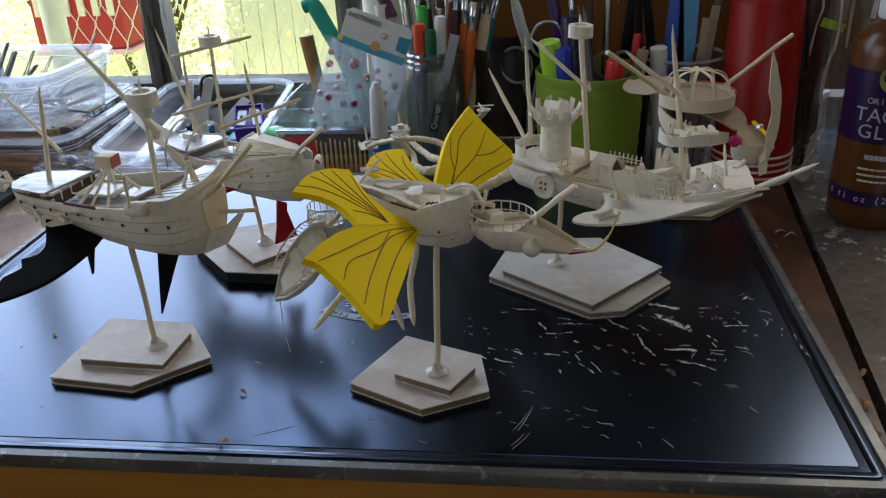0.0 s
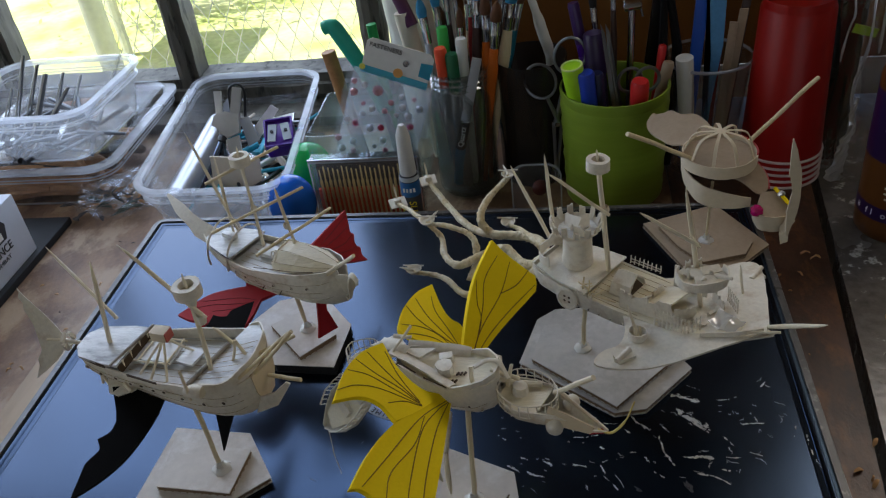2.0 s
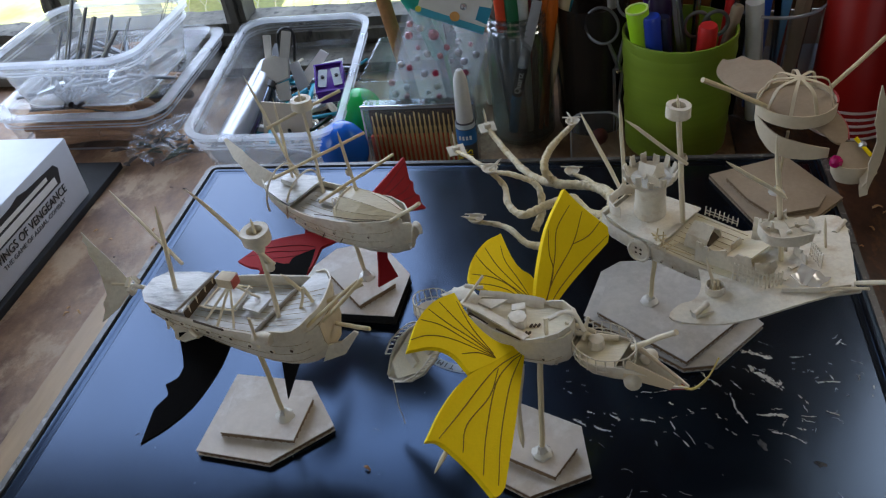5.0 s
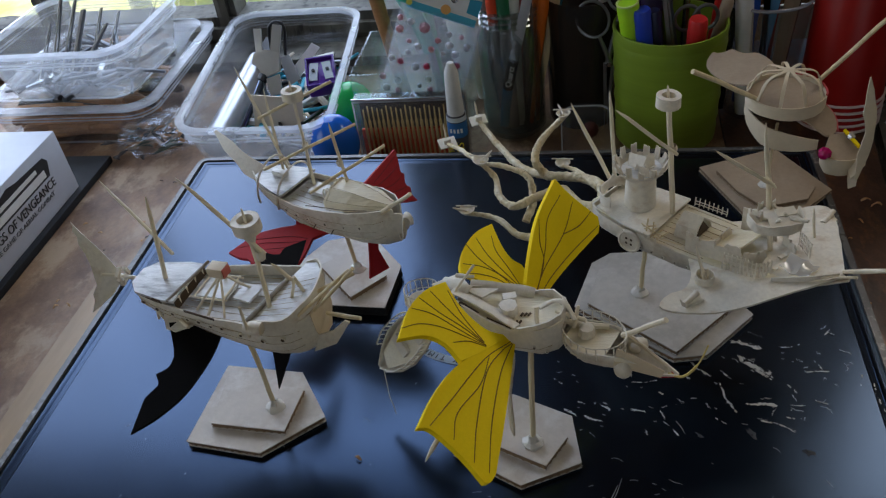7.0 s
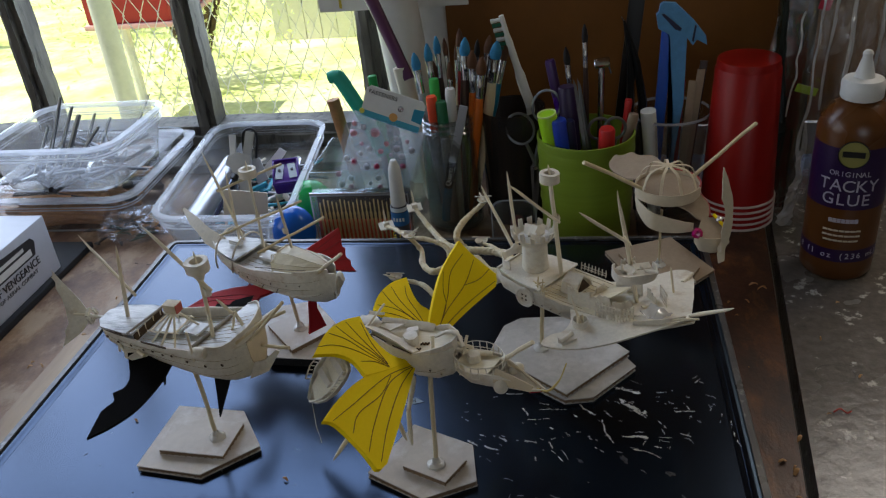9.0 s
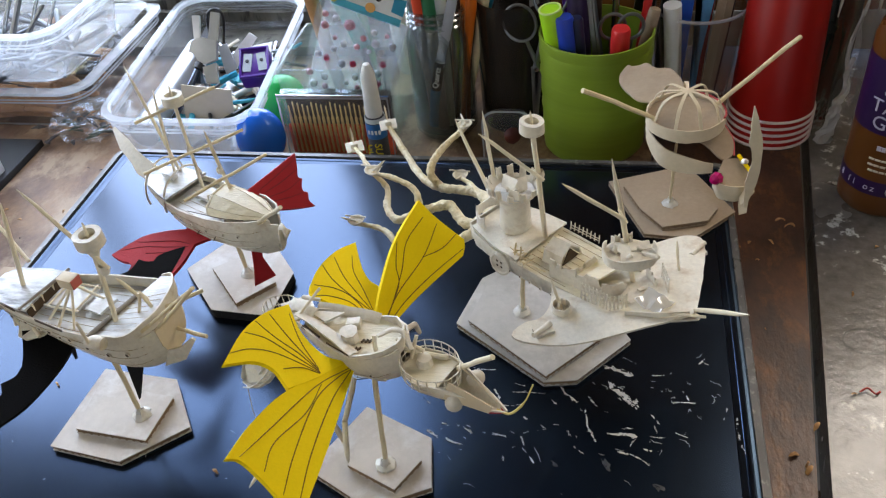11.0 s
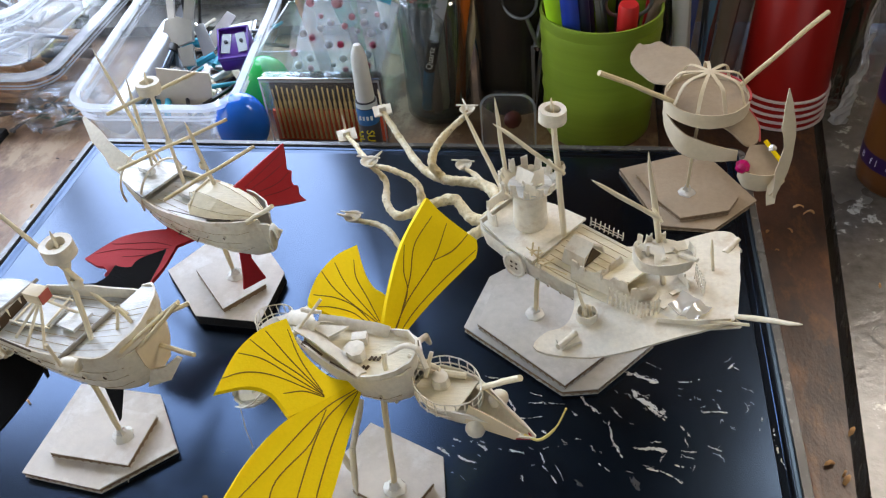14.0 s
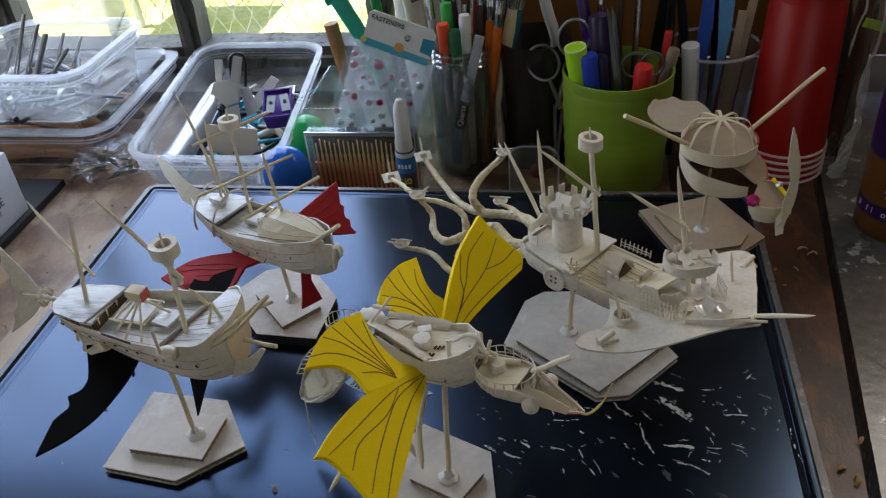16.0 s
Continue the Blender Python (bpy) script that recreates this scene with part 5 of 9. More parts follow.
# ---- pots and their contents ----
def pot(name, c, r0, r1, h, wall_t, material, label, category, base_t=0.003, n=36, bulge=()):
    t = thing(name, c, label, category)
    prof = [(0, 0), (r0 * 0.94, 0), (r0, 0.002)] + list(bulge) + [(r1, h - 0.001), (r1 - wall_t * 0.4, h), (r1 - wall_t, h - 0.001), (r0 - wall_t, base_t), (0, base_t)]
    part("body", lathe(c, prof, n), material, t)
    return t


JAR = (-0.0345, 0.648, T)
jt = thing("glass_jar", JAR, "clear glass jar crowded with paint brushes", "jar")
part("body", lathe(JAR, [(0, 0), (0.021, 0), (0.024, 0.004), (0.024, 0.078), (0.0205, 0.088), (0.0208, 0.101), (0.0195, 0.101), (0.019, 0.088), (0.0225, 0.078), (0.0225, 0.005), (0, 0.004)], 36), GLASS, jt)
bm = bmesh.new()
for k in range(3):
    lathe(V(*JAR) + V(0, 0, 0.088 + 0.0045 * k), [(0.0208, 0), (0.0222, 0.0012), (0.0208, 0.0024)], 36, bm)
part("thread", bm, clear("thick_glass_edge", col=(0.72, 0.75, 0.75, 1), opacity=0.2, rough=0.06, tint=(0.8, 0.84, 0.83, 1), gloss=0.16), jt, "glass screw thread")


def brush(foot, tip, handle, bristle, label, rad=0.0026, flat=False, group="brushes in the jar"):
    foot, tip = Vector(foot), Vector(tip)
    d = (tip - foot)
    L = d.length
    d.normalize()
    t = thing("paint_brush", tuple(foot), label, "brush", group)
    a, b = foot + d * (L - 0.034), foot + d * (L - 0.014)
    part("handle", tube(bmesh.new(), [foot, foot.lerp(a, 0.5), foot.lerp(a, 0.85), a], [rad * 0.5, rad * 0.8, rad * 1.25, rad * 0.95], 10), handle, t)
    part("ferrule", tube(bmesh.new(), [a, a.lerp(b, 0.45), a.lerp(b, 0.5), a.lerp(b, 0.55), b], [rad * 0.98, rad * 1.02, rad * 1.12, rad * 1.02, rad * 1.15], 10), CHROME, t)
    part("bristles", tube(bmesh.new(), [b, b + d * 0.004, b + d * 0.010, tip], [rad * 1.1, rad * 1.35, rad * 0.95, rad * 0.25], 10, squash=0.5 if flat else 1.0), bristle, t)
    return t


def pen(foot, tip, body, cap, label, rad=0.004, caplen=0.03, group="pens in the pots", name="marker_pen"):
    foot, tip = Vector(foot), Vector(tip)
    d = tip - foot
    L = d.length
    d.normalize()
    t = thing(name, tuple(foot), label, "pen", group)
    part("barrel", tube(bmesh.new(), [foot, foot + d * 0.004, tip - d * caplen], [rad * 0.6, rad * 0.92, rad * 0.92], 14), body, t)
    part("cap", tube(bmesh.new(), [tip - d * caplen, tip - d * 0.002, tip], [rad, rad, rad * 0.85], 14), cap, t)
    return t


ORANGE = plain("orange_lacquer", "c8641c", 0.3)
TEALL = plain("teal_lacquer", "1c7288", 0.3)
BLUBR = plain("blue_bristle", "2f7fa8", 0.8, grain=0.25)
BRNBR = plain("brown_bristle", "5b3a22", 0.8, grain=0.25)
BLKBR = plain("black_bristle", "1d1a1a", 0.8, grain=0.25)
DARKW = plain("dark_wood_lacquer", "3a2620", 0.35)
REDL = plain("red_lacquer", "8e2420", 0.35)
GREYP = plain("grey_pen_body", "9a9ca0", 0.35)
fx, fy, fz = -0.0345, 0.648, T + 0.006
for k, (dx, dy, tx, ty, tz, hd, br, rad) in enumerate((
        (-0.010, 0.002, -0.0590, 0.655, 0.112, GREYP, BLUBR, 0.0030), (-0.006, 0.008, -0.0490, 0.662, 0.117, DARKW, BLUBR, 0.0027), (-0.002, 0.010, -0.0420, 0.668, 0.121, DARKW, BLUBR, 0.0024),
        (0.0, 0.0, -0.030, 0.652, 0.104, REDL, BRNBR, 0.0022), (0.006, 0.006, -0.022, 0.668, 0.126, REDL, BRNBR, 0.0024), (0.008, 0.0, -0.0168, 0.658, 0.1215, DARKW, BLUBR, 0.0034),
        (0.0175, -0.002, -0.0108, 0.650, 0.113, ORANGE, BRNBR, 0.0033), (0.0130, -0.006, -0.0020, 0.645, 0.109, ORANGE, BRNBR, 0.0034), (0.006, 0.012, -0.036, 0.672, 0.118, DARKW, BRNBR, 0.0018), (0.010, 0.010, -0.008, 0.670, 0.116, DARKW, BLKBR, 0.0020), (0.011, 0.008, 0.003, 0.662, 0.121, DARKW, BRNBR, 0.0028),
        (0.016, 0.004, 0.0095, 0.656, 0.118, BAMBOO, BLUBR, 0.0038), (0.013, 0.010, 0.016, 0.670, 0.112, TEALL, BRNBR, 0.0026), (-0.012, 0.008, -0.046, 0.668, 0.100, TEALL, BRNBR, 0.0024), (0.004, 0.012, -0.026, 0.678, 0.112, BAMBOO, BRNBR, 0.0026))):
    brush((fx + dx, fy + dy, fz), (tx, ty, tz), hd, br, "thin paint brush with steel ferrule in the glass jar", rad)
pen((-0.040, 0.638, fz), (-0.0445, 0.634, 0.082), GREYP, plain("orange_red_cap", "e04a22"), "marker pen with an orange-red cap in the jar", 0.0046)
pen((-0.034, 0.634, fz), (-0.0365, 0.632, 0.078), GREYP, plain("dark_green_cap", "17603c"), "marker pen with a dark green cap in the jar", 0.0046)
pen((-0.030, 0.640, fz), (-0.0295, 0.640, 0.086), WHITEC, WHITEC, "white capped marker pen in the jar", 0.0042)
pen((-0.042, 0.645, fz), (-0.0435, 0.648, 0.092), GREYP, plain("leaf_green_cap", "37b04a"), "marker pen with a bright green cap", 0.0042)
sk = thing("craft_knife", (-0.030, 0.632, fz), "slim craft knife with aqua grip and steel body", "craft knife")
part("grip", stick((-0.0415, 0.634, fz + 0.004), (-0.0365, 0.630, 0.003), 0.0040, n=12), plain("sky_blue_grip", "2a86b8", 0.4), sk, "blue grip")
part("print_sleeve", stick((-0.0365, 0.630, 0.003), (-0.0308, 0.629, 0.026), 0.0041, n=12), BLACKP, sk, "black sleeve with white lettering")
part("body", box((-0.0243, 0.629, 0.0495), (0.0070, 0.0022, 0.052), rot=Matrix.Rotation(0.26, 3, "Y"), bev=0.0006), GREYP, sk, "flat grey steel body")
words("lettering", "Quartz", 0.0060, (-0.0338, 0.6246, 0.0145), (0.24, 0, 1), (-1, 0, 0.24), WHITEC, sk)

# toothbrush, standing in the smoked glass
SG = (0.018, 0.664, T)
sgt = thing("smoked_tumbler", SG, "dark smoked glass tumbler holding tools", "tumbler")
part("foot", lathe(SG, [(0, -0.0002), (0.0235, -0.0002), (0.0245, 0.0030), (0, 0.0034)], 32), SMOKED, sgt)
part("body", lathe(SG, [(0, 0), (0.025, 0), (0.0262, 0.003), (0.0275, 0.100), (0.0265, 0.100), (0.0250, 0.005), (0, 0.004)], 32), SMOKED, sgt)
tb = thing("toothbrush", (0.018, 0.665, T + 0.005), "white toothbrush with green and white bristles", "toothbrush")
part("handle", tube(bmesh.new(), smooth_path([(0.024, 0.668, T + 0.006), (0.033, 0.670, 0.045), (0.0274, 0.670, 0.0761), (0.0195, 0.670, 0.1053), (0.0122, 0.670, 0.1345)], 4), [0.0036] * 6 + [0.0042] * 4 + [0.0030] * 4 + [0.0022] * 3, 10), WHITEC, tb)
TUFT = plain("tuft_green", "24614a", 0.8)
for k in range(7):
    p = V(0.0186 - 0.0010 * k, 0.670, 0.1085 + 0.0038 * k)
    part("tuft", stick(p, p + V(-0.0090, -0.0006, -0.0012), 0.0014, 0.0019, 6), WHITEC if k in (2, 4, 6) else TUFT, tb)
sc1 = thing("scissors", (0.035, 0.638, T), "steel scissors standing handles up beside the green pot", "scissors", "scissors")
for c_, foot_, name_ in ((V(0.0258, 0.638, 0.0500), V(0.0385, 0.637, 0.016), "handle"), (V(0.0475, 0.640, 0.0678), V(0.0360, 0.637, 0.016), "handle")):
    tilt_ = math.atan2(foot_.x - c_.x, c_.z - foot_.z)
    lp_ = [c_ + V(0.0112 * math.cos(a) * math.cos(tilt_) - 0.0128 * math.sin(a) * math.sin(tilt_), 0.002 * math.sin(a), 0.0112 * math.cos(a) * math.sin(tilt_) + 0.0128 * math.sin(a) * math.cos(tilt_)) for a in (2 * math.pi * k / 28 for k in range(29))]
    hdl = part(name_, tube(bmesh.new(), lp_, 0.0011, 7), DSTEEL, sc1, "looped steel handle")
    part("shank", tube(bmesh.new(), [lp_[21], lp_[21].lerp(foot_, 0.5), foot_], [0.0013, 0.0017, 0.0022], 7), DSTEEL, hdl)
    part("blade", plate([foot_ + V(-0.003, 0, 0.001), foot_ + V(0.003, 0, 0.001), V(0.0350 + (c_.x - 0.036) * -0.1, 0.637, T + 0.002)], 0.0012), DSTEEL, sc1)
part("rivet", lathe((0.0372, 0.6355, 0.016), [(0.0022, 0), (0.0018, 0.0008), (0, 0.001)], 10, axis=(0, -1, 0)), CHROME, sc1)
bl = thing("blister_pack", (0.012, 0.595, T), "small clear blister pack lying behind the board", "packet")


def upright_rrect(cx, cz, hw, hh, r, y):
    return [V(p.x, y, p.y) for p in rounded_rect(cx - hw, cx + hw, cz - hh, cz + hh, r, 0.0)]


part("shell", shell(bands([upright_rrect(0.022, -0.0118, 0.0178, 0.0255, 0.010, 0.5820), upright_rrect(0.022, -0.0118, 0.0160, 0.0240, 0.010, 0.5822), upright_rrect(0.022, -0.0118, 0.0148, 0.0225, 0.009, 0.590), upright_rrect(0.022, -0.0118, 0.0120, 0.0190, 0.008, 0.5950)], cap_last=True), 0.0005), PLASTIC_LOW, bl, "clear moulded shell")
part("lip", bands([upright_rrect(0.022, -0.0118, 0.0180, 0.0257, 0.010, 0.5815), upright_rrect(0.022, -0.0118, 0.0168, 0.0246, 0.010, 0.5812)]), PLASTIC_RIM, bl)
part("contents", lathe((0.024, 0.5890, -0.010), [(0, -0.004), (0.005, -0.002), (0.006, 0.001), (0.003, 0.004), (0, 0.0045)], 10, axis=(0.3, -1, 0.4)), plain("dark_red_bits", "4a1c18"), bl)

# green pot
GP = (0.0785, 0.632, T)
GREENM = mat("green_glazed_pot", "86a032", 0.4, grain=0.1, scale=80, big=12, bump=0.25, bscale=90, stretch=(0.15, 0.15, 3), col2="6b8426")
prof = [(0, 0), (0.0345, 0), (0.036, 0.002)] + [(0.036 + 0.003 * k / 16 + 0.0005 * math.sin(k * 2.4), 0.004 + 0.0051 * k) for k in range(16)] + [(0.0392, 0.0868), (0.0388, 0.0886), (0.0376, 0.0886), (0.0370, 0.0858), (0.0345, 0.004), (0, 0.004)]
gp = thing("green_pot", GP, "ribbed lime green ceramic pot full of pens", "pot")
part("body", lathe(GP, prof[:19], 48), GREENM, gp)
part("rim", lathe(GP, prof[18:24], 48), GREENM, gp, "rounded glazed lip")
part("lining", lathe(GP, prof[23:], 48), GREENM, gp)
gx, gy, gz = GP[0], GP[1], T + 0.008
LIME, BLUM = plain("lime_cap", "9fd21e", 0.35), plain("blue_cap", "1f3fae", 0.35)
NAVY, REDB = plain("navy_pen", "1c2140", 0.3), plain("red_ball_cap", "c82a2a", 0.35)
mk1 = pen((gx - 0.014, gy - 0.008, gz), (0.0487, 0.6142, 0.0712), LIME, LIME, "wide open-ended lime green marker", 0.0076, 0.04)
mouth = V(0.0487, 0.6142, 0.0712)
part("opening", ring(mouth - V(0, 0, 0.0004), 0.0076, 0.0010, 0.0012, 20, axis=(mouth - V(gx - 0.014, gy - 0.008, gz)).normalized()), plain("pale_lime", "c9dd8a", 0.4), mk1)
pen((gx - 0.010, gy - 0.014, gz), (0.0580, 0.6097, 0.0680), BLUM, BLUM, "wide royal blue marker in the pot", 0.0060, 0.04)
pen((gx - 0.004, gy - 0.012, gz), (0.0655, 0.612, 0.0660), NAVY, NAVY, "slim navy blue pen in the pot", 0.0046)
pen((gx - 0.006, gy + 0.004, gz), (0.0640, 0.640, 0.0840), plain("purple_pen", "2b1a40"), plain("purple_grip", "2b1a40"), "thick dark purple pen in the green pot", 0.0075, 0.03)
pen((gx - 0.004, gy + 0.012, gz), (0.0504, 0.655, 0.1010), PURPLE, plain("violet_cap", "3a1d58", 0.35), "purple capped pen leaning in the green pot", 0.0042)
brush((gx - 0.002, gy + 0.010, gz), (0.0632, 0.655, 0.1110), BLACKP, BLKBR, "slim black brush standing in the green pot", 0.0022, group="pens in the pots")
brush((gx + 0.002, gy + 0.014, gz), (0.0782, 0.660, 0.1270), DARKW, BLKBR, "tall dark brush standing in the green pot", 0.0020, group="pens in the pots")
twz = thing("tweezers", (gx + 0.004, gy - 0.012, gz), "flat grey steel tweezers in the green pot", "tweezers")
for dx_ in (-0.0012, 0.0022):
    part("arm", plate([V(0.0700 + dx_, 0.634, 0.092), V(0.0728 + dx_, 0.634, 0.086), V(0.0838 + dx_, 0.622, 0.020), V(gx + 0.006, 0.620, gz), V(gx + 0.002, 0.620, gz), V(0.0795 + dx_, 0.622, 0.020)], 0.0010), DSTEEL, twz)
cmp_ = thing("compasses", (0.112, 0.660, gz), "dark steel compasses standing points up behind the pot", "compasses")
for dx_ in (-0.0045, 0.0055):
    part("leg", tube(bmesh.new(), [(0.116 + dx_, 0.664, T + 0.002), (0.1190 + dx_, 0.662, 0.060), (0.1160 + dx_ * 0.5, 0.660, 0.095), (0.1085, 0.660, 0.128)], [0.0030, 0.0036, 0.0026, 0.0009], 8), plain("dark_steel", "26282a", 0.35, metal=0.7) if dx_ < 0 else bpy.data.materials["dark_steel"], cmp_)
part("point", stick((0.1085, 0.660, 0.127), (0.1062, 0.660, 0.1315), 0.0007, 0.0003), CHROME, cmp_)
pen((gx + 0.014, gy - 0.010, gz), (0.0947, 0.6110, 0.0590), REDB, REDB, "stubby red rounded pen end", 0.0064, 0.02)
pen((gx + 0.022, gy + 0.006, gz), (0.1124, 0.6440, 0.0700), REDB, REDB, "short red plastic pen end", 0.0030, 0.01)
pen((gx + 0.018, gy, gz), (0.1165, 0.638, 0.0600), TAN, TAN, "short tan wooden peg", 0.0042)
sc2 = thing("scissors", (0.094, 0.628, gz), "small scissors with dark looped handles in the green pot", "scissors", "scissors")
for cx_ in (0.0890, 0.1010):
    h2 = part("handle", tube(bmesh.new(), [V(cx_ + 0.0082 * math.cos(a), 0.628 + 0.002 * math.cos(a), 0.0520 + 0.0088 * math.sin(a)) for a in (2 * math.pi * k / 24 for k in range(25))], 0.0013, 7), DSTEEL, sc2, "looped dark handle")
    part("blade", stick((cx_, 0.628, 0.0432), (0.090, 0.632, gz), 0.0022, 0.0012), DSTEEL, sc2)
rz = thing("razor", (0.090, 0.652, gz), "steel safety razor standing head up in the pot", "razor")
part("handle", stick((0.0890, 0.648, gz), (0.0912, 0.652, 0.0945), 0.0026, n=14), CHROME, rz)
part("head", box((0.0915, 0.650, 0.0985), (0.0125, 0.009, 0.0035), rot=Matrix.Rotation(-0.12, 3, "Y") @ Matrix.Rotation(0.5, 3, "X"), bev=0.0014), CHROME, rz)
part("guard", stick((0.0965, 0.649, 0.0975), (0.0985, 0.649, 0.0900), 0.0008), CHROME, rz)
tall = thing("dark_ruler", (0.114, 0.680, T), "long black flat tool standing behind the pot", "tool")
part("blade", box((0.1130, 0.684, 0.075), (0.0125, 0.0030, 0.230), rot=Matrix.Rotation(0.10, 3, "Y"), bev=0.0008), BLACKP, tall)

# clear cup with blue gauge and sticks
CUPM = clear("clear_cup_plastic", col=(0.5, 0.48, 0.45, 1), opacity=0.04, rough=0.08, tint=(0.86, 0.85, 0.83, 1), gloss=0.05)
CC = (0.147, 0.668, T)
cct = thing("clear_cup", CC, "clear plastic cup holding craft sticks", "cup")
part("rolled_rim", lathe((CC[0], CC[1], CC[2] + 0.0885), [(0.0318, 0), (0.0330, 0.0008), (0.0330, 0.002), (0.0318, 0.0026)], 36, closed=True), PLASTIC_RIM, cct)
part("body", lathe(CC, [(0, 0), (0.023, 0), (0.024, 0.002), (0.0315, 0.088), (0.0325, 0.089), (0.0310, 0.089), (0.0232, 0.004), (0, 0.003)], 36), CUPM, cct)
solo("white_spatula", stick((0.136, 0.652, T + 0.005), (0.1275, 0.643, 0.060), 0.0054, 0.0062, n=14), WHITEC, (0.136, 0.652, T), "white rounded tool handle in the clear cup", "tool handle")
LBLUE = plain("light_blue_plastic", "5a97c8", 0.45, grain=0.15, bump=0.3)
ga = thing("blue_gauge", (0.148, 0.665, T + 0.005), "light blue plastic caliper standing in the cup", "caliper")
part("beam", plate([V(x, 0.664, z) for x, z in ((0.1434, 0.116), (0.1566, 0.114), (0.1566, 0.060), (0.1505, 0.007), (0.1495, T + 0.005), (0.1465, T + 0.005), (0.1469, 0.007), (0.1487, 0.052))], 0.004), LBLUE, ga)
part("jaw", plate([V(x, 0.662, z) for x, z in ((0.1354, 0.1385), (0.1380, 0.1402), (0.1469, 0.1392), (0.1610, 0.1255), (0.1705, 0.1130), (0.1717, 0.1062), (0.1640, 0.1105), (0.1610, 0.1060), (0.1566, 0.1120), (0.1434, 0.1150), (0.1345, 0.1204), (0.1327, 0.1310), (0.1345, 0.1325))], 0.005), LBLUE, ga)
part("slot", plate([V(x, 0.6590, z) for x, z in ((0.1362, 0.1318), (0.1385, 0.1320), (0.1520, 0.1200), (0.1512, 0.1180), (0.1470, 0.1195))], 0.001), NAVY, ga)
part("jaw_slot", plate([V(x, 0.6590, z) for x, z in ((0.1618, 0.1225), (0.1630, 0.1215), (0.1615, 0.1090), (0.1600, 0.1100))], 0.001), NAVY, ga)
solo("blue_strip", box((0.1385, 0.668, 0.042), (0.009, 0.003, 0.155), rot=Matrix.Rotation(0.05, 3, "Y"), bev=0.001), BLUEP, (0.1385, 0.668, T), "dark blue plastic strip in the cup", "strip")
for k, (x, tx, tz, mm) in enumerate(((0.155, 0.163, 0.082, TAN), (0.158, 0.170, 0.090, TAN), (0.160, 0.172, 0.096, DARKW), (0.150, 0.156, 0.080, REDL))):
    solo("craft_stick", box(((x + tx) / 2, 0.662 + 0.003 * k, (tz + T) / 2), (0.006, 0.0018, tz - T - 0.01), rot=Matrix.Rotation(math.atan2(tx - x, tz - T), 3, "Y"), bev=0.0005), mm, (x, 0.662, T), "flat wooden craft stick in the clear cup", "craft stick", "craft sticks")

# red cups, upside down and stacked
RC = (0.2025, 0.652, T)
REDC = mat("red_plastic_cup", "930f07", 0.42, grain=0.08, scale=60, big=9, bump=0.05, col2="8c0d06", spec=0.35)
for k in range(5):
    z = T + 0.0052 * k
    t = thing("red_cup", (RC[0], RC[1], z), "red plastic party cup upside down in a stack", "cup", "stacked red cups")
    part("body", lathe((RC[0], RC[1], z), [(0.0290, 0.001), (0.0288, 0.003), (0.0248 if k < 4 else 0.0236, 0.114), (0.0232, 0.116), (0, 0.116), (0, 0.115), (0.0228, 0.115), (0.0278, 0.004)], 40), REDC, t)
    part("rim", lathe((RC[0], RC[1], z + 0.0003), [(0.0288, 0.0), (0.0302, 0.0004), (0.0302, 0.0014), (0.0288, 0.0019)], 40, closed=True), plain("pale_cup_rim", "d8c4be", 0.35) if k == 0 else bpy.data.materials["pale_cup_rim"], t, "white rolled rim")

# crinkled clear bag at the right
bagt = thing("clear_bag", (0.255, 0.655, T), "tall crinkled clear plastic bag", "bag")
rnd = random.Random(23)
rows = []
for j in range(44):
    z = T + 0.001 + 0.32 * j / 43
    row = []
    for i in range(120):
        a = 2 * math.pi * i / 120
        q = V(math.cos(a) * 2.2, math.sin(a) * 2.2, z * 9)
        r = 1 + 0.09 * math.sin(5 * a + 2.2 * z) + 0.16 * noise.noise(q * 1.3) + 0.10 * noise.noise(V(q.x * 3.1, q.y * 3.1, q.z * 0.9)) + 0.035 * noise.noise(q * 6)
        row.append(V(0.272 + 0.046 * r * math.cos(a), 0.664 + 0.036 * r * math.sin(a), z))
    rows.append(row)
part("film", bands(rows), BAGW, bagt)
for k, (x, y, w) in enumerate(((0.262, 0.652, 0.020), (0.282, 0.660, 0.024), (0.300, 0.650, 0.016))):
    fold = [[V(x + w * (i / 6 - 0.5) + 0.004 * noise.noise(V(i, j * 0.4, k)), y + 0.009 * noise.noise(V(i * 0.9, j * 0.25, k + 5.5)), T + 0.004 + 0.30 * j / 20) for i in range(7)] for j in range(21)]
    part("fold", shell(loft(fold, close_ends=False), 0.0003), BAGW, bagt)
part("contents", shell(box((0.238, 0.668, 0.06), (0.028, 0.020, 0.196), bev=0.006), 0.001), plain("dark_packet", "141d16", 0.25), bagt, "dark green packet inside the bag")
# highlights on the bag's creases, put in as strips of whiter film
GLINTM = clear("white_film_glint", col=(0.9, 0.9, 0.88, 1), opacity=0.5, rough=0.1, bump=0.8, gloss=0.25)
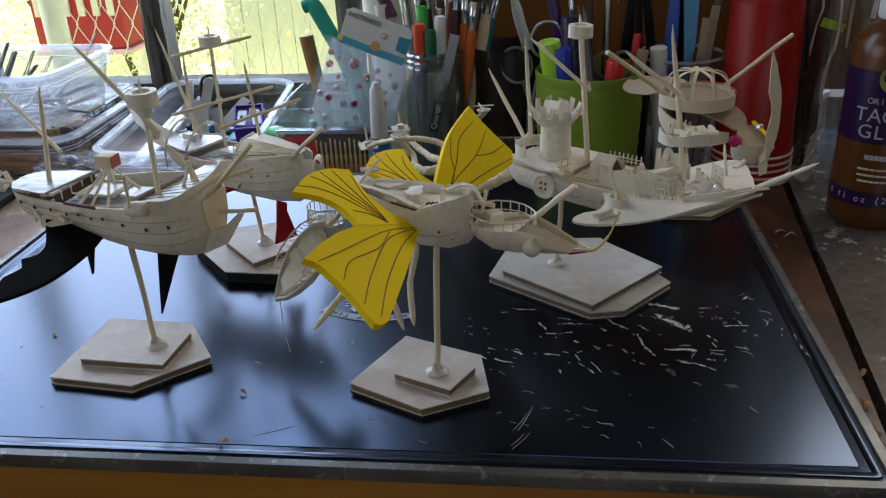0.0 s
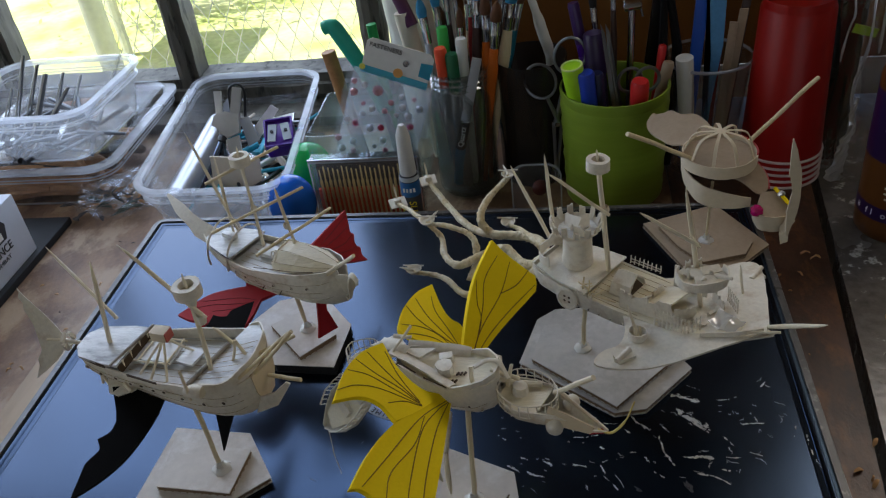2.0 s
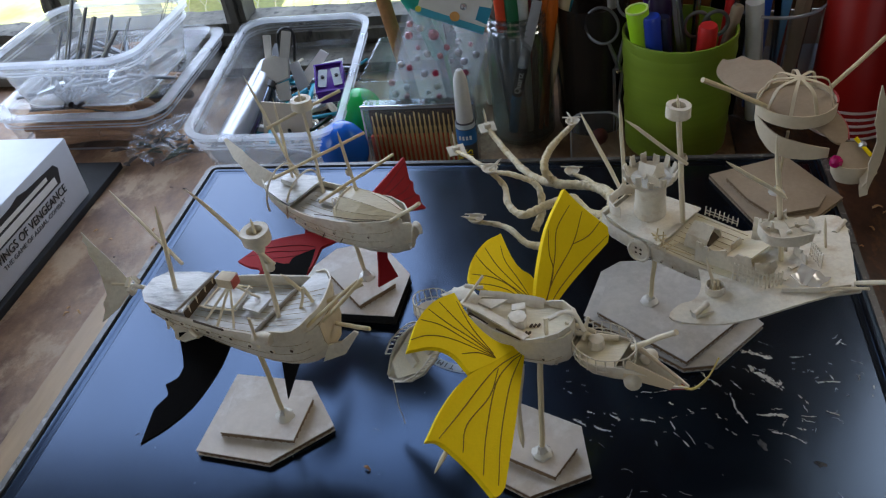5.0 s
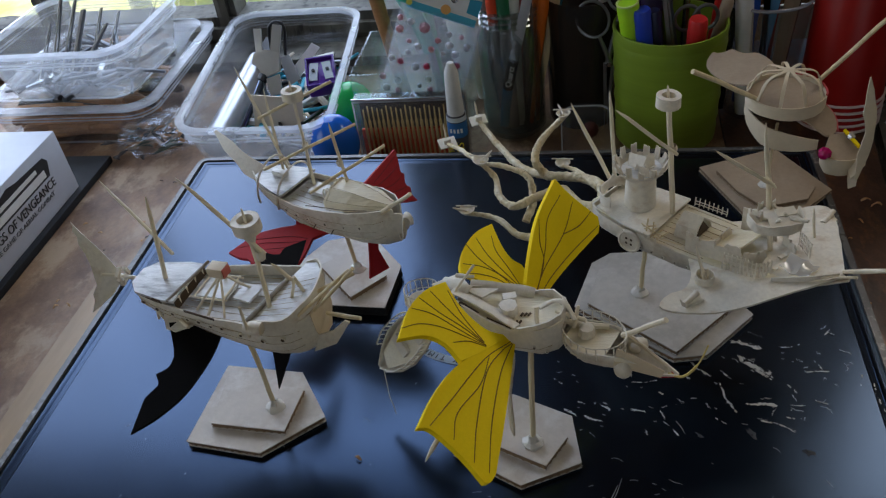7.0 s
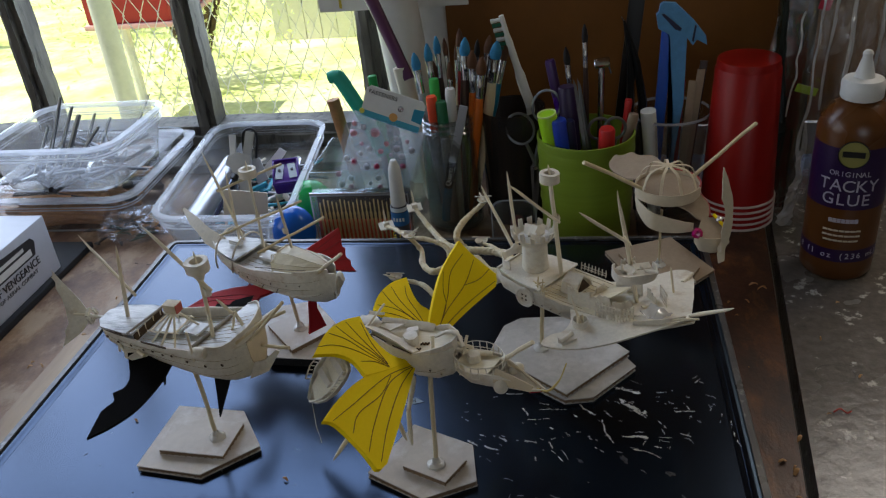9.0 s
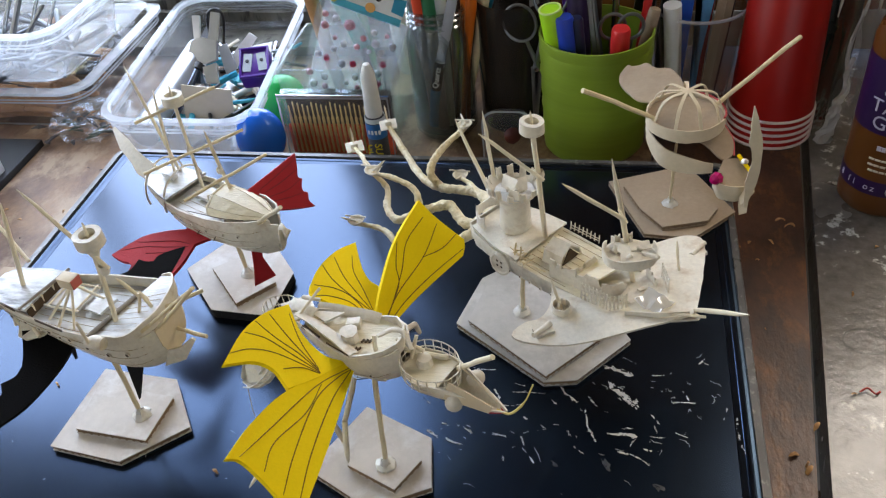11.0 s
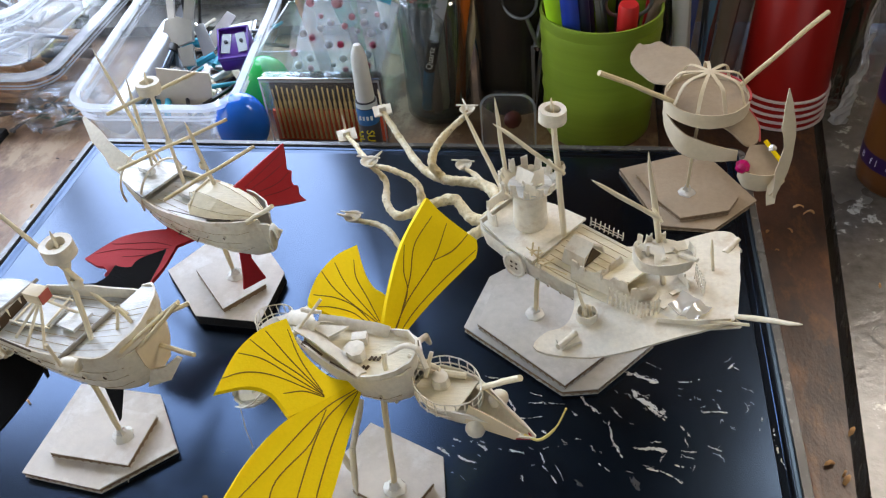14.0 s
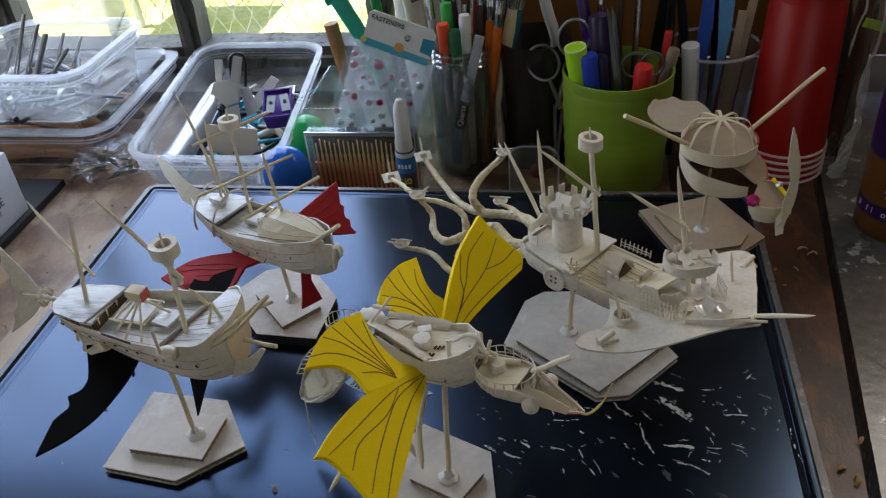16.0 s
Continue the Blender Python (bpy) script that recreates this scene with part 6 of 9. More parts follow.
for k, (x, y, z0, z1, w0, w1) in enumerate(((0.2375, 0.628, T + 0.003, 0.030, 0.014, 0.004), (0.2415, 0.630, 0.020, 0.150, 0.0030, 0.0022), (0.2300, 0.634, 0.055, 0.135, 0.0012, 0.0024), (0.2530, 0.632, 0.060, 0.260, 0.0024, 0.0040), (0.2660, 0.630, 0.080, 0.270, 0.0050, 0.0018), (0.2850, 0.628, 0.050, 0.260, 0.0016, 0.0060), (0.2990, 0.632, 0.010, 0.250, 0.0040, 0.0020))):
    rows = []
    for j in range(25):
        f = j / 24
        w, q = (w0 + (w1 - w0) * f) * (0.6 + 0.8 * abs(noise.noise(V(j * 0.45, k, 0)))), V(x + 0.004 * noise.noise(V(j * 0.16, k, 7)) + 0.006 * f, y + 0.003 * noise.noise(V(j * 0.3, k, 3)), z0 + (z1 - z0) * f)
        rows.append([q + V(w * (i / 4 - 0.5), 0.0025 * noise.noise(V(i * 1.3, j * 0.6, k)), 0) for i in range(5)])
    part("crease", shell(loft(rows, close_ends=False), 0.0002), GLINTM, bagt, "film crease whitened as a painted glint", smooth=False)
part("strip", box((0.243, 0.636, 0.075), (0.016, 0.001, 0.006), rot=Matrix.Rotation(0.3, 3, "Y")), plain("lime_strip", "9ab82a"), bagt)
part("red_label", box((0.252, 0.634, 0.155), (0.008, 0.001, 0.04), rot=Matrix.Rotation(0.25, 3, "Y")), plain("pink_strip", "b8243c"), bagt)

# bottle of craft glue
GB = (0.2635, 0.576, T - 0.0025)
AMBER = mat("amber_bottle", "5f3816", 0.3, grain=0.1, scale=50, big=10, bump=0.06, col2="4a2a0f")
bt = thing("glue_bottle", GB, "amber plastic bottle of craft glue with a white nozzle", "glue bottle")
part("body", lathe(GB, [(0, 0), (0.0225, 0), (0.0248, 0.003), (0.0252, 0.010), (0.0252, 0.112), (0.0235, 0.120), (0.0180, 0.1275), (0.0105, 0.1325), (0.0105, 0.136), (0, 0.136)], 48), AMBER, bt)
VIOLET = plain("violet_label", "2a1440", 0.35)
part("label", lathe(V(*GB) + V(0, 0, 0.0590), [(0.0254, 0), (0.0254, 0.0455)], 48), VIOLET, bt, "violet printed label")
part("label_band", lathe(V(*GB) + V(0, 0, 0.0165), [(0.0254, 0), (0.0254, 0.0100)], 48), VIOLET, bt, "violet band at the foot")
part("collar", lathe(V(*GB) + V(0, 0, 0.133), [(0.0, 0), (0.0128, 0), (0.0138, 0.0015), (0.0138, 0.011), (0.0125, 0.0135), (0.0075, 0.0145), (0, 0.0145)], 32), WHITEC, bt, "white ribbed collar")
part("nozzle", lathe(V(*GB) + V(0, 0, 0.147), [(0.0068, 0), (0.0058, 0.004), (0.0030, 0.014), (0.0034, 0.0165), (0.0022, 0.0185), (0, 0.0190)], 24), WHITEC, bt, "white nozzle")
fa = math.atan2(0.08 - 0.576, 0.08 - 0.2635) + 0.1
fd, fr = V(math.cos(fa), math.sin(fa), 0), V(-math.sin(fa), math.cos(fa), 0)


def around(name, text, size, z, material, r=0.0256):
    """Letters set one by one round the bottle."""
    w = size * 0.66
    n = len(text)
    for k, ch in enumerate(text):
        if ch == " ":
            continue
        a = fa + (k - (n - 1) / 2) * w / r
        words("letter", ch, size, V(GB[0], GB[1], GB[2] + z) + V(math.cos(a), math.sin(a), 0) * r, (-math.sin(a), math.cos(a), 0), (0, 0, 1), material, bt, depth=0.0001)


LILAC = plain("pale_lilac_ink", "b9b4c2")
around("letters", "ORIGINAL", 0.0052, 0.0860, LILAC)
around("letters", "TACKY", 0.0125, 0.0768, LILAC)
around("letters", "GLUE", 0.0125, 0.0662, LILAC)
around("letters", "8 fl oz (236 mL)", 0.0062, 0.0215, LILAC)
lg = V(*GB) + V(0, 0, 0.1010) + fd * 0.0252
part("logo_disc", lathe(lg, [(0.0096, 0), (0.0096, 0.0006), (0, 0.0010)], 28, axis=fd), plain("lime_gold_disc", "8f8a4c"), bt, "round pale gold emblem")
part("logo_bar", box(lg + fd * 0.0014 + V(0, 0, 0.0004), (0.014, 0.0006, 0.0040), rot=Matrix.Rotation(fa + math.pi / 2, 3, "Z")), BLACKP, bt)
part("logo_ring", ring(lg + fd * 0.0004, 0.0100, 0.0008, 0.0006, 28, axis=fd), BLACKP, bt)
for k, (z, w_) in enumerate(((0.050, 0.020), (0.0420, 0.026), (0.0380, 0.026), (0.0340, 0.024))):
    for j in range(7):
        a = fa + (j - 3) * w_ / 7 / 0.0254
        part("print_bar", box(V(GB[0], GB[1], GB[2] + z) + V(math.cos(a), math.sin(a), 0) * 0.02535, (0.0005, w_ / 8, 0.003 if k == 0 else 0.0012), rot=Matrix.Rotation(a, 3, "Z")), GREYC if k else LILAC, bt)

# ---- paper ships on the board ----
SLIM["spars"] = 0.84
GREYW = mat("weathered_grey_stick", "8f877a", 0.6, grain=0.25, scale=300, bump=0.4, col2="6e665a")
FLUTE = mat("flute_paper", "8a7359", 0.8, grain=0.15, scale=300, bump=0.3)
# near-black for the core and underside of a dark-edged plate
DARKC = mat("black_card_edge", "101010", 0.7, grain=0.2)


def corrugated(name, pts, z0, thick, parent, top=None, dark=False, label=""):
    """A piece of corrugated board: two liners and the wavy core that shows at the cut edge."""
    top = top or CARDB
    lin = 0.00055
    cx, cy = sum(p[0] for p in pts) / len(pts), sum(p[1] for p in pts) / len(pts)

    def lay(z, f=1.0):
        return [V(cx + (x - cx) * f, cy + (y - cy) * f, z) for x, y in pts]
    main = part(name, plate(lay(z0 + thick - lin / 2), lin), top, parent, label)
    part("liner", plate(lay(z0 + lin / 2 + 0.0001), lin), DARKC if dark else top, main)
    part("core", plate(lay(z0 + thick / 2, 0.975), thick - 2 * lin), DARKC if dark else FLUTE, main)
    bm = bmesh.new()
    ring_ = lay(0, 0.993)
    for a, b in zip(ring_, ring_[1:] + ring_[:1]):
        n = max(4, int((b - a).length / 0.0009))
        strip([a.lerp(b, k / n) + V(0, 0, z0 + thick / 2 + (thick / 2 - lin * 1.3) * math.sin(k * 1.5) - 0.0002) for k in range(n + 1)], 0.0004, 0.0002, bm=bm)
    part("fluting", bm, DARKC if dark else FLUTE, main)
    return main


def glue_blob(c, r, h, parent, name="glue_blob"):
    rnd2 = random.Random(int(c[0] * 1e5))
    bm = lathe(c, [(r, 0), (r * 0.88, h * 0.16), (r * 0.5, h * 0.3), (r * 0.34, h * 0.62), (r * 0.2, h * 0.8), (0, h * 0.8)], 14)
    for v in bm.verts:
        v.co += V(rnd2.uniform(-1, 1), rnd2.uniform(-1, 1), 0) * r * 0.14
    part(name, bm, GLUEM, parent, "dried clear glue")


def stand(name, big, small, foot, head, label, t1=0.0045, t2=0.0040, mat_top=None, dark=False, r=0.0014):
    t = thing(name, (foot[0], foot[1], 0.0), label, "stand", "model stands")
    corrugated("base_plate", big, 0.0002, t1, t, mat_top, dark)
    corrugated("upper_plate", small, t1 + 0.0004, t2, t, mat_top)
    z = t1 + t2 + 0.0004
    part("post", stick((foot[0], foot[1], z - 0.0004), head, r), BAMBOO, t, "bamboo skewer post")
    glue_blob((foot[0], foot[1], z), 0.0047, 0.0062, t)
    return t


def foam_sheet(name, parent, root, tip_a, tip_b, thick, material, label, edges, veins=()):
    """A cut foam sheet in the plane of a root and two tips; its edges are curves between corners."""
    root, tip_a, tip_b = Vector(root), Vector(tip_a), Vector(tip_b)
    nrm = (tip_a - root).cross(tip_b - root).normalized()

    def at(p, lift=0.0):
        a, b = p
        return root + (tip_a - root) * a + (tip_b - root) * b + nrm * lift

    rim = []
    for e in edges:
        pts = [at(p) for p in e]
        rim += (smooth_path(pts, 5) if len(pts) > 2 else pts)[:-1]
    bm = plate(rim, thick, nrm=nrm)
    sheet_ = part(name, bm, material, parent, label)
    for v in veins:
        line = smooth_path([at(p) for p in v], 6)
        n = len(line)
        for sgn in (1, -1):
            part("vein", tube(bmesh.new(), [p + nrm * sgn * thick * 0.5 for p in line], [0.00026 * (0.45 + 0.55 * math.sin(math.pi * (0.15 + 0.75 * k / n))) for k in range(n)], 5), CREASE if material is REDF else VEIN, sheet_)
    return sheet_


def nest(parent, c, r, h, spike=0.005, name="crows_nest"):
    """A ring of card with a floor, on a mast."""
    nb_ = part(name, ring(c, r, h, r * 0.42, 22), PAPER, parent, "thick paper ring lookout")
    part("floor", lathe(V(*c) + V(0, 0, h * 0.25), [(0, 0), (r * 0.6, 0), (r * 0.6, 0.0005), (0, 0.0005)], 16), BAMBOO, nb_)
    if spike:
        part("spike", pick(V(*c) + V(0, 0, h * 0.2), V(*c) + V(-0.0006, 0.001, h + spike), 0.0007), TOOTH, nb_)
    return nb_


def fence_part(name, a, b, h, n, parent, bars=3, r=0.00028):
    bm = bmesh.new()
    a, b = Vector(a), Vector(b)
    for k in range(n):
        p = a.lerp(b, k / (n - 1))
        stick(p, p + V(0, 0, h), r, n=4, bm=bm)
    for j in range(bars):
        z = V(0, 0, h * (0.25 + 0.3 * j))
        stick(a + z, b + z, r, n=4, bm=bm)
    return part(name, bm, PAPER, parent, "tiny paper lattice railing")


def port(c, nrm, parent, r=0.0011):
    c = Vector(c) + Vector(nrm) * 0.0006
    p = part("gun_port", ring(Vector(c), r, 0.0006, r * 0.35, 10, axis=nrm), PAPER, parent)
    # dark disc laid on for the shade inside the port
    part("bore", lathe(Vector(c) + Vector(nrm) * 0.0005, [(r * 0.72, 0), (0, 0.0003)], 8, axis=nrm), SHADE_LINE, p)


def hull_side(sh, stations, s, u):
    """A place on the near side of the hull skin, u up from the keel."""
    for a, b in zip(stations, stations[1:]):
        if a[0] <= s <= b[0]:
            f = (s - a[0]) / (b[0] - a[0])
            w, zr, zk, full = (a[i] + (b[i] - a[i]) * f for i in (1, 2, 3, 4))
            return sh(s, -w * (1 - (1 - u) ** full) - 0.0002, zk + (zr - zk) * u ** 1.54)


def seams(sh, stations, parent, levels, r=0.00012):
    """Fine plank seams along the near and far sides."""
    s0, s1 = stations[0][0], stations[-1][0]
    for u in levels:
        bm = bmesh.new()
        for flip in (1, -1):
            pts = []
            for k in range(1, 24):
                p = hull_side(sh, stations, s0 + (s1 - s0) * k / 24, u)
                if flip < 0:
                    n = (p - sh.o).dot(sh.n)
                    p = p - sh.n * 2 * n
                pts.append(p)
            tube(bm, pts, r, 4, caps=False)
        part("seam", bm, SEAM, parent)


# -- ship with black wings --
A = Ship((-0.1714, 0.3270), (-0.0790, 0.3118))
stand("model_stand", [(-0.155, 0.344), (-0.1145, 0.3405), (-0.0955, 0.3135), (-0.121, 0.2915), (-0.1585, 0.296)], [(-0.150, 0.3325), (-0.1085, 0.327), (-0.111, 0.3015), (-0.1485, 0.304)],
      (-0.1195, 0.3155), (-0.1225, 0.3175, 0.0590), "two stacked cardboard plates with a bamboo post for the black-winged ship", t1=0.0036, t2=0.0036)
sa = thing("paper_ship", (-0.1225, 0.3175, 0.058), "cream paper airship with black bat wings on a bamboo post", "model ship", "paper airships")
SA = [(0.0, 0.0028, 0.0765, 0.0680, 2.0), (0.006, 0.0078, 0.0763, 0.0640, 2.2), (0.016, 0.0110, 0.0760, 0.0615, 2.4), (0.032, 0.0138, 0.0760, 0.0595, 2.5), (0.050, 0.0162, 0.0765, 0.0562, 2.8), (0.060, 0.0172, 0.0770, 0.0544, 3.0),
      (0.068, 0.0178, 0.0776, 0.0534, 3.1), (0.076, 0.0176, 0.0782, 0.0530, 3.1), (0.0815, 0.0166, 0.0786, 0.0534, 3.0), (0.0858, 0.0148, 0.0788, 0.0546, 2.8), (0.0888, 0.0118, 0.0790, 0.0566, 2.5), (0.0910, 0.0086, 0.0790, 0.0600, 2.2)]
hb = part("hull", shell(hull(A, SA), 0.0007), PAPER, sa, "cream card hull with curved planks")
seams(A, SA, hb, (0.55, 0.72, 0.86))
part("stern_wall", plate([A(0.0909, n, z) for n, z in ((-0.0088, 0.0790), (-0.0080, 0.070), (-0.0045, 0.0612), (0.0045, 0.0612), (0.0080, 0.070), (0.0088, 0.0790))], 0.0008), BEIGE, sa, "beige card transom, browner than the hull")
part("fore_deck", deck(A, [(0.002, 0.0045, 0.0796), (0.007, 0.0098, 0.0796), (0.014, 0.0112, 0.0796), (0.022, 0.0126, 0.0796), (0.0285, 0.0128, 0.0796)], 0.0012), SILVER, sa, "pearly raised fore deck")
for s in (0.0295,):
    part("deck_beam", stick(A(s - 0.004, -0.0128, 0.0795), A(s + 0.001, 0.0140, 0.0800), 0.0009), GREYW, sa)
for n in (-0.009, -0.003, 0.004, 0.010):
    part("deck_post", stick(A(0.028, n, 0.0735), A(0.029, n, 0.0792), 0.0006), TOOTH, sa)
part("main_deck", deck(A, [(0.020, 0.0112, 0.0735), (0.036, 0.0138, 0.0735), (0.050, 0.0156, 0.0738), (0.066, 0.0168, 0.0748), (0.076, 0.0168, 0.0752)], 0.0006), SILVER, sa, "pearly planked main deck")
part("hatch_board", box(A(0.041, 0.002, 0.0765), (0.016, 0.013, 0.0010), rot=Matrix.Rotation(-0.16, 3, "Z")), SILVER, sa)
part("hatch_board", box(A(0.0565, 0.001, 0.0768), (0.009, 0.010, 0.0012), rot=Matrix.Rotation(-0.3, 3, "Z")), SILVER, sa)
for s, n, a in ((0.041, -0.006, 0), (0.041, 0.009, 0), (0.034, 0.002, 1), (0.048, 0.002, 1)):
    part("hatch_frame", stick(A(s - (0 if a else 0.009), n - (0.008 if a else 0), 0.0775), A(s + (0 if a else 0.009), n + (0.008 if a else 0), 0.0775), 0.0005), TOOTH, sa)
aft = [A(0.0690, -0.0190, 0.0806), A(0.0738, 0.0055, 0.0814), A(0.0786, 0.0172, 0.0832), A(0.0838, 0.0170, 0.0842), A(0.0886, 0.0105, 0.0846), A(0.0905, -0.0010, 0.0840), A(0.0882, -0.0092, 0.0828), A(0.0832, -0.0166, 0.0816)]
part("aft_deck", plate(aft, 0.0010, nrm=(0, 0, 1)), SILVER, sa, "pearly raised aft deck, cut with five sides")
edge = smooth_path(aft[2:] + [aft[0]], 4)
part("fascia", strip([p + (p - A(0.080, 0.0, p.z)).normalized() * 0.0006 - V(0, 0, 0.0046) for p in edge], [0.0056 + 0.0018 * math.sin(math.pi * min(1.0, k / (len(edge) - 1) * 1.15)) for k in range(len(edge))], 0.0007), PAPER, sa, "curved card fascia round the aft deck")
# shade in the gap below the fascia, laid on as a thin brown strip
part("fascia_gap", strip([p + (p - A(0.080, 0.0, p.z)).normalized() * 0.0003 - V(0, 0, 0.0056) for p in edge[9:17]], 0.0008, 0.0004), SEAM, sa)
part("deck_beam", stick(A(0.0682, -0.0205, 0.0818), A(0.0744, 0.0068, 0.0826), 0.0012), GREYW, sa, "weathered grey stick along the aft deck")
part("far_bulwark", strip([A(q, w, 0.0755) for q, w in ((0.034, 0.0140), (0.044, 0.0152), (0.054, 0.0164), (0.064, 0.0172), (0.074, 0.0176), (0.079, 0.0172))], [0.0024, 0.0034, 0.0040, 0.0046, 0.0054, 0.0062], 0.0007), PAPER, sa, "card bulwark on the far side")
for k in range(8):
    n_ = -0.0140 + 0.0040 * k
    part("plank_line", tube(bmesh.new(), [A(0.030, n_ * 0.84, 0.0739), A(0.048, n_ * 0.95, 0.0741), A(0.066, n_, 0.0752)], 0.00014, 4), SEAM, sa)
for k in range(7):
    f = (k + 1) / 8
    part("plank_line", tube(bmesh.new(), [aft[0].lerp(aft[1], f) + V(0, 0, 0.0007), aft[7].lerp(aft[4], f) + V(0, 0, 0.0007)], 0.00013, 4), SEAM, sa)
# shadow line beneath the lifted fore deck, drawn as a dark strip
part("deck_gap", strip(smooth_path([A(s, -w, 0.0772) for s, w in ((0.001, 0.0028), (0.006, 0.0078), (0.014, 0.0106), (0.022, 0.0124))], 4), 0.0019, 0.0004), SHADE_LINE, sa)
part("barrel", lathe(A(0.0715, -0.0208, 0.0796), [(0, -0.0042), (0.0026, -0.0040), (0.0030, 0), (0.0026, 0.0040), (0, 0.0042)], 14, axis=A.d), PAPER, sa)
# masts and spars
part("mast", pick((-0.1548, 0.3244, 0.0796), (-0.1577, 0.3372, 0.1146), 0.0012), TOOTH, sa, "leaning toothpick foremast")
part("spar", pick((-0.1493, 0.3280, 0.0908), (-0.1885, 0.3535, 0.1120), 0.0010), TOOTH, sa)
part("mast", stick((-0.1000, 0.3050, 0.0790), (-0.1044, 0.3163, 0.1130), 0.0012), TOOTH, sa, "bamboo main mast")
nest(sa, (-0.1046, 0.3162, 0.1125), 0.0056, 0.0055, 0.0050)
part("nest_socket", lathe((-0.1040, 0.3155, 0.1065), [(0.0014, 0), (0.0030, 0.006)], 12), PAPER, sa)
part("spar", pick((-0.0990, 0.3130, 0.1030), (-0.1300, 0.3209, 0.1350), 0.0011), TOOTH, sa)
part("mast_tie", lathe((-0.1008, 0.3128, 0.1030), [(0.0016, -0.002), (0.0020, 0), (0.0016, 0.002)], 8), PAPER, sa)
tw = part("tower_box", box((-0.1247, 0.3180, 0.0905), (0.0075, 0.0055, 0.0050), rot=Matrix.Rotation(-0.2, 3, "Z"), bev=0.0003), BEIGE, sa, "small tan paper box on a tripod")
part("red_side", box((-0.1209, 0.3172, 0.0905), (0.0006, 0.0050, 0.0044), rot=Matrix.Rotation(-0.2, 3, "Z")), mat("faded_red_print", "b0584a", 0.6), tw)
for s, n in ((0.037, -0.0105), (0.044, -0.0135), (0.052, -0.0130), (0.040, 0.010), (0.058, 0.006)):
    part("tripod_leg", stick(A(s, n, 0.0742), (-0.1240, 0.3175, 0.0885), 0.0007), TOOTH, sa)
for a in (-0.6, 0.0, 0.7):
    part("aft_tripod_leg", stick(A(0.082 + 0.0035 * math.cos(a * 3), a * 0.006, 0.0822), A(0.0835, -0.002, 0.0925), 0.0008), TOOTH, sa)
part("aft_pole", pick(A(0.0835, -0.002, 0.0900), (-0.0975, 0.3123, 0.0988), 0.0009), TOOTH, sa)
part("bowsprit", stick((-0.0815, 0.3050, 0.0800), (-0.0623, 0.3081, 0.1000), 0.0010), BAMBOO, sa)
part("bowsprit", stick((-0.0840, 0.3120, 0.0830), (-0.0676, 0.3218, 0.0857), 0.0010), BAMBOO, sa)
part("bowsprit", stick((-0.0870, 0.3010, 0.0810), (-0.0668, 0.3150, 0.0935), 0.0009), BAMBOO, sa)
part("stern_rod", stick((-0.0803, 0.3136, 0.0708), (-0.0636, 0.3072, 0.0741), 0.0011), BAMBOO, sa)
part("ram", plate([(-0.0862, 0.3055, 0.0566), (-0.0761, 0.3062, 0.0611), (-0.0681, 0.3066, 0.0726), (-0.0699, 0.3066, 0.0735), (-0.0761, 0.3062, 0.0681), (-0.0823, 0.3058, 0.0664)], 0.0010), PAPER, sa, "curved card rudder")
part("sponson", plate([(-0.1549, 0.3140, 0.0692), (-0.1372, 0.3090, 0.0690), (-0.1385, 0.3060, 0.0690), (-0.1451, 0.3027, 0.0690), (-0.1500, 0.3045, 0.0690)], 0.0008), PAPER, sa, "small card gun platform")
part("sponson_gun", stick((-0.1440, 0.3085, 0.0702), (-0.1385, 0.3040, 0.0706), 0.0013, 0.0010), BEIGE, sa)
part("gun", stick((-0.1045, 0.2912, 0.0943), (-0.1067, 0.2940, 0.0759), 0.0007, 0.0009), TOOTH, sa)
for s, u in ((0.010, 0.80), (0.018, 0.78), (0.027, 0.80), (0.035, 0.78), (0.041, 0.80), (0.047, 0.77), (0.053, 0.79), (0.062, 0.74), (0.072, 0.70), (0.081, 0.72)):
    port(hull_side(A, SA, s, u + 0.09), -A.n, sa, 0.0012)
# shade in the gaps at the rim and under the deck, as dark pieces
part("scorch_gap", strip(smooth_path([A(s, -w, 0.0762) for s, w in ((0.034, 0.0142), (0.042, 0.0154), (0.050, 0.0166))], 4), 0.0011, 0.0004), SHADE_LINE, sa)
part("under_deck_gap", box(A(0.0285, 0, 0.0765), (0.0008, 0.024, 0.0042), rot=Matrix.Rotation(-0.16, 3, "Z")), SHADE_LINE, sa)
part("side_gun", stick(hull_side(A, SA, 0.016, 0.75), hull_side(A, SA, 0.022, 0.45) - A.n * 0.004, 0.0009), TOOTH, sa)
part("side_gun", stick(hull_side(A, SA, 0.016, 0.75), hull_side(A, SA, 0.016, 0.50) - A.n * 0.003, 0.0008), TOOTH, sa)
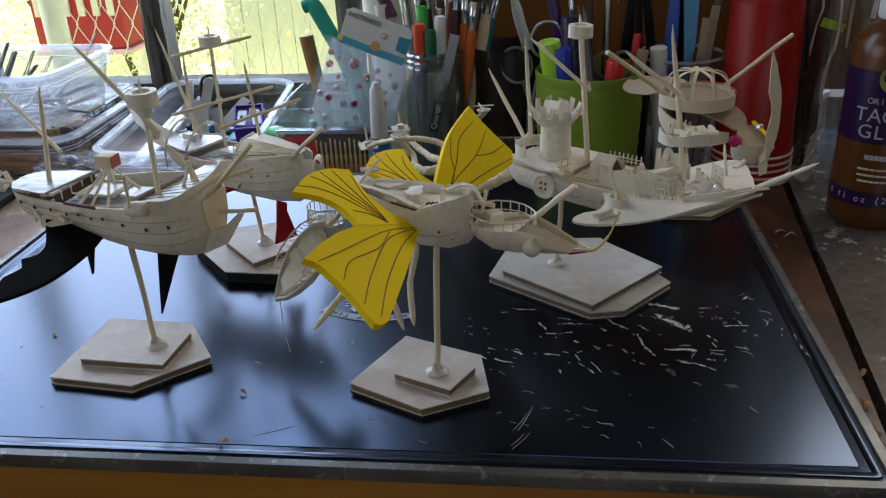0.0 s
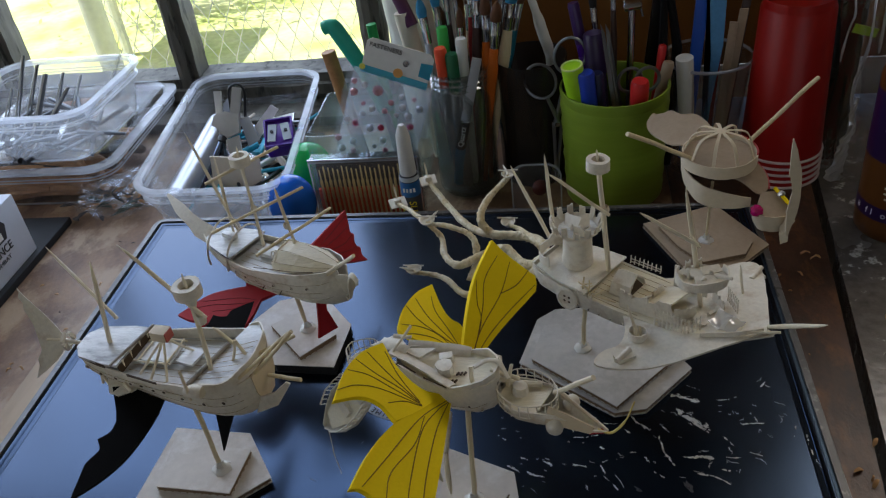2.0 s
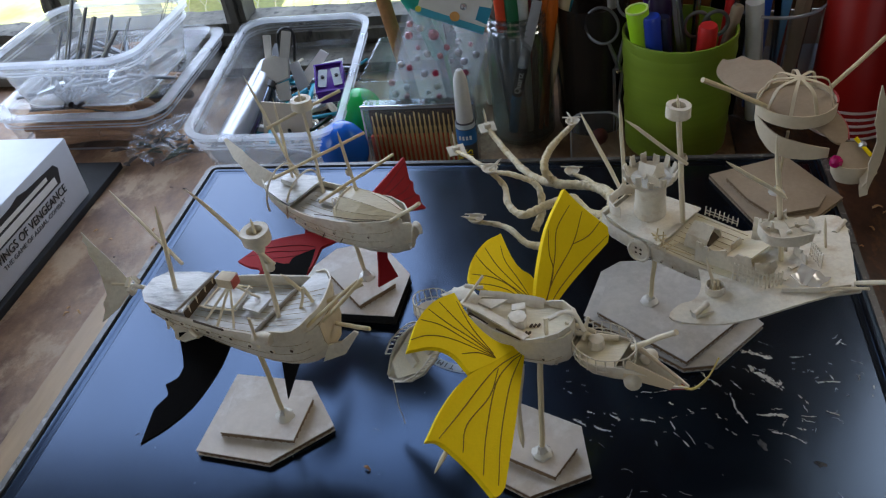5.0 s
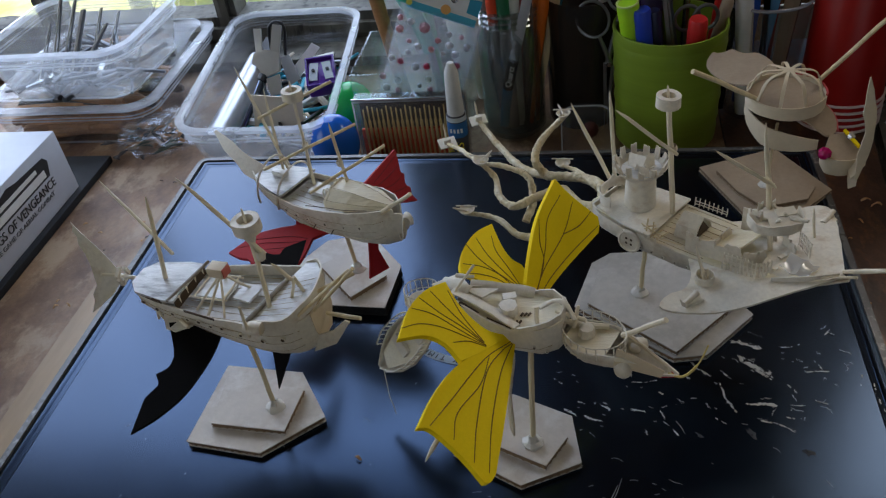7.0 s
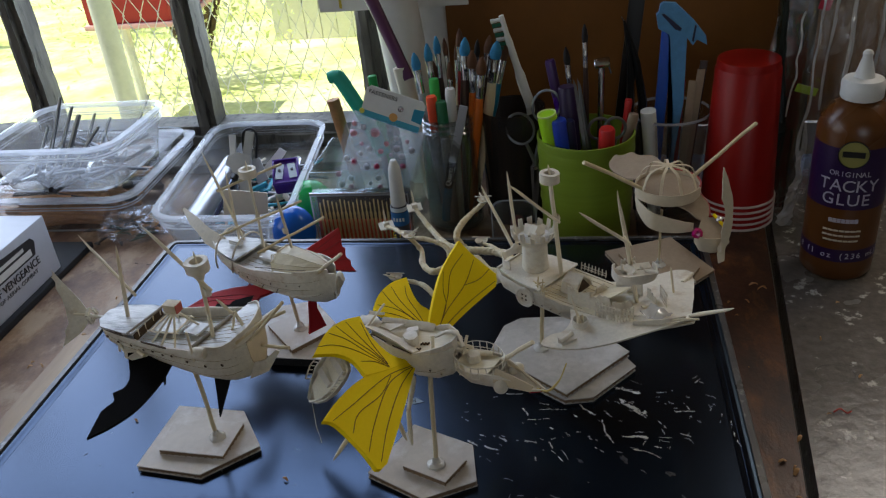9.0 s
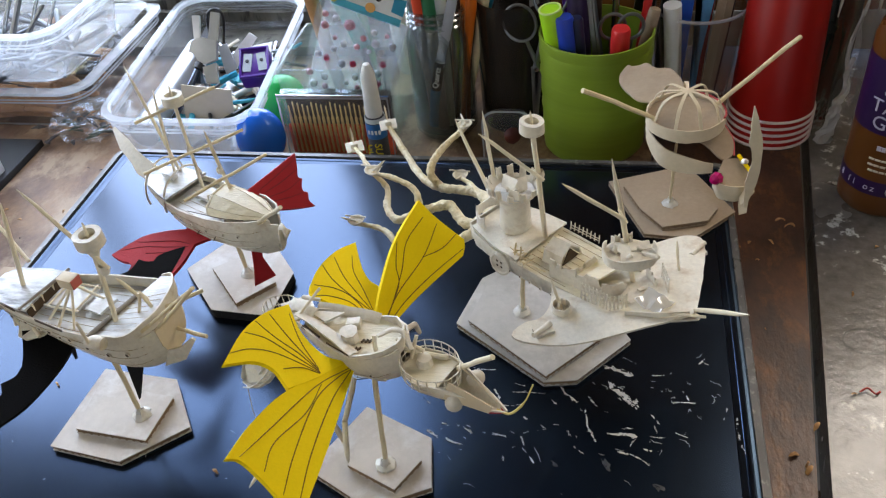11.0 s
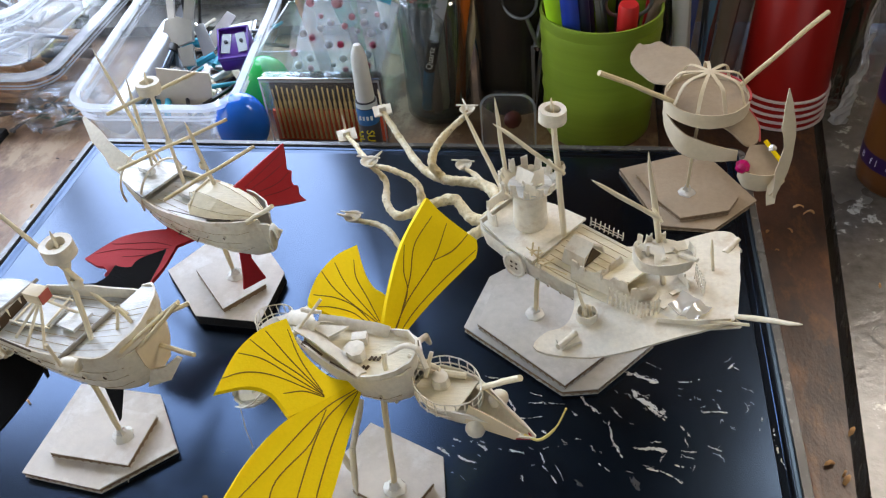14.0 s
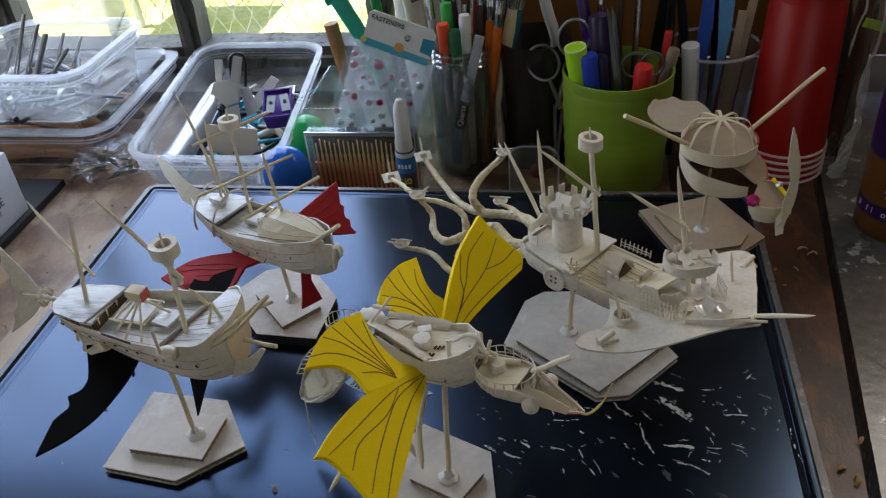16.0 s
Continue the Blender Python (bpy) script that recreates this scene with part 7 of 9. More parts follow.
# propeller and tail
pr = part("propeller_shaft", stick(A(0.0, 0, 0.0775), A(-0.009, 0.0, 0.0785), 0.0012), PAPER, sa)
for k in range(4):
    a = k * math.pi / 2 + 0.4
    part("blade", box(A(-0.006 - 0.001 * (k % 2), 0, 0.078) + A.n * 0.003 * math.cos(a) + V(0, 0, 0.003 * math.sin(a)), (0.0016, 0.0016, 0.005), rot=Matrix.Rotation(a, 3, "X")), PAPER, pr)
part("tail_rod", stick(A(-0.008, 0, 0.0785), A(-0.016, -0.002, 0.0790), 0.0007), TOOTH, pr)
foam_sheet("tail", sa, (-0.1790, 0.3283, 0.0760), (-0.2020, 0.3410, 0.0985), (-0.1915, 0.3165, 0.0660), 0.0006, PAPER, "notched paper fish tail",
           [[(0.02, -0.07), (0.45, -0.06), (1, 0)], [(1, 0), (0.93, 0.02)], [(0.93, 0.02), (0.90, 0.11)], [(0.90, 0.11), (0.80, 0.11)], [(0.80, 0.11), (0.72, 0.21)], [(0.72, 0.21), (0.55, 0.25)],
            [(0.55, 0.25), (0.35, 0.38), (0.20, 0.52)], [(0.20, 0.52), (0.16, 0.72)], [(0.16, 0.72), (0.08, 0.78)], [(0.08, 0.78), (0.0, 1.0)], [(0.0, 1.0), (-0.05, 0.45), (-0.02, 0.08)]])
# black wings and fins
foam_sheet("wing", sa, (-0.1480, 0.3010, 0.0680), (-0.1448, 0.2570, 0.0595), (-0.1275, 0.3070, 0.0620), 0.0018, BLACKF, "black foam bat wing",
           [[(-0.14, -0.04), (0.11, 0.16), (0.24, 0.24)],
            [(0.24, 0.24), (0.35, 0.2), (0.43, 0.02)],
            [(0.43, 0.02), (0.51, 0.1), (0.55, 0.11)],
            [(0.55, 0.11), (0.62, 0.02), (0.68, -0.05)],
            [(0.68, -0.05), (0.85, -0.07), (1.02, -0.09)],
            [(1.02, -0.09), (0.85, 0.3), (0.61, 0.65), (0.25, 0.91), (-0.04, 1)],
            [(-0.04, 1), (-0.19, 0.94)],
            [(-0.19, 0.94), (-0.17, -0.06)]])
foam_sheet("wing", sa, (-0.1260, 0.3330, 0.0630), (-0.1348, 0.3484, 0.0666), (-0.1134, 0.3842, 0.0527), 0.0018, BLACKF, "black foam bat wing",
           [[(1, 0), (0.72, 0.09), (0.54, 0.19)],
            [(0.54, 0.19), (0.49, 0.31), (0.63, 0.42)],
            [(0.63, 0.42), (0.41, 0.5), (0.26, 0.58)],
            [(0.26, 0.58), (0.31, 0.69), (0.03, 1)],
            [(0.03, 1), (-0.25, 0.88), (-0.62, 0.68)],
            [(-0.62, 0.68), (-0.93, 0.51)],
            [(-0.93, 0.51), (0.25, 0.14), (1, 0)]])
part("fin", plate([(-0.1050, 0.3060, 0.0585), (-0.0960, 0.3045, 0.0580), (-0.1110, 0.3100, 0.0268)], 0.0016), BLACKF, sa, "pointed black foam fin")
part("fin", plate([(-0.1420, 0.3180, 0.0630), (-0.1360, 0.3170, 0.0620), (-0.1425, 0.3190, 0.0400)], 0.0016), BLACKF, sa, "pointed black foam fin")

# -- ship with red wings --
B = Ship((-0.1550, 0.4366), (-0.0660, 0.3935))
stand("model_stand", [(-0.1425, 0.4190), (-0.1275, 0.4430), (-0.103, 0.450), (-0.0785, 0.4210), (-0.0805, 0.3860), (-0.1145, 0.3880)], [(-0.1240, 0.4160), (-0.1065, 0.4300), (-0.0835, 0.4080), (-0.0998, 0.3895)],
      (-0.1010, 0.4130), (-0.1055, 0.4160, 0.0430), "dark-edged cardboard plates with a post for the red-winged ship", t1=0.0060, dark=True)
sb = thing("paper_ship", (-0.1055, 0.4160, 0.041), "cream paper airship with red fins and three masts", "model ship", "paper airships")
SB = [(0.0, 0.0030, 0.0625, 0.0530, 2.0), (0.008, 0.0085, 0.0610, 0.0480, 2.2), (0.020, 0.0120, 0.0600, 0.0445, 2.4), (0.040, 0.0148, 0.0595, 0.0415, 2.6), (0.060, 0.0152, 0.0605, 0.0400, 2.6),
      (0.078, 0.0138, 0.0635, 0.0395, 2.5), (0.090, 0.0100, 0.0655, 0.0410, 2.3), (0.098, 0.0035, 0.0665, 0.0460, 2.0)]
hb = part("hull", shell(hull(B, SB), 0.0007), PAPER, sb, "cream card hull with plank strips")
seams(B, SB, hb, (0.50, 0.68, 0.85))
part("wale", strip([hull_side(B, SB, 0.03 + 0.062 * k / 12, 0.52) - B.n * 0.0003 for k in range(13)], 0.0006, 0.0006), PAPER, sb)
part("fore_deck", deck(B, [(0.004, 0.0050, 0.0625), (0.012, 0.0098, 0.0622), (0.024, 0.0128, 0.0620), (0.031, 0.0140, 0.0620)], 0.0012), SILVER, sb, "pearly raised deck")
part("main_deck", deck(B, [(0.028, 0.0128, 0.0565), (0.045, 0.0142, 0.0565), (0.066, 0.0145, 0.0570)], 0.0006), SILVER, sb, "pearly planked deck")
part("deck_block", box(B(0.018, 0.0005, 0.0642), (0.009, 0.004, 0.0030), rot=Matrix.Rotation(-0.45, 3, "Z"), bev=0.0003), SILVER, sb)
part("hatch_board", box(B(0.044, 0.003, 0.0590), (0.010, 0.0085, 0.0022), rot=Matrix.Rotation(-0.45, 3, "Z"), bev=0.0002), SILVER, sb)
arch = []
for s, w, h, z in ((0.059, 0.0108, 0.0098, 0.0606), (0.066, 0.0112, 0.0098, 0.0614), (0.074, 0.0106, 0.0076, 0.0632), (0.084, 0.0088, 0.0044, 0.0650), (0.094, 0.0040, 0.0012, 0.0664)):
    arch.append([B(s, -w, z), B(s - 0.001, -w * 0.86, z + h * 0.42), B(s + 0.001, -w * 0.42, z + h * 0.92), B(s + 0.001, w * 0.35, z + h), B(s, w * 0.85, z + h * 0.5), B(s, w, z)])
part("cabin_roof", shell(loft(arch, close_ends=False), 0.0006), PAPER_D, sb, "bent thin card cabin roof", smooth=False)
for i in range(1, 5):
    part("roof_line", tube(bmesh.new(), [sec[i] + V(0, 0, 0.0003) for sec in arch], 0.00014, 4), SEAM, sb)
for k in range(7):
    n_ = -0.0115 + 0.0038 * k
    part("plank_line", tube(bmesh.new(), [B(0.0320, n_, 0.0569), B(0.0480, n_, 0.0569), B(0.0600, n_, 0.0573)], 0.00014, 4), SEAM, sb)
part("cabin_wall", plate([B(0.0600, n, z) for n, z in ((-0.011, 0.0600), (-0.0095, 0.0655), (-0.004, 0.0705), (0.004, 0.0712), (0.010, 0.0660), (0.011, 0.0600))], 0.0006), PAPER_D, sb)
part("gunwale", strip([B(s, -w, z) for s, w, z in ((0.050, 0.0150, 0.0600), (0.064, 0.0152, 0.0612), (0.078, 0.0140, 0.0636), (0.090, 0.0102, 0.0656), (0.098, 0.0036, 0.0668))], [0.0010, 0.0022, 0.0024, 0.0020, 0.0012], 0.0006), PAPER, sb)
for p0, p1, nm in (((-0.1191, 0.4254, 0.0565), (-0.1175, 0.4225, 0.1130), "mast"),):
    part("mast", stick(p0, p1, 0.0011), TOOTH, sb, "bamboo main mast")
nest(sb, (-0.1174, 0.4222, 0.1122), 0.0052, 0.0050, 0.0045)
part("mast", pick((-0.0951, 0.4107, 0.0690), (-0.0957, 0.4051, 0.1085), 0.0011), TOOTH, sb, "toothpick aft mast")
part("mast", pick((-0.1361, 0.4358, 0.0622), (-0.1585, 0.4533, 0.1154), 0.0011), TOOTH, sb, "long slanting toothpick")
part("mast", pick((-0.1385, 0.4342, 0.0622), (-0.1430, 0.4468, 0.1053), 0.0010), TOOTH, sb, "short toothpick foremast")
for a, b in (((-0.1313, 0.4061, 0.1106), (-0.1013, 0.4360, 0.1139)), ((-0.1346, 0.4026, 0.0834), (-0.0942, 0.4385, 0.0877)), ((-0.1049, 0.3839, 0.0824), (-0.0746, 0.4188, 0.0864))):
    part("yard", stick(a, b, 0.0010), BAMBOO, sb, "bamboo yard")
for c in ((-0.1175, 0.4225, 0.0850), (-0.0955, 0.4075, 0.0840)):
    part("lashing", lathe(c, [(0.0014, -0.0016), (0.0019, 0), (0.0014, 0.0016)], 8), PAPER, sb)
for s, tilt in ((0.012, 0.003), (0.027, 0.004)):
    part("hoop", tube(bmesh.new(), [B(s + tilt * math.sin(a), 0.0134 * math.cos(a), 0.0570 + 0.0165 * math.sin(a)) for a in (math.pi * (k / 16 * 1.25 - 0.12) for k in range(17))], 0.0006, 6), PAPER, sb, "thin paper hoop over the deck")
for k in range(4):
    part("coil", tube(bmesh.new(), [B(0.053 + 0.0025 * math.cos(a) + 0.001 * k, -0.002 + 0.0015 * k, 0.0610 + 0.0045 * math.sin(a)) for a in (2 * math.pi * j / 14 for j in range(15))], 0.0004, 5), PAPER, sb)
part("tail", shell(loft([[B(0.006, 0.003, 0.0630), B(0.004, -0.003, 0.0550)], [B(-0.008, 0.005, 0.0645), B(-0.008, -0.003, 0.0580)], [B(-0.016, 0.006, 0.0665), B(-0.015, 0.000, 0.0612)], [B(-0.026, 0.009, 0.0683), B(-0.027, 0.003, 0.0652)], [B(-0.041, 0.012, 0.0705), B(-0.041, 0.010, 0.0700)]], close_ends=False), 0.0006), PAPER, sb, "long pointed paper tail")
part("bowsprit", stick((-0.0745, 0.3905, 0.0655), (-0.0551, 0.3805, 0.0833), 0.0012), TOOTH, sb)
part("bowsprit", stick((-0.0790, 0.3920, 0.0605), (-0.0690, 0.3885, 0.0690), 0.0009), BAMBOO, sb)
part("rigging_wire", tube(bmesh.new(), smooth_path([B(0.050, -0.0150, 0.0625), B(0.062, -0.0155, 0.0655), B(0.076, -0.0140, 0.0670), B(0.088, -0.0105, 0.0680)], 5), 0.0002, 5), SHADE_LINE, sb)
curl = [V(-0.0650, 0.3935, 0.0500), V(-0.0640, 0.3905, 0.0570), V(-0.0625, 0.3885, 0.0630), V(-0.0608, 0.3868, 0.0672), V(-0.0585, 0.3845, 0.0680), V(-0.0572, 0.3828, 0.0655), V(-0.0580, 0.3835, 0.0635)]
part("figurehead", tube(bmesh.new(), smooth_path(curl, 5), [0.0030 - 0.0024 * k / 30 for k in range(31)], 8, squash=0.35), PAPER, sb, "curled paper figurehead")
part("bow_scroll", plate([B(0.092, -0.006, 0.0640), B(0.101, -0.002, 0.0650), B(0.106, 0.002, 0.0600), B(0.101, 0.001, 0.0520), B(0.094, -0.004, 0.0500)], 0.0008), PAPER, sb)
for s in (0.034, 0.042, 0.050, 0.062, 0.074, 0.083):
    port(hull_side(B, SB, s, 0.80), -B.n, sb, 0.0009)
for s in (0.040, 0.052):
    part("side_hatch", box(hull_side(B, SB, s + 0.012, 0.60), (0.0005, 0.0008, 0.0048), rot=Matrix.Rotation(0.6, 3, "Y")), SHADE_LINE, sb)
foam_sheet("wing", sb, (-0.1080, 0.4090, 0.0480), (-0.1588, 0.3869, 0.0422), (-0.1443, 0.3769, 0.0418), 0.0018, REDF, "red foam bat wing",
           [[(-0.48, 0.63), (0.08, 0.06), (0.44, -0.18), (0.79, -0.38), (1.05, -0.47), (1.09, -0.36), (1.01, -0.01)],
            [(1.01, -0.01), (0.55, 0.43), (0.32, 0.62)],
            [(0.32, 0.62), (0.11, 0.84), (-0, 1)],
            [(-0, 1), (0.18, 0.71), (0.15, 0.71)],
            [(0.15, 0.71), (-0.15, 0.98), (-0.23, 1.01)],
            [(-0.23, 1.01), (-0.11, 0.8), (-0.44, 1.15)],
            [(-0.44, 1.15), (-1.26, 2.11)],
            [(-1.26, 2.11), (-0.9, 1.49), (-0.38, 0.71)],
            [(-0.38, 0.71), (-0.48, 0.63)]],
           [[(-0.30, 0.66), (0.20, 0.25), (0.80, -0.14), (1.02, -0.30)], [(-0.35, 0.75), (0.10, 0.45), (0.60, 0.10), (0.98, -0.08)], [(-0.40, 0.85), (-0.10, 0.70), (0.30, 0.45)]])
foam_sheet("wing", sb, (-0.0868, 0.4185, 0.0665), (-0.0861, 0.4737, 0.0487), (-0.0726, 0.4553, 0.0259), 0.0018, REDF, "red foam bat wing",
           [[(-0.1, 0), (0.48, -0.01), (1.02, -0.02)],
            [(1.02, -0.02), (0.81, 0.14), (0.66, 0.25)],
            [(0.66, 0.25), (0.51, 0.36), (0.5, 0.44)],
            [(0.5, 0.44), (0.3, 0.56), (0.23, 0.64)],
            [(0.23, 0.64), (0.23, 0.71), (0.08, 0.82)],
            [(0.08, 0.82), (0.03, 0.91), (0, 0.99)],
            [(0, 0.99), (-0.2, 0.77), (-0.4, 0.47)],
            [(-0.4, 0.47), (-0.33, 0.15)],
            [(-0.33, 0.15), (-0.1, 0)]],
           [[(-0.10, 0.12), (0.40, 0.10), (0.90, 0.06)], [(-0.12, 0.2), (0.25, 0.24), (0.64, 0.24)], [(-0.15, 0.3), (0.15, 0.42), (0.46, 0.42)], [(-0.2, 0.4), (0.02, 0.56), (0.2, 0.64)]])
foam_sheet("fin", sb, (-0.0869, 0.3978, 0.0378), (-0.0798, 0.4032, 0.0196), (-0.0894, 0.3962, 0.0175), 0.0016, REDF, "red foam keel fin",
           [[(0.02, -0.18), (0.04, 0.52)],
            [(0.04, 0.52), (-0.01, 0.98)],
            [(-0.01, 0.98), (0.99, -0.01)],
            [(0.99, -0.01), (0.48, -0.27)],
            [(0.48, -0.27), (0.47, -0.45)],
            [(0.47, -0.45), (0.02, -0.18)]])
foam_sheet("fin", sb, (-0.1325, 0.4200, 0.0406), (-0.1355, 0.4215, 0.0313), (-0.1259, 0.4198, 0.0342), 0.0016, REDF, "small red foam fin",
           [[(0.14, 0.08), (1.09, 0.01)],
            [(1.09, 0.01), (0.21, 1.04)],
            [(0.21, 1.04), (0.14, 0.08)]])

# -- castle ship --
C = Ship((0.0340, 0.4105), (0.1290, 0.3405))
stand("model_stand", [(0.0185, 0.3915), (0.0270, 0.4265), (0.0370, 0.4350), (0.0755, 0.4380), (0.1055, 0.3880), (0.0810, 0.3595), (0.0660, 0.3570)], [(0.0250, 0.3910), (0.0310, 0.4190), (0.0480, 0.4240), (0.0740, 0.4290), (0.1025, 0.3965), (0.0670, 0.3575)],
      (0.0515, 0.3990), (0.0535, 0.3960, 0.0480), "two grey cardboard plates with a post for the castle ship", t1=0.0035, t2=0.0036, mat_top=CARDB_G)
sc = thing("paper_ship", (0.0535, 0.3960, 0.046), "cream paper castle ship with a crenellated tower and cord tentacles", "model ship", "paper airships")
SC = [(0.0, 0.0100, 0.0610, 0.0490, 3.0), (0.006, 0.0140, 0.0605, 0.0470, 3.2), (0.025, 0.0165, 0.0600, 0.0460, 3.2), (0.050, 0.0165, 0.0600, 0.0455, 3.0), (0.075, 0.0155, 0.0605, 0.0470, 2.8), (0.095, 0.0110, 0.0620, 0.0540, 2.5), (0.110, 0.0050, 0.0650, 0.0622, 2.2), (0.118, 0.0012, 0.0680, 0.0668, 2.0)]
hb = part("hull", shell(hull(C, SC), 0.0008), PAPER, sc, "plain cream card hull")
part("stern_wall", plate([C(0.0, n, z) for n, z in ((-0.010, 0.0615), (-0.0095, 0.052), (-0.004, 0.0490), (0.004, 0.0490), (0.0095, 0.052), (0.010, 0.0615))], 0.0008), PAPER, sc)
# broad delta wing plate
near = smooth_path([C(0.0560, -0.0165, 0.0584), C(0.0630, -0.0250, 0.0586), C(0.0655, -0.0340, 0.0588), C(0.0620, -0.0420, 0.0590), C(0.0655, -0.0500, 0.0590), C(0.0840, -0.0400, 0.0600), C(0.1000, -0.0190, 0.0630), C(0.1150, -0.0010, 0.0680)], 4)
far = smooth_path([C(0.1150, 0.0030, 0.0680), C(0.1090, 0.0140, 0.0650), C(0.1020, 0.0280, 0.0630), C(0.0935, 0.0420, 0.0612), C(0.0870, 0.0490, 0.0605), C(0.0800, 0.0460, 0.0600), C(0.0690, 0.0300, 0.0590), C(0.0560, 0.0165, 0.0584)], 4)
part("wing_plate", plate(near + far, 0.0009, nrm=(0, 0, 1)), PAPER, sc, "broad rounded card wing plate")
part("deck", deck(C, [(0.003, 0.0112, 0.0600), (0.020, 0.0160, 0.0600), (0.050, 0.0165, 0.0600), (0.080, 0.0150, 0.0610), (0.105, 0.0070, 0.0650)], 0.0006), PAPER_D, sc, "planked card deck")
part("stern_deck", deck(C, [(0.004, 0.0125, 0.0632), (0.020, 0.0165, 0.0632), (0.036, 0.0175, 0.0632)], 0.0010), PAPER, sc, "raised card stern deck")
part("stern_rail", strip([C(0.010 - 0.0105 * math.cos(a), 0.0115 * math.sin(a), 0.0636) for a in (math.radians(x) for x in range(-95, 96, 12))], [0.0050 + 0.002 * (k % 5 == 0) for k in range(16)], 0.0007), PAPER, sc, "curved card bulwark")
TW = V(0.0500, 0.4000, 0.0632)
towr = part("tower", lathe(TW, [(0.0074, 0), (0.0070, 0.006), (0.0069, 0.0165), (0.0063, 0.0165), (0.0064, 0)], 20), PAPER, sc, "round paper castle tower")
rt = random.Random(31)
CW = TW + V(-0.0004, 0.0016, 0.0155)   # the notched crown, wider than the tower and set back a little
secs = []
for k in range(26):
    a0, a1 = 2 * math.pi * k / 26, 2 * math.pi * (k + 0.97) / 26
    h = rt.uniform(0.0078, 0.0098) if k % 2 else rt.uniform(0.0044, 0.0056)
    for a in (a0, (a0 + a1) / 2, a1):
        ca, sa_ = math.cos(a), math.sin(a)
        flare = 1 + 0.05 * noise.noise(V(ca * 2, sa_ * 2, 4.4))
        secs.append([CW + V(0.0074 * ca, 0.0072 * sa_, 0), CW + V(0.0104 * ca, 0.0098 * sa_, 0.0036) * flare, CW + V(0.0122 * ca * flare, 0.0112 * sa_ * flare, h * (1 + 0.06 * rt.uniform(-1, 1)))])
part("crown", shell(loft(secs, close_ends=False), 0.0006), PAPER, towr, "hand-cut notched paper crown", smooth=False)
for q in (((-0.006, 0.002, 0.0205), (0.000, -0.004, 0.0205), (0.002, -0.001, 0.0262), (-0.005, 0.005, 0.0255)), ((0.000, -0.004, 0.0205), (0.006, 0.000, 0.0205), (0.005, 0.004, 0.0250), (0.001, 0.000, 0.0262)), ((-0.002, -0.007, 0.0200), (0.004, -0.008, 0.0200), (0.003, -0.006, 0.0235), (-0.001, -0.005, 0.0240))):
    part("folded_scrap", plate([TW + V(*p) for p in q], 0.0006), PAPER, towr)
part("tower_floor", lathe(TW + V(0, 0, 0.0190), [(0, 0), (0.0092, 0), (0.0092, 0.0005), (0, 0.0005)], 18), SILVER, towr)
for k in range(3):
    part("tower_gun", stick(TW + V(0.003 * (k - 1), -0.001, 0.0198), TW + V(0.004 * (k - 1) + 0.002, -0.005, 0.0245), 0.0007), PAPER, towr)
part("mast", stick((0.0645, 0.3922, 0.0630), (0.0596, 0.3920, 0.1210), 0.0014), TOOTH, sc, "bamboo main mast")
nest(sc, (0.0595, 0.3918, 0.1196), 0.0053, 0.0052, 0.0040)
part("spar", pick((0.0640, 0.3893, 0.0970), (0.0377, 0.3878, 0.1206), 0.0011), TOOTH, sc)
part("lashing", lathe((0.0622, 0.3915, 0.0985), [(0.0017, -0.0018), (0.0023, 0), (0.0017, 0.0018)], 8), PAPER, sc)
part("pole", pick((0.0385, 0.4205, 0.0630), (0.0359, 0.4129, 0.1162), 0.0012), TOOTH, sc)
part("pole", pick((0.0372, 0.4190, 0.0620), (0.0170, 0.4400, 0.0950), 0.0012), TOOTH, sc)
part("mast", pick((0.1039, 0.3670, 0.0600), (0.0925, 0.3577, 0.1305), 0.0013), TOOTH, sc, "toothpick foremast")
part("spar", pick((0.0985, 0.3575, 0.1020), (0.0745, 0.3528, 0.1218), 0.0011), TOOTH, sc)
part("spar", stick((0.0955, 0.3600, 0.1050), (0.0995, 0.3560, 0.1015), 0.0006), TOOTH, sc)
PC = V(0.1010, 0.3560, 0.0858)
plt = part("mast_platform", lathe(PC, [(0, 0), (0.0108, 0), (0.0108, 0.0007), (0, 0.0007)], 26, sy=0.82), PAPER, sc, "round paper fighting top")
part("breastwork", strip([PC + V(0.0111 * math.cos(a), 0.0092 * math.sin(a), -0.0010) for a in (radians(x) for x in range(150, 395, 12))], [0.0046 + 0.0006 * math.sin(k * 0.7) for k in range(21)], 0.0006), PAPER, plt, "curved paper breastwork")
for k in range(5):
    a, h = rt.uniform(0, 6.28), rt.uniform(0.003, 0.005)
    q = PC + V(0.0055 * math.cos(a), 0.0045 * math.sin(a), 0.0006)
    part("gun", stick(q, q + V(rt.uniform(-0.004, 0.004), rt.uniform(-0.004, 0.003), h), 0.0009, 0.0007), PAPER, plt)
for k in range(2):
    a = radians(92 + 30 * k)
    part("torn_flap", plate([PC + V(0.0096 * math.cos(a + d), 0.0083 * math.sin(a + d), z) for d, z in ((-0.16, 0), (0.16, 0), (0.13, 0.0040 + 0.001 * (k % 2)), (-0.02, 0.0034), (-0.12, 0.0046))], 0.0006), PAPER, plt)


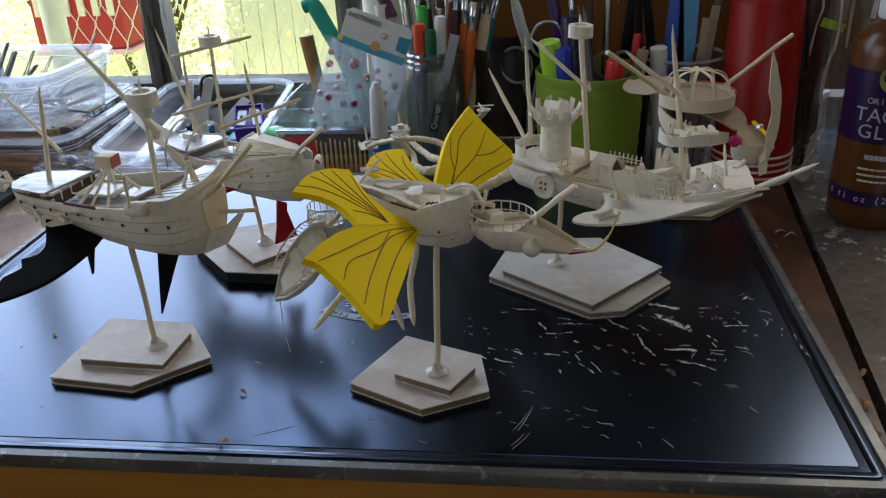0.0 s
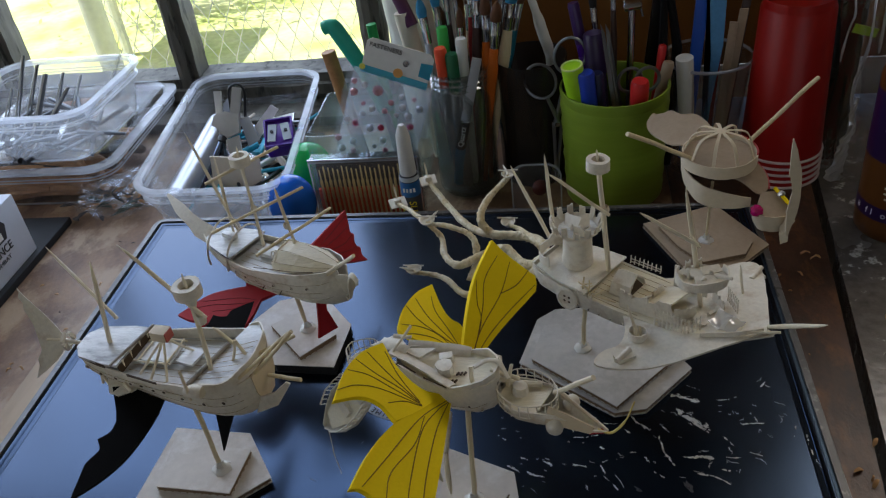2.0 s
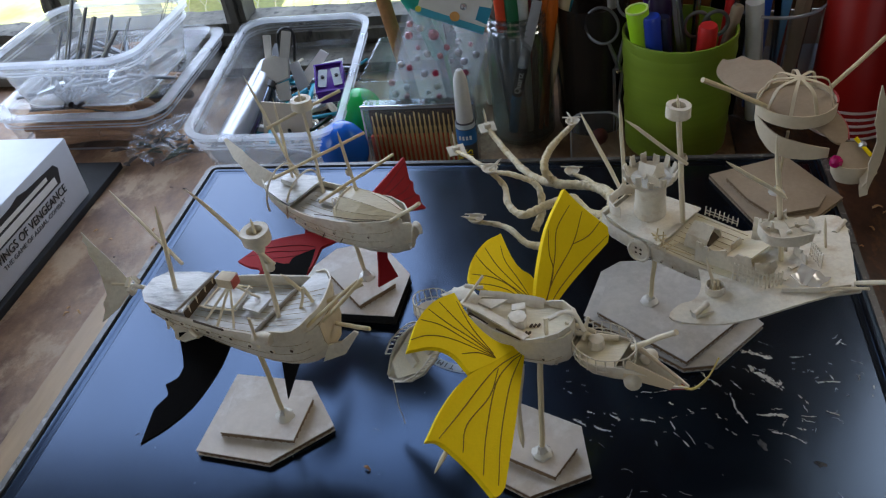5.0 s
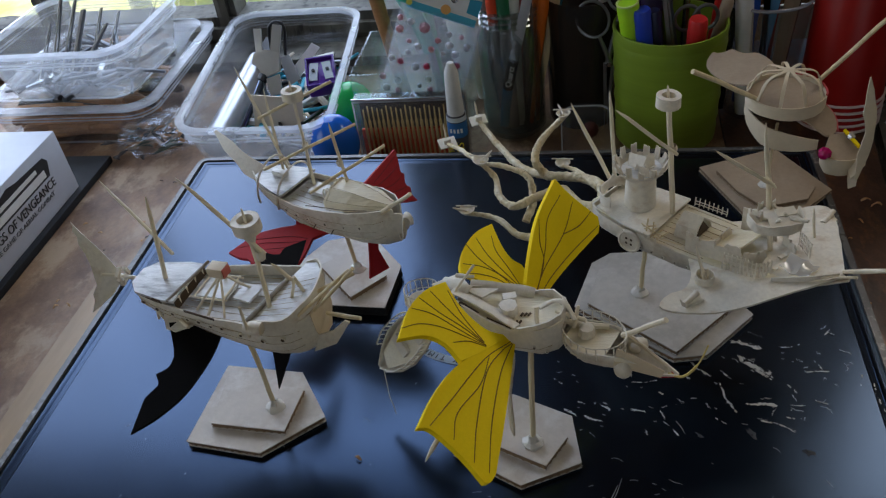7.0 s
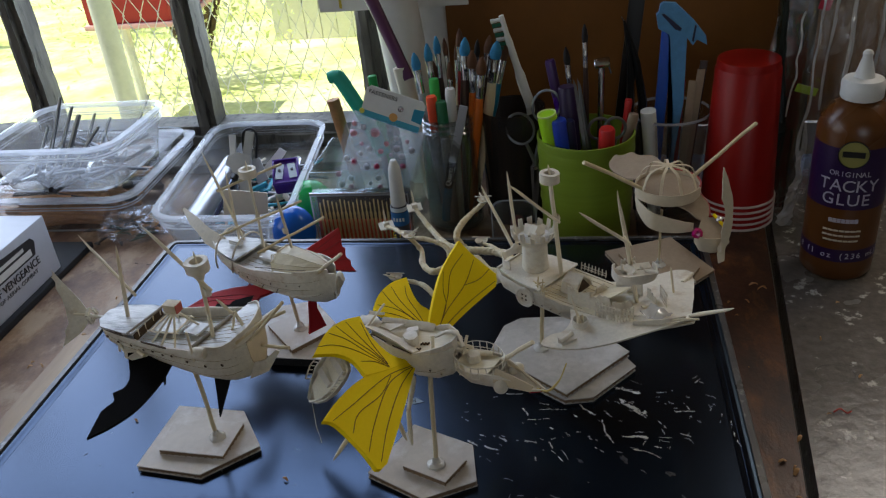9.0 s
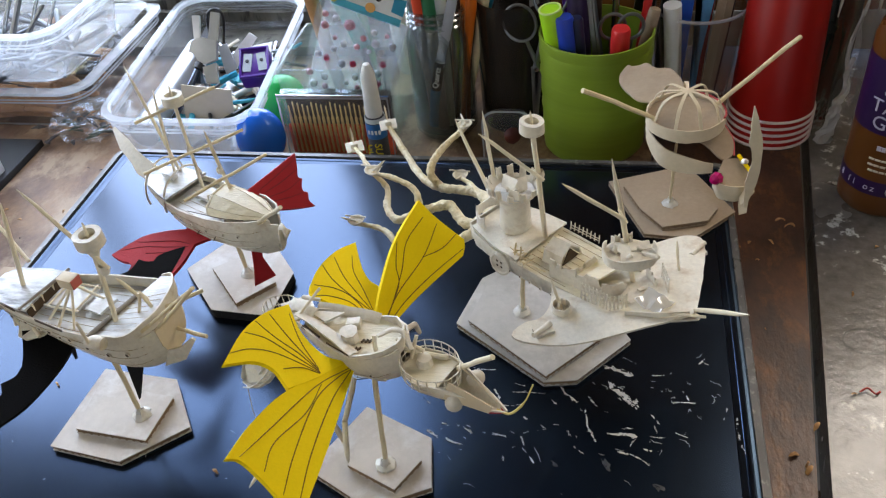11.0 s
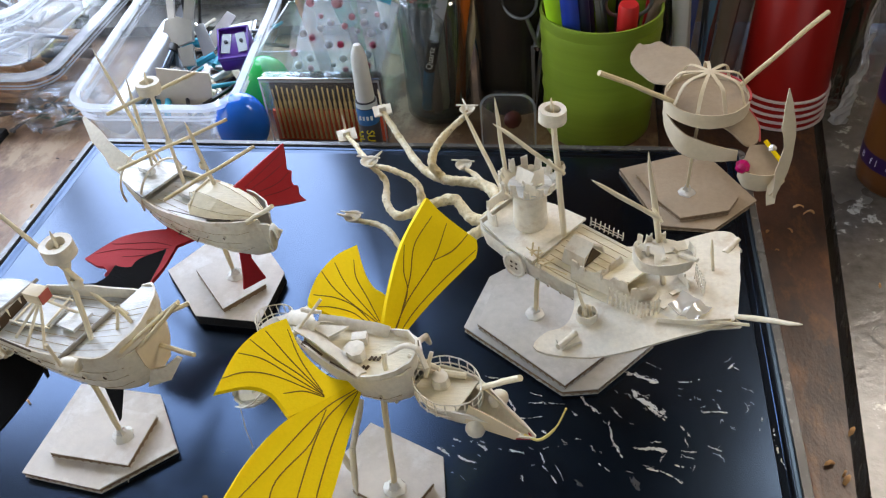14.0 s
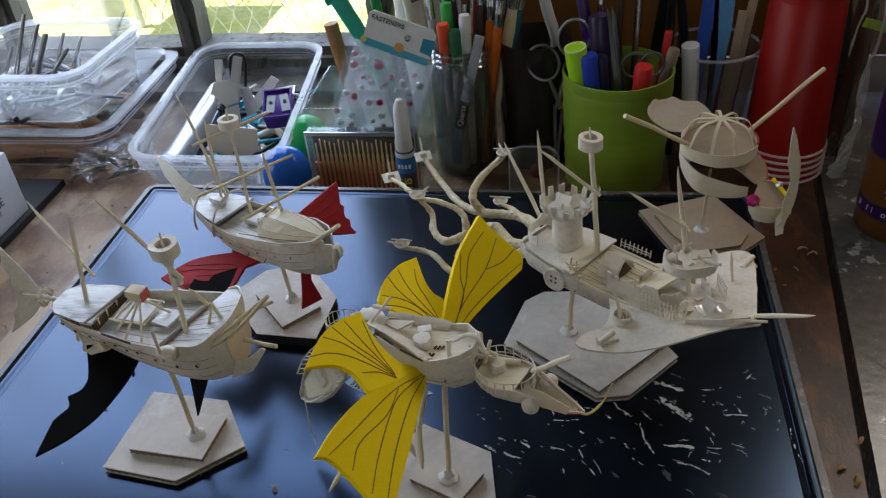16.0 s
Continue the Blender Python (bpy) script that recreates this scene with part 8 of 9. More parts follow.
def torn_wall(s0, n0, s1, n1, h, count, seed, label="torn-edged paper castle wall"):
    """A notched wall whose teeth are cut by hand."""
    r3 = random.Random(seed)
    top = []
    for k in range(count):
        f0, f1, fm = k / count, (k + r3.uniform(0.5, 0.62)) / count, (k + 0.96) / count
        hi, lo = h * r3.uniform(0.8, 1.1), h * r3.uniform(0.5, 0.7)
        top += [(f0, hi * r3.uniform(0.9, 1.05)), (f1, hi), (f1 + r3.uniform(-0.01, 0.02), lo), (fm, lo * r3.uniform(0.9, 1.1))]
    pts = [(0, 0)] + top + [(1, 0)]
    part("castle_wall", plate([C(s0 + (s1 - s0) * f, n0 + (n1 - n0) * f, 0.0604 + z) for f, z in pts], 0.0007), PAPER, sc, label)


torn_wall(0.064, 0.0140, 0.081, 0.0130, 0.0125, 4, 3)
torn_wall(0.052, -0.0128, 0.078, -0.0105, 0.0095, 7, 5)
torn_wall(0.0635, -0.0110, 0.0645, 0.0040, 0.0080, 4, 8)
torn_wall(0.078, -0.0105, 0.084, -0.0020, 0.0090, 3, 9)
torn_wall(0.084, 0.0130, 0.092, 0.0080, 0.0085, 3, 10)
for q, tw_ in ((V(0.0040, 0.0020, 0.0030), 0.3), (V(-0.0030, 0.0005, 0.0022), -0.5), (V(0.0010, -0.0045, 0.0026), 0.1)):
    part("silver_flap", box(PC + q, (0.0085, 0.0042, 0.0006), rot=Matrix.Rotation(tw_, 3, "Z") @ Matrix.Rotation(0.3, 3, "X")), PAPER, plt)
part("cannon", stick(PC + V(0.0050, -0.0020, 0.0030), PC + V(0.0110, -0.0060, 0.0042), 0.0012, 0.0010), PAPER, plt)
for k in range(9):
    n_ = -0.0145 + 0.0036 * k
    part("plank_line", tube(bmesh.new(), [C(0.0365, n_, 0.0605), C(0.0500, n_ * 1.01, 0.0605), C(0.0620, n_ * 0.99, 0.0606)], 0.00016, 4), SEAM, sc)
part("ramp", plate([C(0.064, -0.010, 0.0650), C(0.076, -0.009, 0.0695), C(0.077, 0.008, 0.0680), C(0.065, 0.008, 0.0635)], 0.0007), PAPER_D, sc)
for k in range(8):
    q = C(rt.uniform(0.080, 0.100), rt.uniform(-0.008, 0.008), 0.0635)
    part("scrap", box(q, (rt.uniform(0.003, 0.007), 0.0016, 0.0008), rot=Matrix.Rotation(rt.uniform(0, 3), 3, "Z") @ Matrix.Rotation(rt.uniform(-0.5, 0.5), 3, "Y")), PAPER, sc)
part("hatch_roof", shell(loft([[C(s, -0.0075, 0.0605), C(s, -0.006, 0.0665), C(s, 0.0, 0.0700), C(s, 0.006, 0.0655), C(s, 0.0075, 0.0605)] for s in (0.043, 0.053)], close_ends=False), 0.0007), PAPER, sc, "folded card deckhouse")
# dark plate standing in for the shade inside the deckhouse
part("hatch_dark", plate([C(0.0528, -0.0055, 0.0612), C(0.0528, -0.0005, 0.0685), C(0.0528, 0.0055, 0.0612)], 0.0004), SHADE_LINE, sc)
fence_part("railing", C(0.0385, 0.0176, 0.0602), C(0.0545, 0.0180, 0.0602), 0.0048, 8, sc, 2, 0.00034)
fence_part("railing", C(0.0720, -0.0155, 0.0610), C(0.0860, -0.0145, 0.0618), 0.0085, 9, sc, 3, 0.0004)
fence_part("railing", C(0.0860, -0.0145, 0.0618), C(0.0900, -0.0090, 0.0622), 0.0080, 5, sc, 3, 0.0004)
fence_part("railing", C(0.0900, 0.0150, 0.0620), C(0.0980, 0.0080, 0.0630), 0.0085, 7, sc, 3, 0.00036)
fence_part("railing", C(0.0300, -0.0172, 0.0602), C(0.0400, -0.0172, 0.0602), 0.0035, 7, sc, 2)
for a, b in (((0.0549, 0.3743, 0.0632), (0.0664, 0.3681, 0.0632)), ((0.0500, 0.3800, 0.0662), (0.0575, 0.3743, 0.0640)), ((0.0520, 0.3785, 0.0622), (0.0528, 0.3800, 0.0692)), ((0.0545, 0.3760, 0.0622), (0.0552, 0.3775, 0.0692)), ((0.0508, 0.3812, 0.0640), (0.0560, 0.3772, 0.0672))):
    part("twig", stick(a, b, 0.00042), BAMBOO, sc, "thin bamboo splinter")
for k in range(4):
    part("ladder_stick", stick(C(0.030 + 0.003 * k, -0.0155, 0.0610), C(0.034 + 0.003 * k, -0.0125, 0.0650), 0.0004), BAMBOO, sc)
part("bow_film", shell(loft([[C(s, n, 0.0648 + (s - 0.086) * 0.1 + 0.0012 * math.sin(n * 520 + s * 400) + 0.0008 * math.sin(s * 900)) for n in (-0.007, -0.005, -0.003, -0.001, 0.001, 0.003)] for s in (0.092, 0.0945, 0.097, 0.0995, 0.102, 0.1045)], close_ends=False), 0.0003), clear("glossy_film", col=(0.86, 0.85, 0.82, 1), opacity=0.62, rough=0.08, bump=0.6, gloss=0.12), sc, "shiny crinkled film over the bow")
part("ram_spike", pick((0.1275, 0.3440, 0.0690), (0.1436, 0.3250, 0.0862), 0.0012), TOOTH, sc, "pointed toothpick ram")
part("bow_pick", stick(C(0.104, -0.006, 0.0660), C(0.121, -0.001, 0.0715), 0.0007), TOOTH, sc)
part("bow_lip", strip([C(0.092, -0.0125, 0.0625), C(0.104, -0.0075, 0.0650), C(0.114, -0.0010, 0.0685)], [0.0020, 0.0026, 0.0018], 0.0006), PAPER, sc)
shd = part("shield", lathe(C(0.0260, -0.0168, 0.0555), [(0, 0), (0.0060, 0), (0.0060, 0.0012), (0.0050, 0.0016), (0.0046, 0.0010), (0, 0.0010)], 22, axis=-C.n), PAPER, sc, "round button shield with four holes")
# shade in the button holes, drawn as small dark discs
for dx, dz in ((-1, -1), (1, -1), (-1, 1), (1, 1)):
    part("hole", lathe(C(0.0260 + dx * 0.0013, -0.0168, 0.0555 + dz * 0.0013) - C.n * 0.00115, [(0.0007, 0), (0, 0.0001)], 8, axis=-C.n), SHADE_LINE, shd)
cu = part("gun_cup", ring((0.0746, 0.3486, 0.0592), 0.0040, 0.0044, 0.0005, 16), PAPER, sc, "small paper gun tub")
part("gun", pick((0.0750, 0.3480, 0.0600), (0.0700, 0.3493, 0.0780), 0.0008), TOOTH, cu)
for a in (0.5, 2.4, 4.2):
    part("post", stick((0.0746 + 0.002 * math.cos(a), 0.3486 + 0.002 * math.sin(a), 0.0594), (0.0746 + 0.0012 * math.cos(a), 0.3486 + 0.0012 * math.sin(a), 0.0660), 0.0006), TOOTH, cu)
for s, n, dn in ((0.0720, -0.0400, -1), (0.0905, 0.0400, 1)):
    c0 = C(s, n, 0.0615)
    can = part("deck_cannon", stick(c0 - C.n * 0.004 * dn, c0 + C.n * 0.006 * dn + V(0, 0, 0.001), 0.0016, 0.0013, 10), PAPER, sc, "rolled paper cannon")
    part("carriage", box(c0 - V(0, 0, 0.001), (0.008, 0.005, 0.0016), rot=Matrix.Rotation(0.5, 3, "Z")), PAPER, can)
part("far_pole", pick(C(0.0930, 0.0230, 0.0630), C(0.0900, 0.0240, 0.0770), 0.0008), TOOTH, sc)
for s in (0.032, 0.038, 0.044, 0.050, 0.056):
    port(hull_side(C, SC, s, 0.72), -C.n, sc, 0.0006)


def tentacle(pts, r0, r1, name="tentacle"):
    """Cord twisted of three strands, with soft lumps of glue."""
    pth = smooth_path(pts, 26)
    n, sides = len(pth) - 1, 16
    rnd2 = random.Random(len(pth) * 7 + int(1e5 * abs(pts[0][0])))
    ph = rnd2.uniform(0, 6)
    bm, rings, u, run = bmesh.new(), [], None, 0.0
    for k, p in enumerate(pth):
        d = (pth[min(k + 1, n)] - pth[max(k - 1, 0)]).normalized()
        if u is None:
            u, w = frame_on(d)
        else:
            u = (u - d * u.dot(d)).normalized()
            w = d.cross(u)
            run += (p - pth[k - 1]).length
        r = (r0 + (r1 - r0) * k / n) * (0.94 + 0.13 * noise.noise(p * 190))
        rings.append([bm.verts.new(p + (u * math.cos(a) + w * math.sin(a)) * r * (0.97 + 0.075 * math.sin(3 * a + run * 1500 + ph) + 0.16 * noise.noise(p * 520 + V(math.cos(a), math.sin(a), 0) * 1.1)))
                      for a in (2 * math.pi * i / sides for i in range(sides))])
    for a, b in zip(rings, rings[1:]):
        for i in range(sides):
            bm.faces.new((a[i], a[(i + 1) % sides], b[(i + 1) % sides], b[i]))
    bm.faces.new(rings[0][::-1]), bm.faces.new(rings[-1])
    return part(name, bm, CORD, sc, "glue-stiffened twisted cord tentacle")


T1, T2, T3, T4, T5, T6 = (-0.0436, 0.5244, 0.0372), (-0.0613, 0.5065, 0.0322), (-0.0319, 0.4479, 0.0560), (0.0106, 0.4946, 0.0560), (-0.0389, 0.4286, 0.0368), (0.0105, 0.4697, 0.0389)
ROOT = (0.0345, 0.4110, 0.0530)
tentacle([T1, (-0.0280, 0.5017, 0.0312), (-0.0136, 0.4768, 0.0339), (0.0020, 0.4558, 0.0421), (0.0200, 0.4516, 0.0430), (0.0310, 0.4370, 0.0480), ROOT], 0.0017, 0.0034)
tentacle([T4, (-0.0009, 0.4787, 0.0510), (-0.0040, 0.4615, 0.0483), (0.0020, 0.4560, 0.0425)], 0.0018, 0.0028)
tentacle([T3, (-0.0246, 0.4449, 0.0484), (-0.0208, 0.4292, 0.0473), (-0.0116, 0.4168, 0.0497), (-0.0008, 0.4239, 0.0502), (0.0120, 0.4280, 0.0515), (0.0215, 0.4180, 0.0490), ROOT], 0.0016, 0.0032)
tentacle([T3, (-0.0190, 0.4404, 0.0584), (-0.0053, 0.4317, 0.0572), (-0.0030, 0.4230, 0.0480), (-0.0060, 0.4140, 0.0420)], 0.0014, 0.0022)
tentacle([T2, (-0.0480, 0.4800, 0.0440), T3], 0.0013, 0.0015)
tentacle([T5, (-0.0224, 0.4235, 0.0365), (-0.0090, 0.4060, 0.0395), (0.0060, 0.3990, 0.0440), (0.0200, 0.4040, 0.0480), ROOT], 0.0013, 0.0030)
tentacle([T6, (0.0190, 0.4560, 0.0440), (0.0300, 0.4350, 0.0480)], 0.0011, 0.0020)
part("knot", lathe((0.0320, 0.4130, 0.0520), [(0, -0.005), (0.0045, -0.003), (0.0055, 0), (0.0045, 0.003), (0, 0.005)], 12), CORD, sc)
for k, p in enumerate((T3, T4, T5, T6)):
    cup_ = part("tentacle_cup", lathe(V(*p) + V(0, 0, 0.0002), [(0.0015, -0.001), (0.0034, 0.0008), (0.0045, 0.0022), (0.0040, 0.0024), (0.0030, 0.0010), (0, 0.0006)], 16), PAPER, sc, "tiny paper gun tub")
    a = 0.7 + k * 1.3
    part("gun", pick(V(*p) + V(0, 0, 0.0015), V(*p) + V(0.008 * math.cos(a), 0.008 * math.sin(a), 0.0045), 0.0008), PAPER, cup_)
    part("gun", stick(V(*p) + V(-0.006, 0.001, 0.0042), V(*p) + V(0.006, -0.001, 0.0050), 0.0005), PAPER, cup_)
for p in (T1, T2):
    cup_ = part("tentacle_cup", box(V(*p) + V(0, 0, 0.0006), (0.0105, 0.0085, 0.0008), rot=Matrix.Rotation(0.4, 3, "Z") @ Matrix.Rotation(0.25, 3, "X")), PAPER, sc, "tiny square paper platform")
    part("gun", pick(V(*p), V(*p) + V(-0.002, 0.004, 0.0120), 0.0008), TOOTH, cup_)
    part("block", box(V(*p) + V(0, 0, 0.0022), (0.004, 0.004, 0.003), rot=Matrix.Rotation(0.4, 3, "Z"), bev=0.0003), PAPER, cup_)

# -- dragonfly ship with yellow wings --
Y = Ship((-0.0255, 0.3165), (0.0190, 0.3065))
stand("model_stand", [(-0.0145, 0.3340), (0.0195, 0.3195), (0.0240, 0.2940), (-0.0010, 0.2815), (-0.0320, 0.2970)], [(-0.0110, 0.3160), (0.0180, 0.3050), (0.0090, 0.2890), (-0.0140, 0.2990)],
      (0.0030, 0.3005), (0.0045, 0.3055, 0.0640), "two stacked cardboard plates with a post for the yellow-winged ship", t1=0.0038, t2=0.0036)
sy_ = thing("paper_ship", (0.0045, 0.3055, 0.062), "cream paper dragon ship with four yellow foam wings", "model ship", "paper airships")
SY = [(0.0, 0.0035, 0.0805, 0.0740, 2.2), (0.006, 0.0068, 0.0798, 0.0700, 2.4), (0.016, 0.0100, 0.0785, 0.0645, 2.6), (0.027, 0.0122, 0.0772, 0.0600, 2.8), (0.037, 0.0118, 0.0790, 0.0592, 2.8), (0.043, 0.0085, 0.0800, 0.0615, 2.5), (0.0455, 0.0045, 0.0802, 0.0650, 2.2)]
hb = part("hull", shell(hull(Y, SY), 0.0007), PAPER, sy_, "lumpy rounded cream card hull")
seams(Y, SY, hb, (0.6,))
part("deck", deck(Y, [(0.004, 0.0048, 0.0786), (0.016, 0.0092, 0.0774), (0.028, 0.0114, 0.0763), (0.037, 0.0110, 0.0766), (0.0428, 0.0078, 0.0770)], 0.0006), PAPER_D, sy_, "stained card deck")


def plank(a0, a1, w0, w1, rise, tilt):
    """A folded strip of card laid along the deck."""
    a0, a1 = Vector(a0), Vector(a1)
    side = (a1 - a0).cross(V(0, 0, 1)).normalized()
    rows = []
    for k in range(7):
        f = k / 6
        q, w = a0.lerp(a1, f) + V(0, 0, rise * math.sin(math.pi * f)), w0 + (w1 - w0) * f
        rows.append([q - side * w + V(0, 0, tilt * w), q + V(0, 0, 0.0006), q + side * w - V(0, 0, tilt * w)])
    return shell(loft(rows, close_ends=False), 0.0007)


part("deck_strip", plank(Y(-0.001, 0.0012, 0.0812), Y(0.029, -0.0104, 0.0783), 0.0026, 0.0022, 0.0008, -0.3), PAPER, sy_, "broad folded card strip")
part("deck_strip", plank(Y(0.004, 0.0075, 0.0798), Y(0.030, 0.0104, 0.0774), 0.0016, 0.0020, 0.0004, 0.6), PAPER, sy_)
part("deck_strip", plank(Y(-0.008, 0.0050, 0.0804), Y(0.006, 0.0020, 0.0814), 0.0028, 0.0022, 0.0008, 0.2), PAPER, sy_)
part("deck_fold", plate([(-0.0230, 0.3185, 0.0810), (-0.0080, 0.3195, 0.0800), (-0.0142, 0.3133, 0.0806)], 0.0010), PAPER, sy_, "folded card triangle")
# shade between the deck strips, laid on as two dark slivers
part("dark_gap", plank(Y(0.0035, -0.0046, 0.0798), Y(0.0120, -0.0074, 0.0786), 0.0010, 0.0008, 0, 0), SHADE_LINE, sy_)
part("dark_gap", plank(Y(0.0163, -0.0089, 0.0786), Y(0.0285, -0.0117, 0.0774), 0.0003, 0.0003, 0, 0), SHADE_LINE, sy_)
part("turret", lathe(Y(0.0232, -0.0027, 0.0768), [(0, 0), (0.0035, 0), (0.0037, 0.0045), (0, 0.0047)], 8), PAPER, sy_, "faceted paper turret", smooth=False)
part("turret_block", box(Y(0.0215, 0.0038, 0.0785), (0.0052, 0.0040, 0.0036), rot=Matrix.Rotation(0.2, 3, "Z"), bev=0.0003), PAPER, sy_)
part("turret_block", box(Y(0.0196, -0.0056, 0.0785), (0.0040, 0.0034, 0.0026), rot=Matrix.Rotation(-0.3, 3, "Z"), bev=0.0003), PAPER, sy_)
# shade in the deck slots, drawn as short dark bars
for s, n in ((0.0274, -0.0066), (0.0288, -0.0062), (0.0283, -0.0020), (0.0297, -0.0016), (0.0311, -0.0012)):
    part("slot", box(Y(s, n, 0.0768), (0.0007, 0.0018, 0.0006), rot=Matrix.Rotation(-0.5, 3, "Z")), SHADE_LINE, sy_)
part("stub_mast", stick(Y(0.0355, -0.0050, 0.0765), Y(0.0348, -0.0034, 0.0838), 0.0011), TOOTH, sy_)
part("bow_wall", strip([Y(s, n, 0.0762) for s, n in ((0.0268, -0.0118), (0.0320, -0.0120), (0.0365, -0.0116), (0.0410, -0.0088), (0.0446, -0.0040), (0.0450, 0.0010), (0.0428, 0.0066), (0.0380, 0.0104), (0.0320, 0.0116))], [0.0014, 0.0036, 0.0052, 0.0060, 0.0064, 0.0062, 0.0058, 0.0050, 0.0030], 0.0007), PAPER, sy_, "angular card bow wall", smooth=False)
part("neck_arch", tube(bmesh.new(), smooth_path([(0.0088, 0.3060, 0.0826), (0.0140, 0.3088, 0.0836), (0.0186, 0.3080, 0.0832), (0.0221, 0.3035, 0.0790)], 5), 0.0012, 8, squash=0.5), PAPER, sy_, "bent card strip to the head")
port(hull_side(Y, SY, 0.036, 0.7), -Y.n, sy_, 0.0008)
port(hull_side(Y, SY, 0.040, 0.5), -Y.n, sy_, 0.0007)
sg = part("stern_gun", stick((-0.0257, 0.3160, 0.0812), (-0.0180, 0.3235, 0.0890), 0.0007), TOOTH, sy_, "crossed toothpick stern gun")
part("gun_rod", stick((-0.0255, 0.3216, 0.0850), (-0.0177, 0.3212, 0.0850), 0.0010, 0.0008), PAPER, sg)
part("stern_cover", plate([(-0.0363, 0.3221, 0.0796), (-0.0257, 0.3285, 0.0800), (-0.0200, 0.3200, 0.0818), (-0.0248, 0.3186, 0.0806), (-0.0319, 0.3190, 0.0796)], 0.0010), PAPER, sy_)
# wings
foam_sheet("wing", sy_, (0.0043, 0.3241, 0.0662), (0.0121, 0.3759, 0.0927), (0.0302, 0.3716, 0.0710), 0.0024, YELLOW, "yellow foam wing with drawn veins",
           [[(0.14, -0.18), (0.49, -0.25), (0.84, -0.24), (1.04, -0.04)],
            [(1.04, -0.04), (0.78, 0.22), (0.5, 0.52), (0.11, 0.95)],
            [(0.11, 0.95), (0.01, 1), (-0.06, 1.01)],
            [(-0.06, 1.01), (-0.01, 0.42), (-0.04, 0.03)],
            [(-0.04, 0.03), (0.04, -0.08), (0.14, -0.18)]],
           [[(0.81, -0.21), (0.56, -0.11), (0.31, 0.03), (0.05, -0.04)],
            [(0.81, 0.11), (0.71, -0.05), (0.44, 0.01), (0.16, 0.01), (0.04, -0.03)],
            [(0.59, 0.38), (0.37, 0.31), (0.24, 0.05), (0.03, -0.02)],
            [(0.26, 0.78), (0.26, 0.59), (0.37, 0.3)],
            [(0.02, 0.97), (0.08, 0.53), (0.08, 0.2), (0, 0.03)]])
foam_sheet("wing", sy_, (0.0013, 0.3218, 0.0692), (-0.0157, 0.3633, 0.0778), (-0.0249, 0.3283, 0.0826), 0.0022, YELLOW, "yellow foam wing with drawn veins",
           [[(0.07, -0.16), (0.54, -0.28), (0.59, -0.1), (0.72, -0.01), (1.01, 0.01)],
            [(1.01, 0.01), (0.71, 0.42), (0.34, 0.79), (0.05, 0.99)],
            [(0.05, 0.99), (-0.02, 1.01), (-0.05, 0.98)],
            [(-0.05, 0.98), (-0.03, 0.71), (-0.01, 0.44), (-0.02, 0.02)]],
           [[(0.79, 0.13), (0.58, 0.16), (0.41, 0.05), (0.22, -0.05)],
            [(0.61, 0.47), (0.41, 0.34), (0.21, -0.02)],
            [(0.42, 0.73), (0.28, 0.53), (0.19, -0.01)],
            [(0.08, 0.93), (0.2, 0.56), (0.22, 0.27), (0.12, 0.03)],
            [(-0.05, 0.95), (0.06, 0.68), (0.14, 0.34), (0.1, 0.09)]])
foam_sheet("wing", sy_, (-0.0184, 0.2789, 0.0801), (-0.0287, 0.3146, 0.0866), (-0.0397, 0.2767, 0.0930), 0.0022, YELLOW, "yellow foam wing with drawn veins",
           [[(0.56, -0.95), (0.54, -0.55), (0.72, -0.19), (1.01, 0.01)],
            [(1.01, 0.01), (0.78, 0.4), (0.45, 0.74), (0, 1)],
            [(0, 1), (0.16, 0.56), (0.16, 0.24), (-0, 0.01)],
            [(-0, 0.01), (0.24, -0.44), (0.56, -0.95)]],
           [[(0.89, 0), (0.6, -0.18), (0.35, -0.47)],
            [(0.79, 0.32), (0.57, -0.03), (0.34, -0.47)],
            [(0.64, 0.54), (0.53, 0.21), (0.44, -0.17), (0.32, -0.48)],
            [(0.46, 0.7), (0.48, 0.36), (0.41, -0.02), (0.32, -0.49)],
            [(0.15, 0.92), (0.29, 0.6), (0.35, 0.18), (0.31, -0.5)],
            [(0.2, 0.09), (0.29, -0.2), (0.3, -0.49)]])
foam_sheet("wing", sy_, (-0.0019, 0.3030, 0.0696), (-0.0280, 0.2450, 0.0838), (-0.0059, 0.2370, 0.0662), 0.0024, YELLOW, "yellow foam wing with drawn veins",
           [[(0.09, -0.06), (0.44, -0.16), (0.74, -0.23), (0.93, -0.16), (1.02, -0.01)],
            [(1.02, -0.01), (0.83, 0.13), (0.38, 0.59), (0.03, 0.98)],
            [(0.03, 0.98), (-0.04, 1.02), (-0.09, 1.01)],
            [(-0.09, 1.01), (-0.08, 0.63), (-0.03, 0.06)],
            [(-0.03, 0.06), (0.01, -0.01), (0.09, -0.06)]],
           [[(0.88, 0.07), (0.7, 0.03), (0.37, -0.05), (0.04, 0.02)],
            [(0.54, 0.38), (0.57, 0.19), (0.35, 0.14), (0.31, -0.03)],
            [(0.22, 0.73), (0.29, 0.44), (0.3, 0.09), (0.15, 0.03), (0.01, 0.05)],
            [(0, 0.94), (0.09, 0.57), (0.1, 0.22), (0.01, 0.06)]])
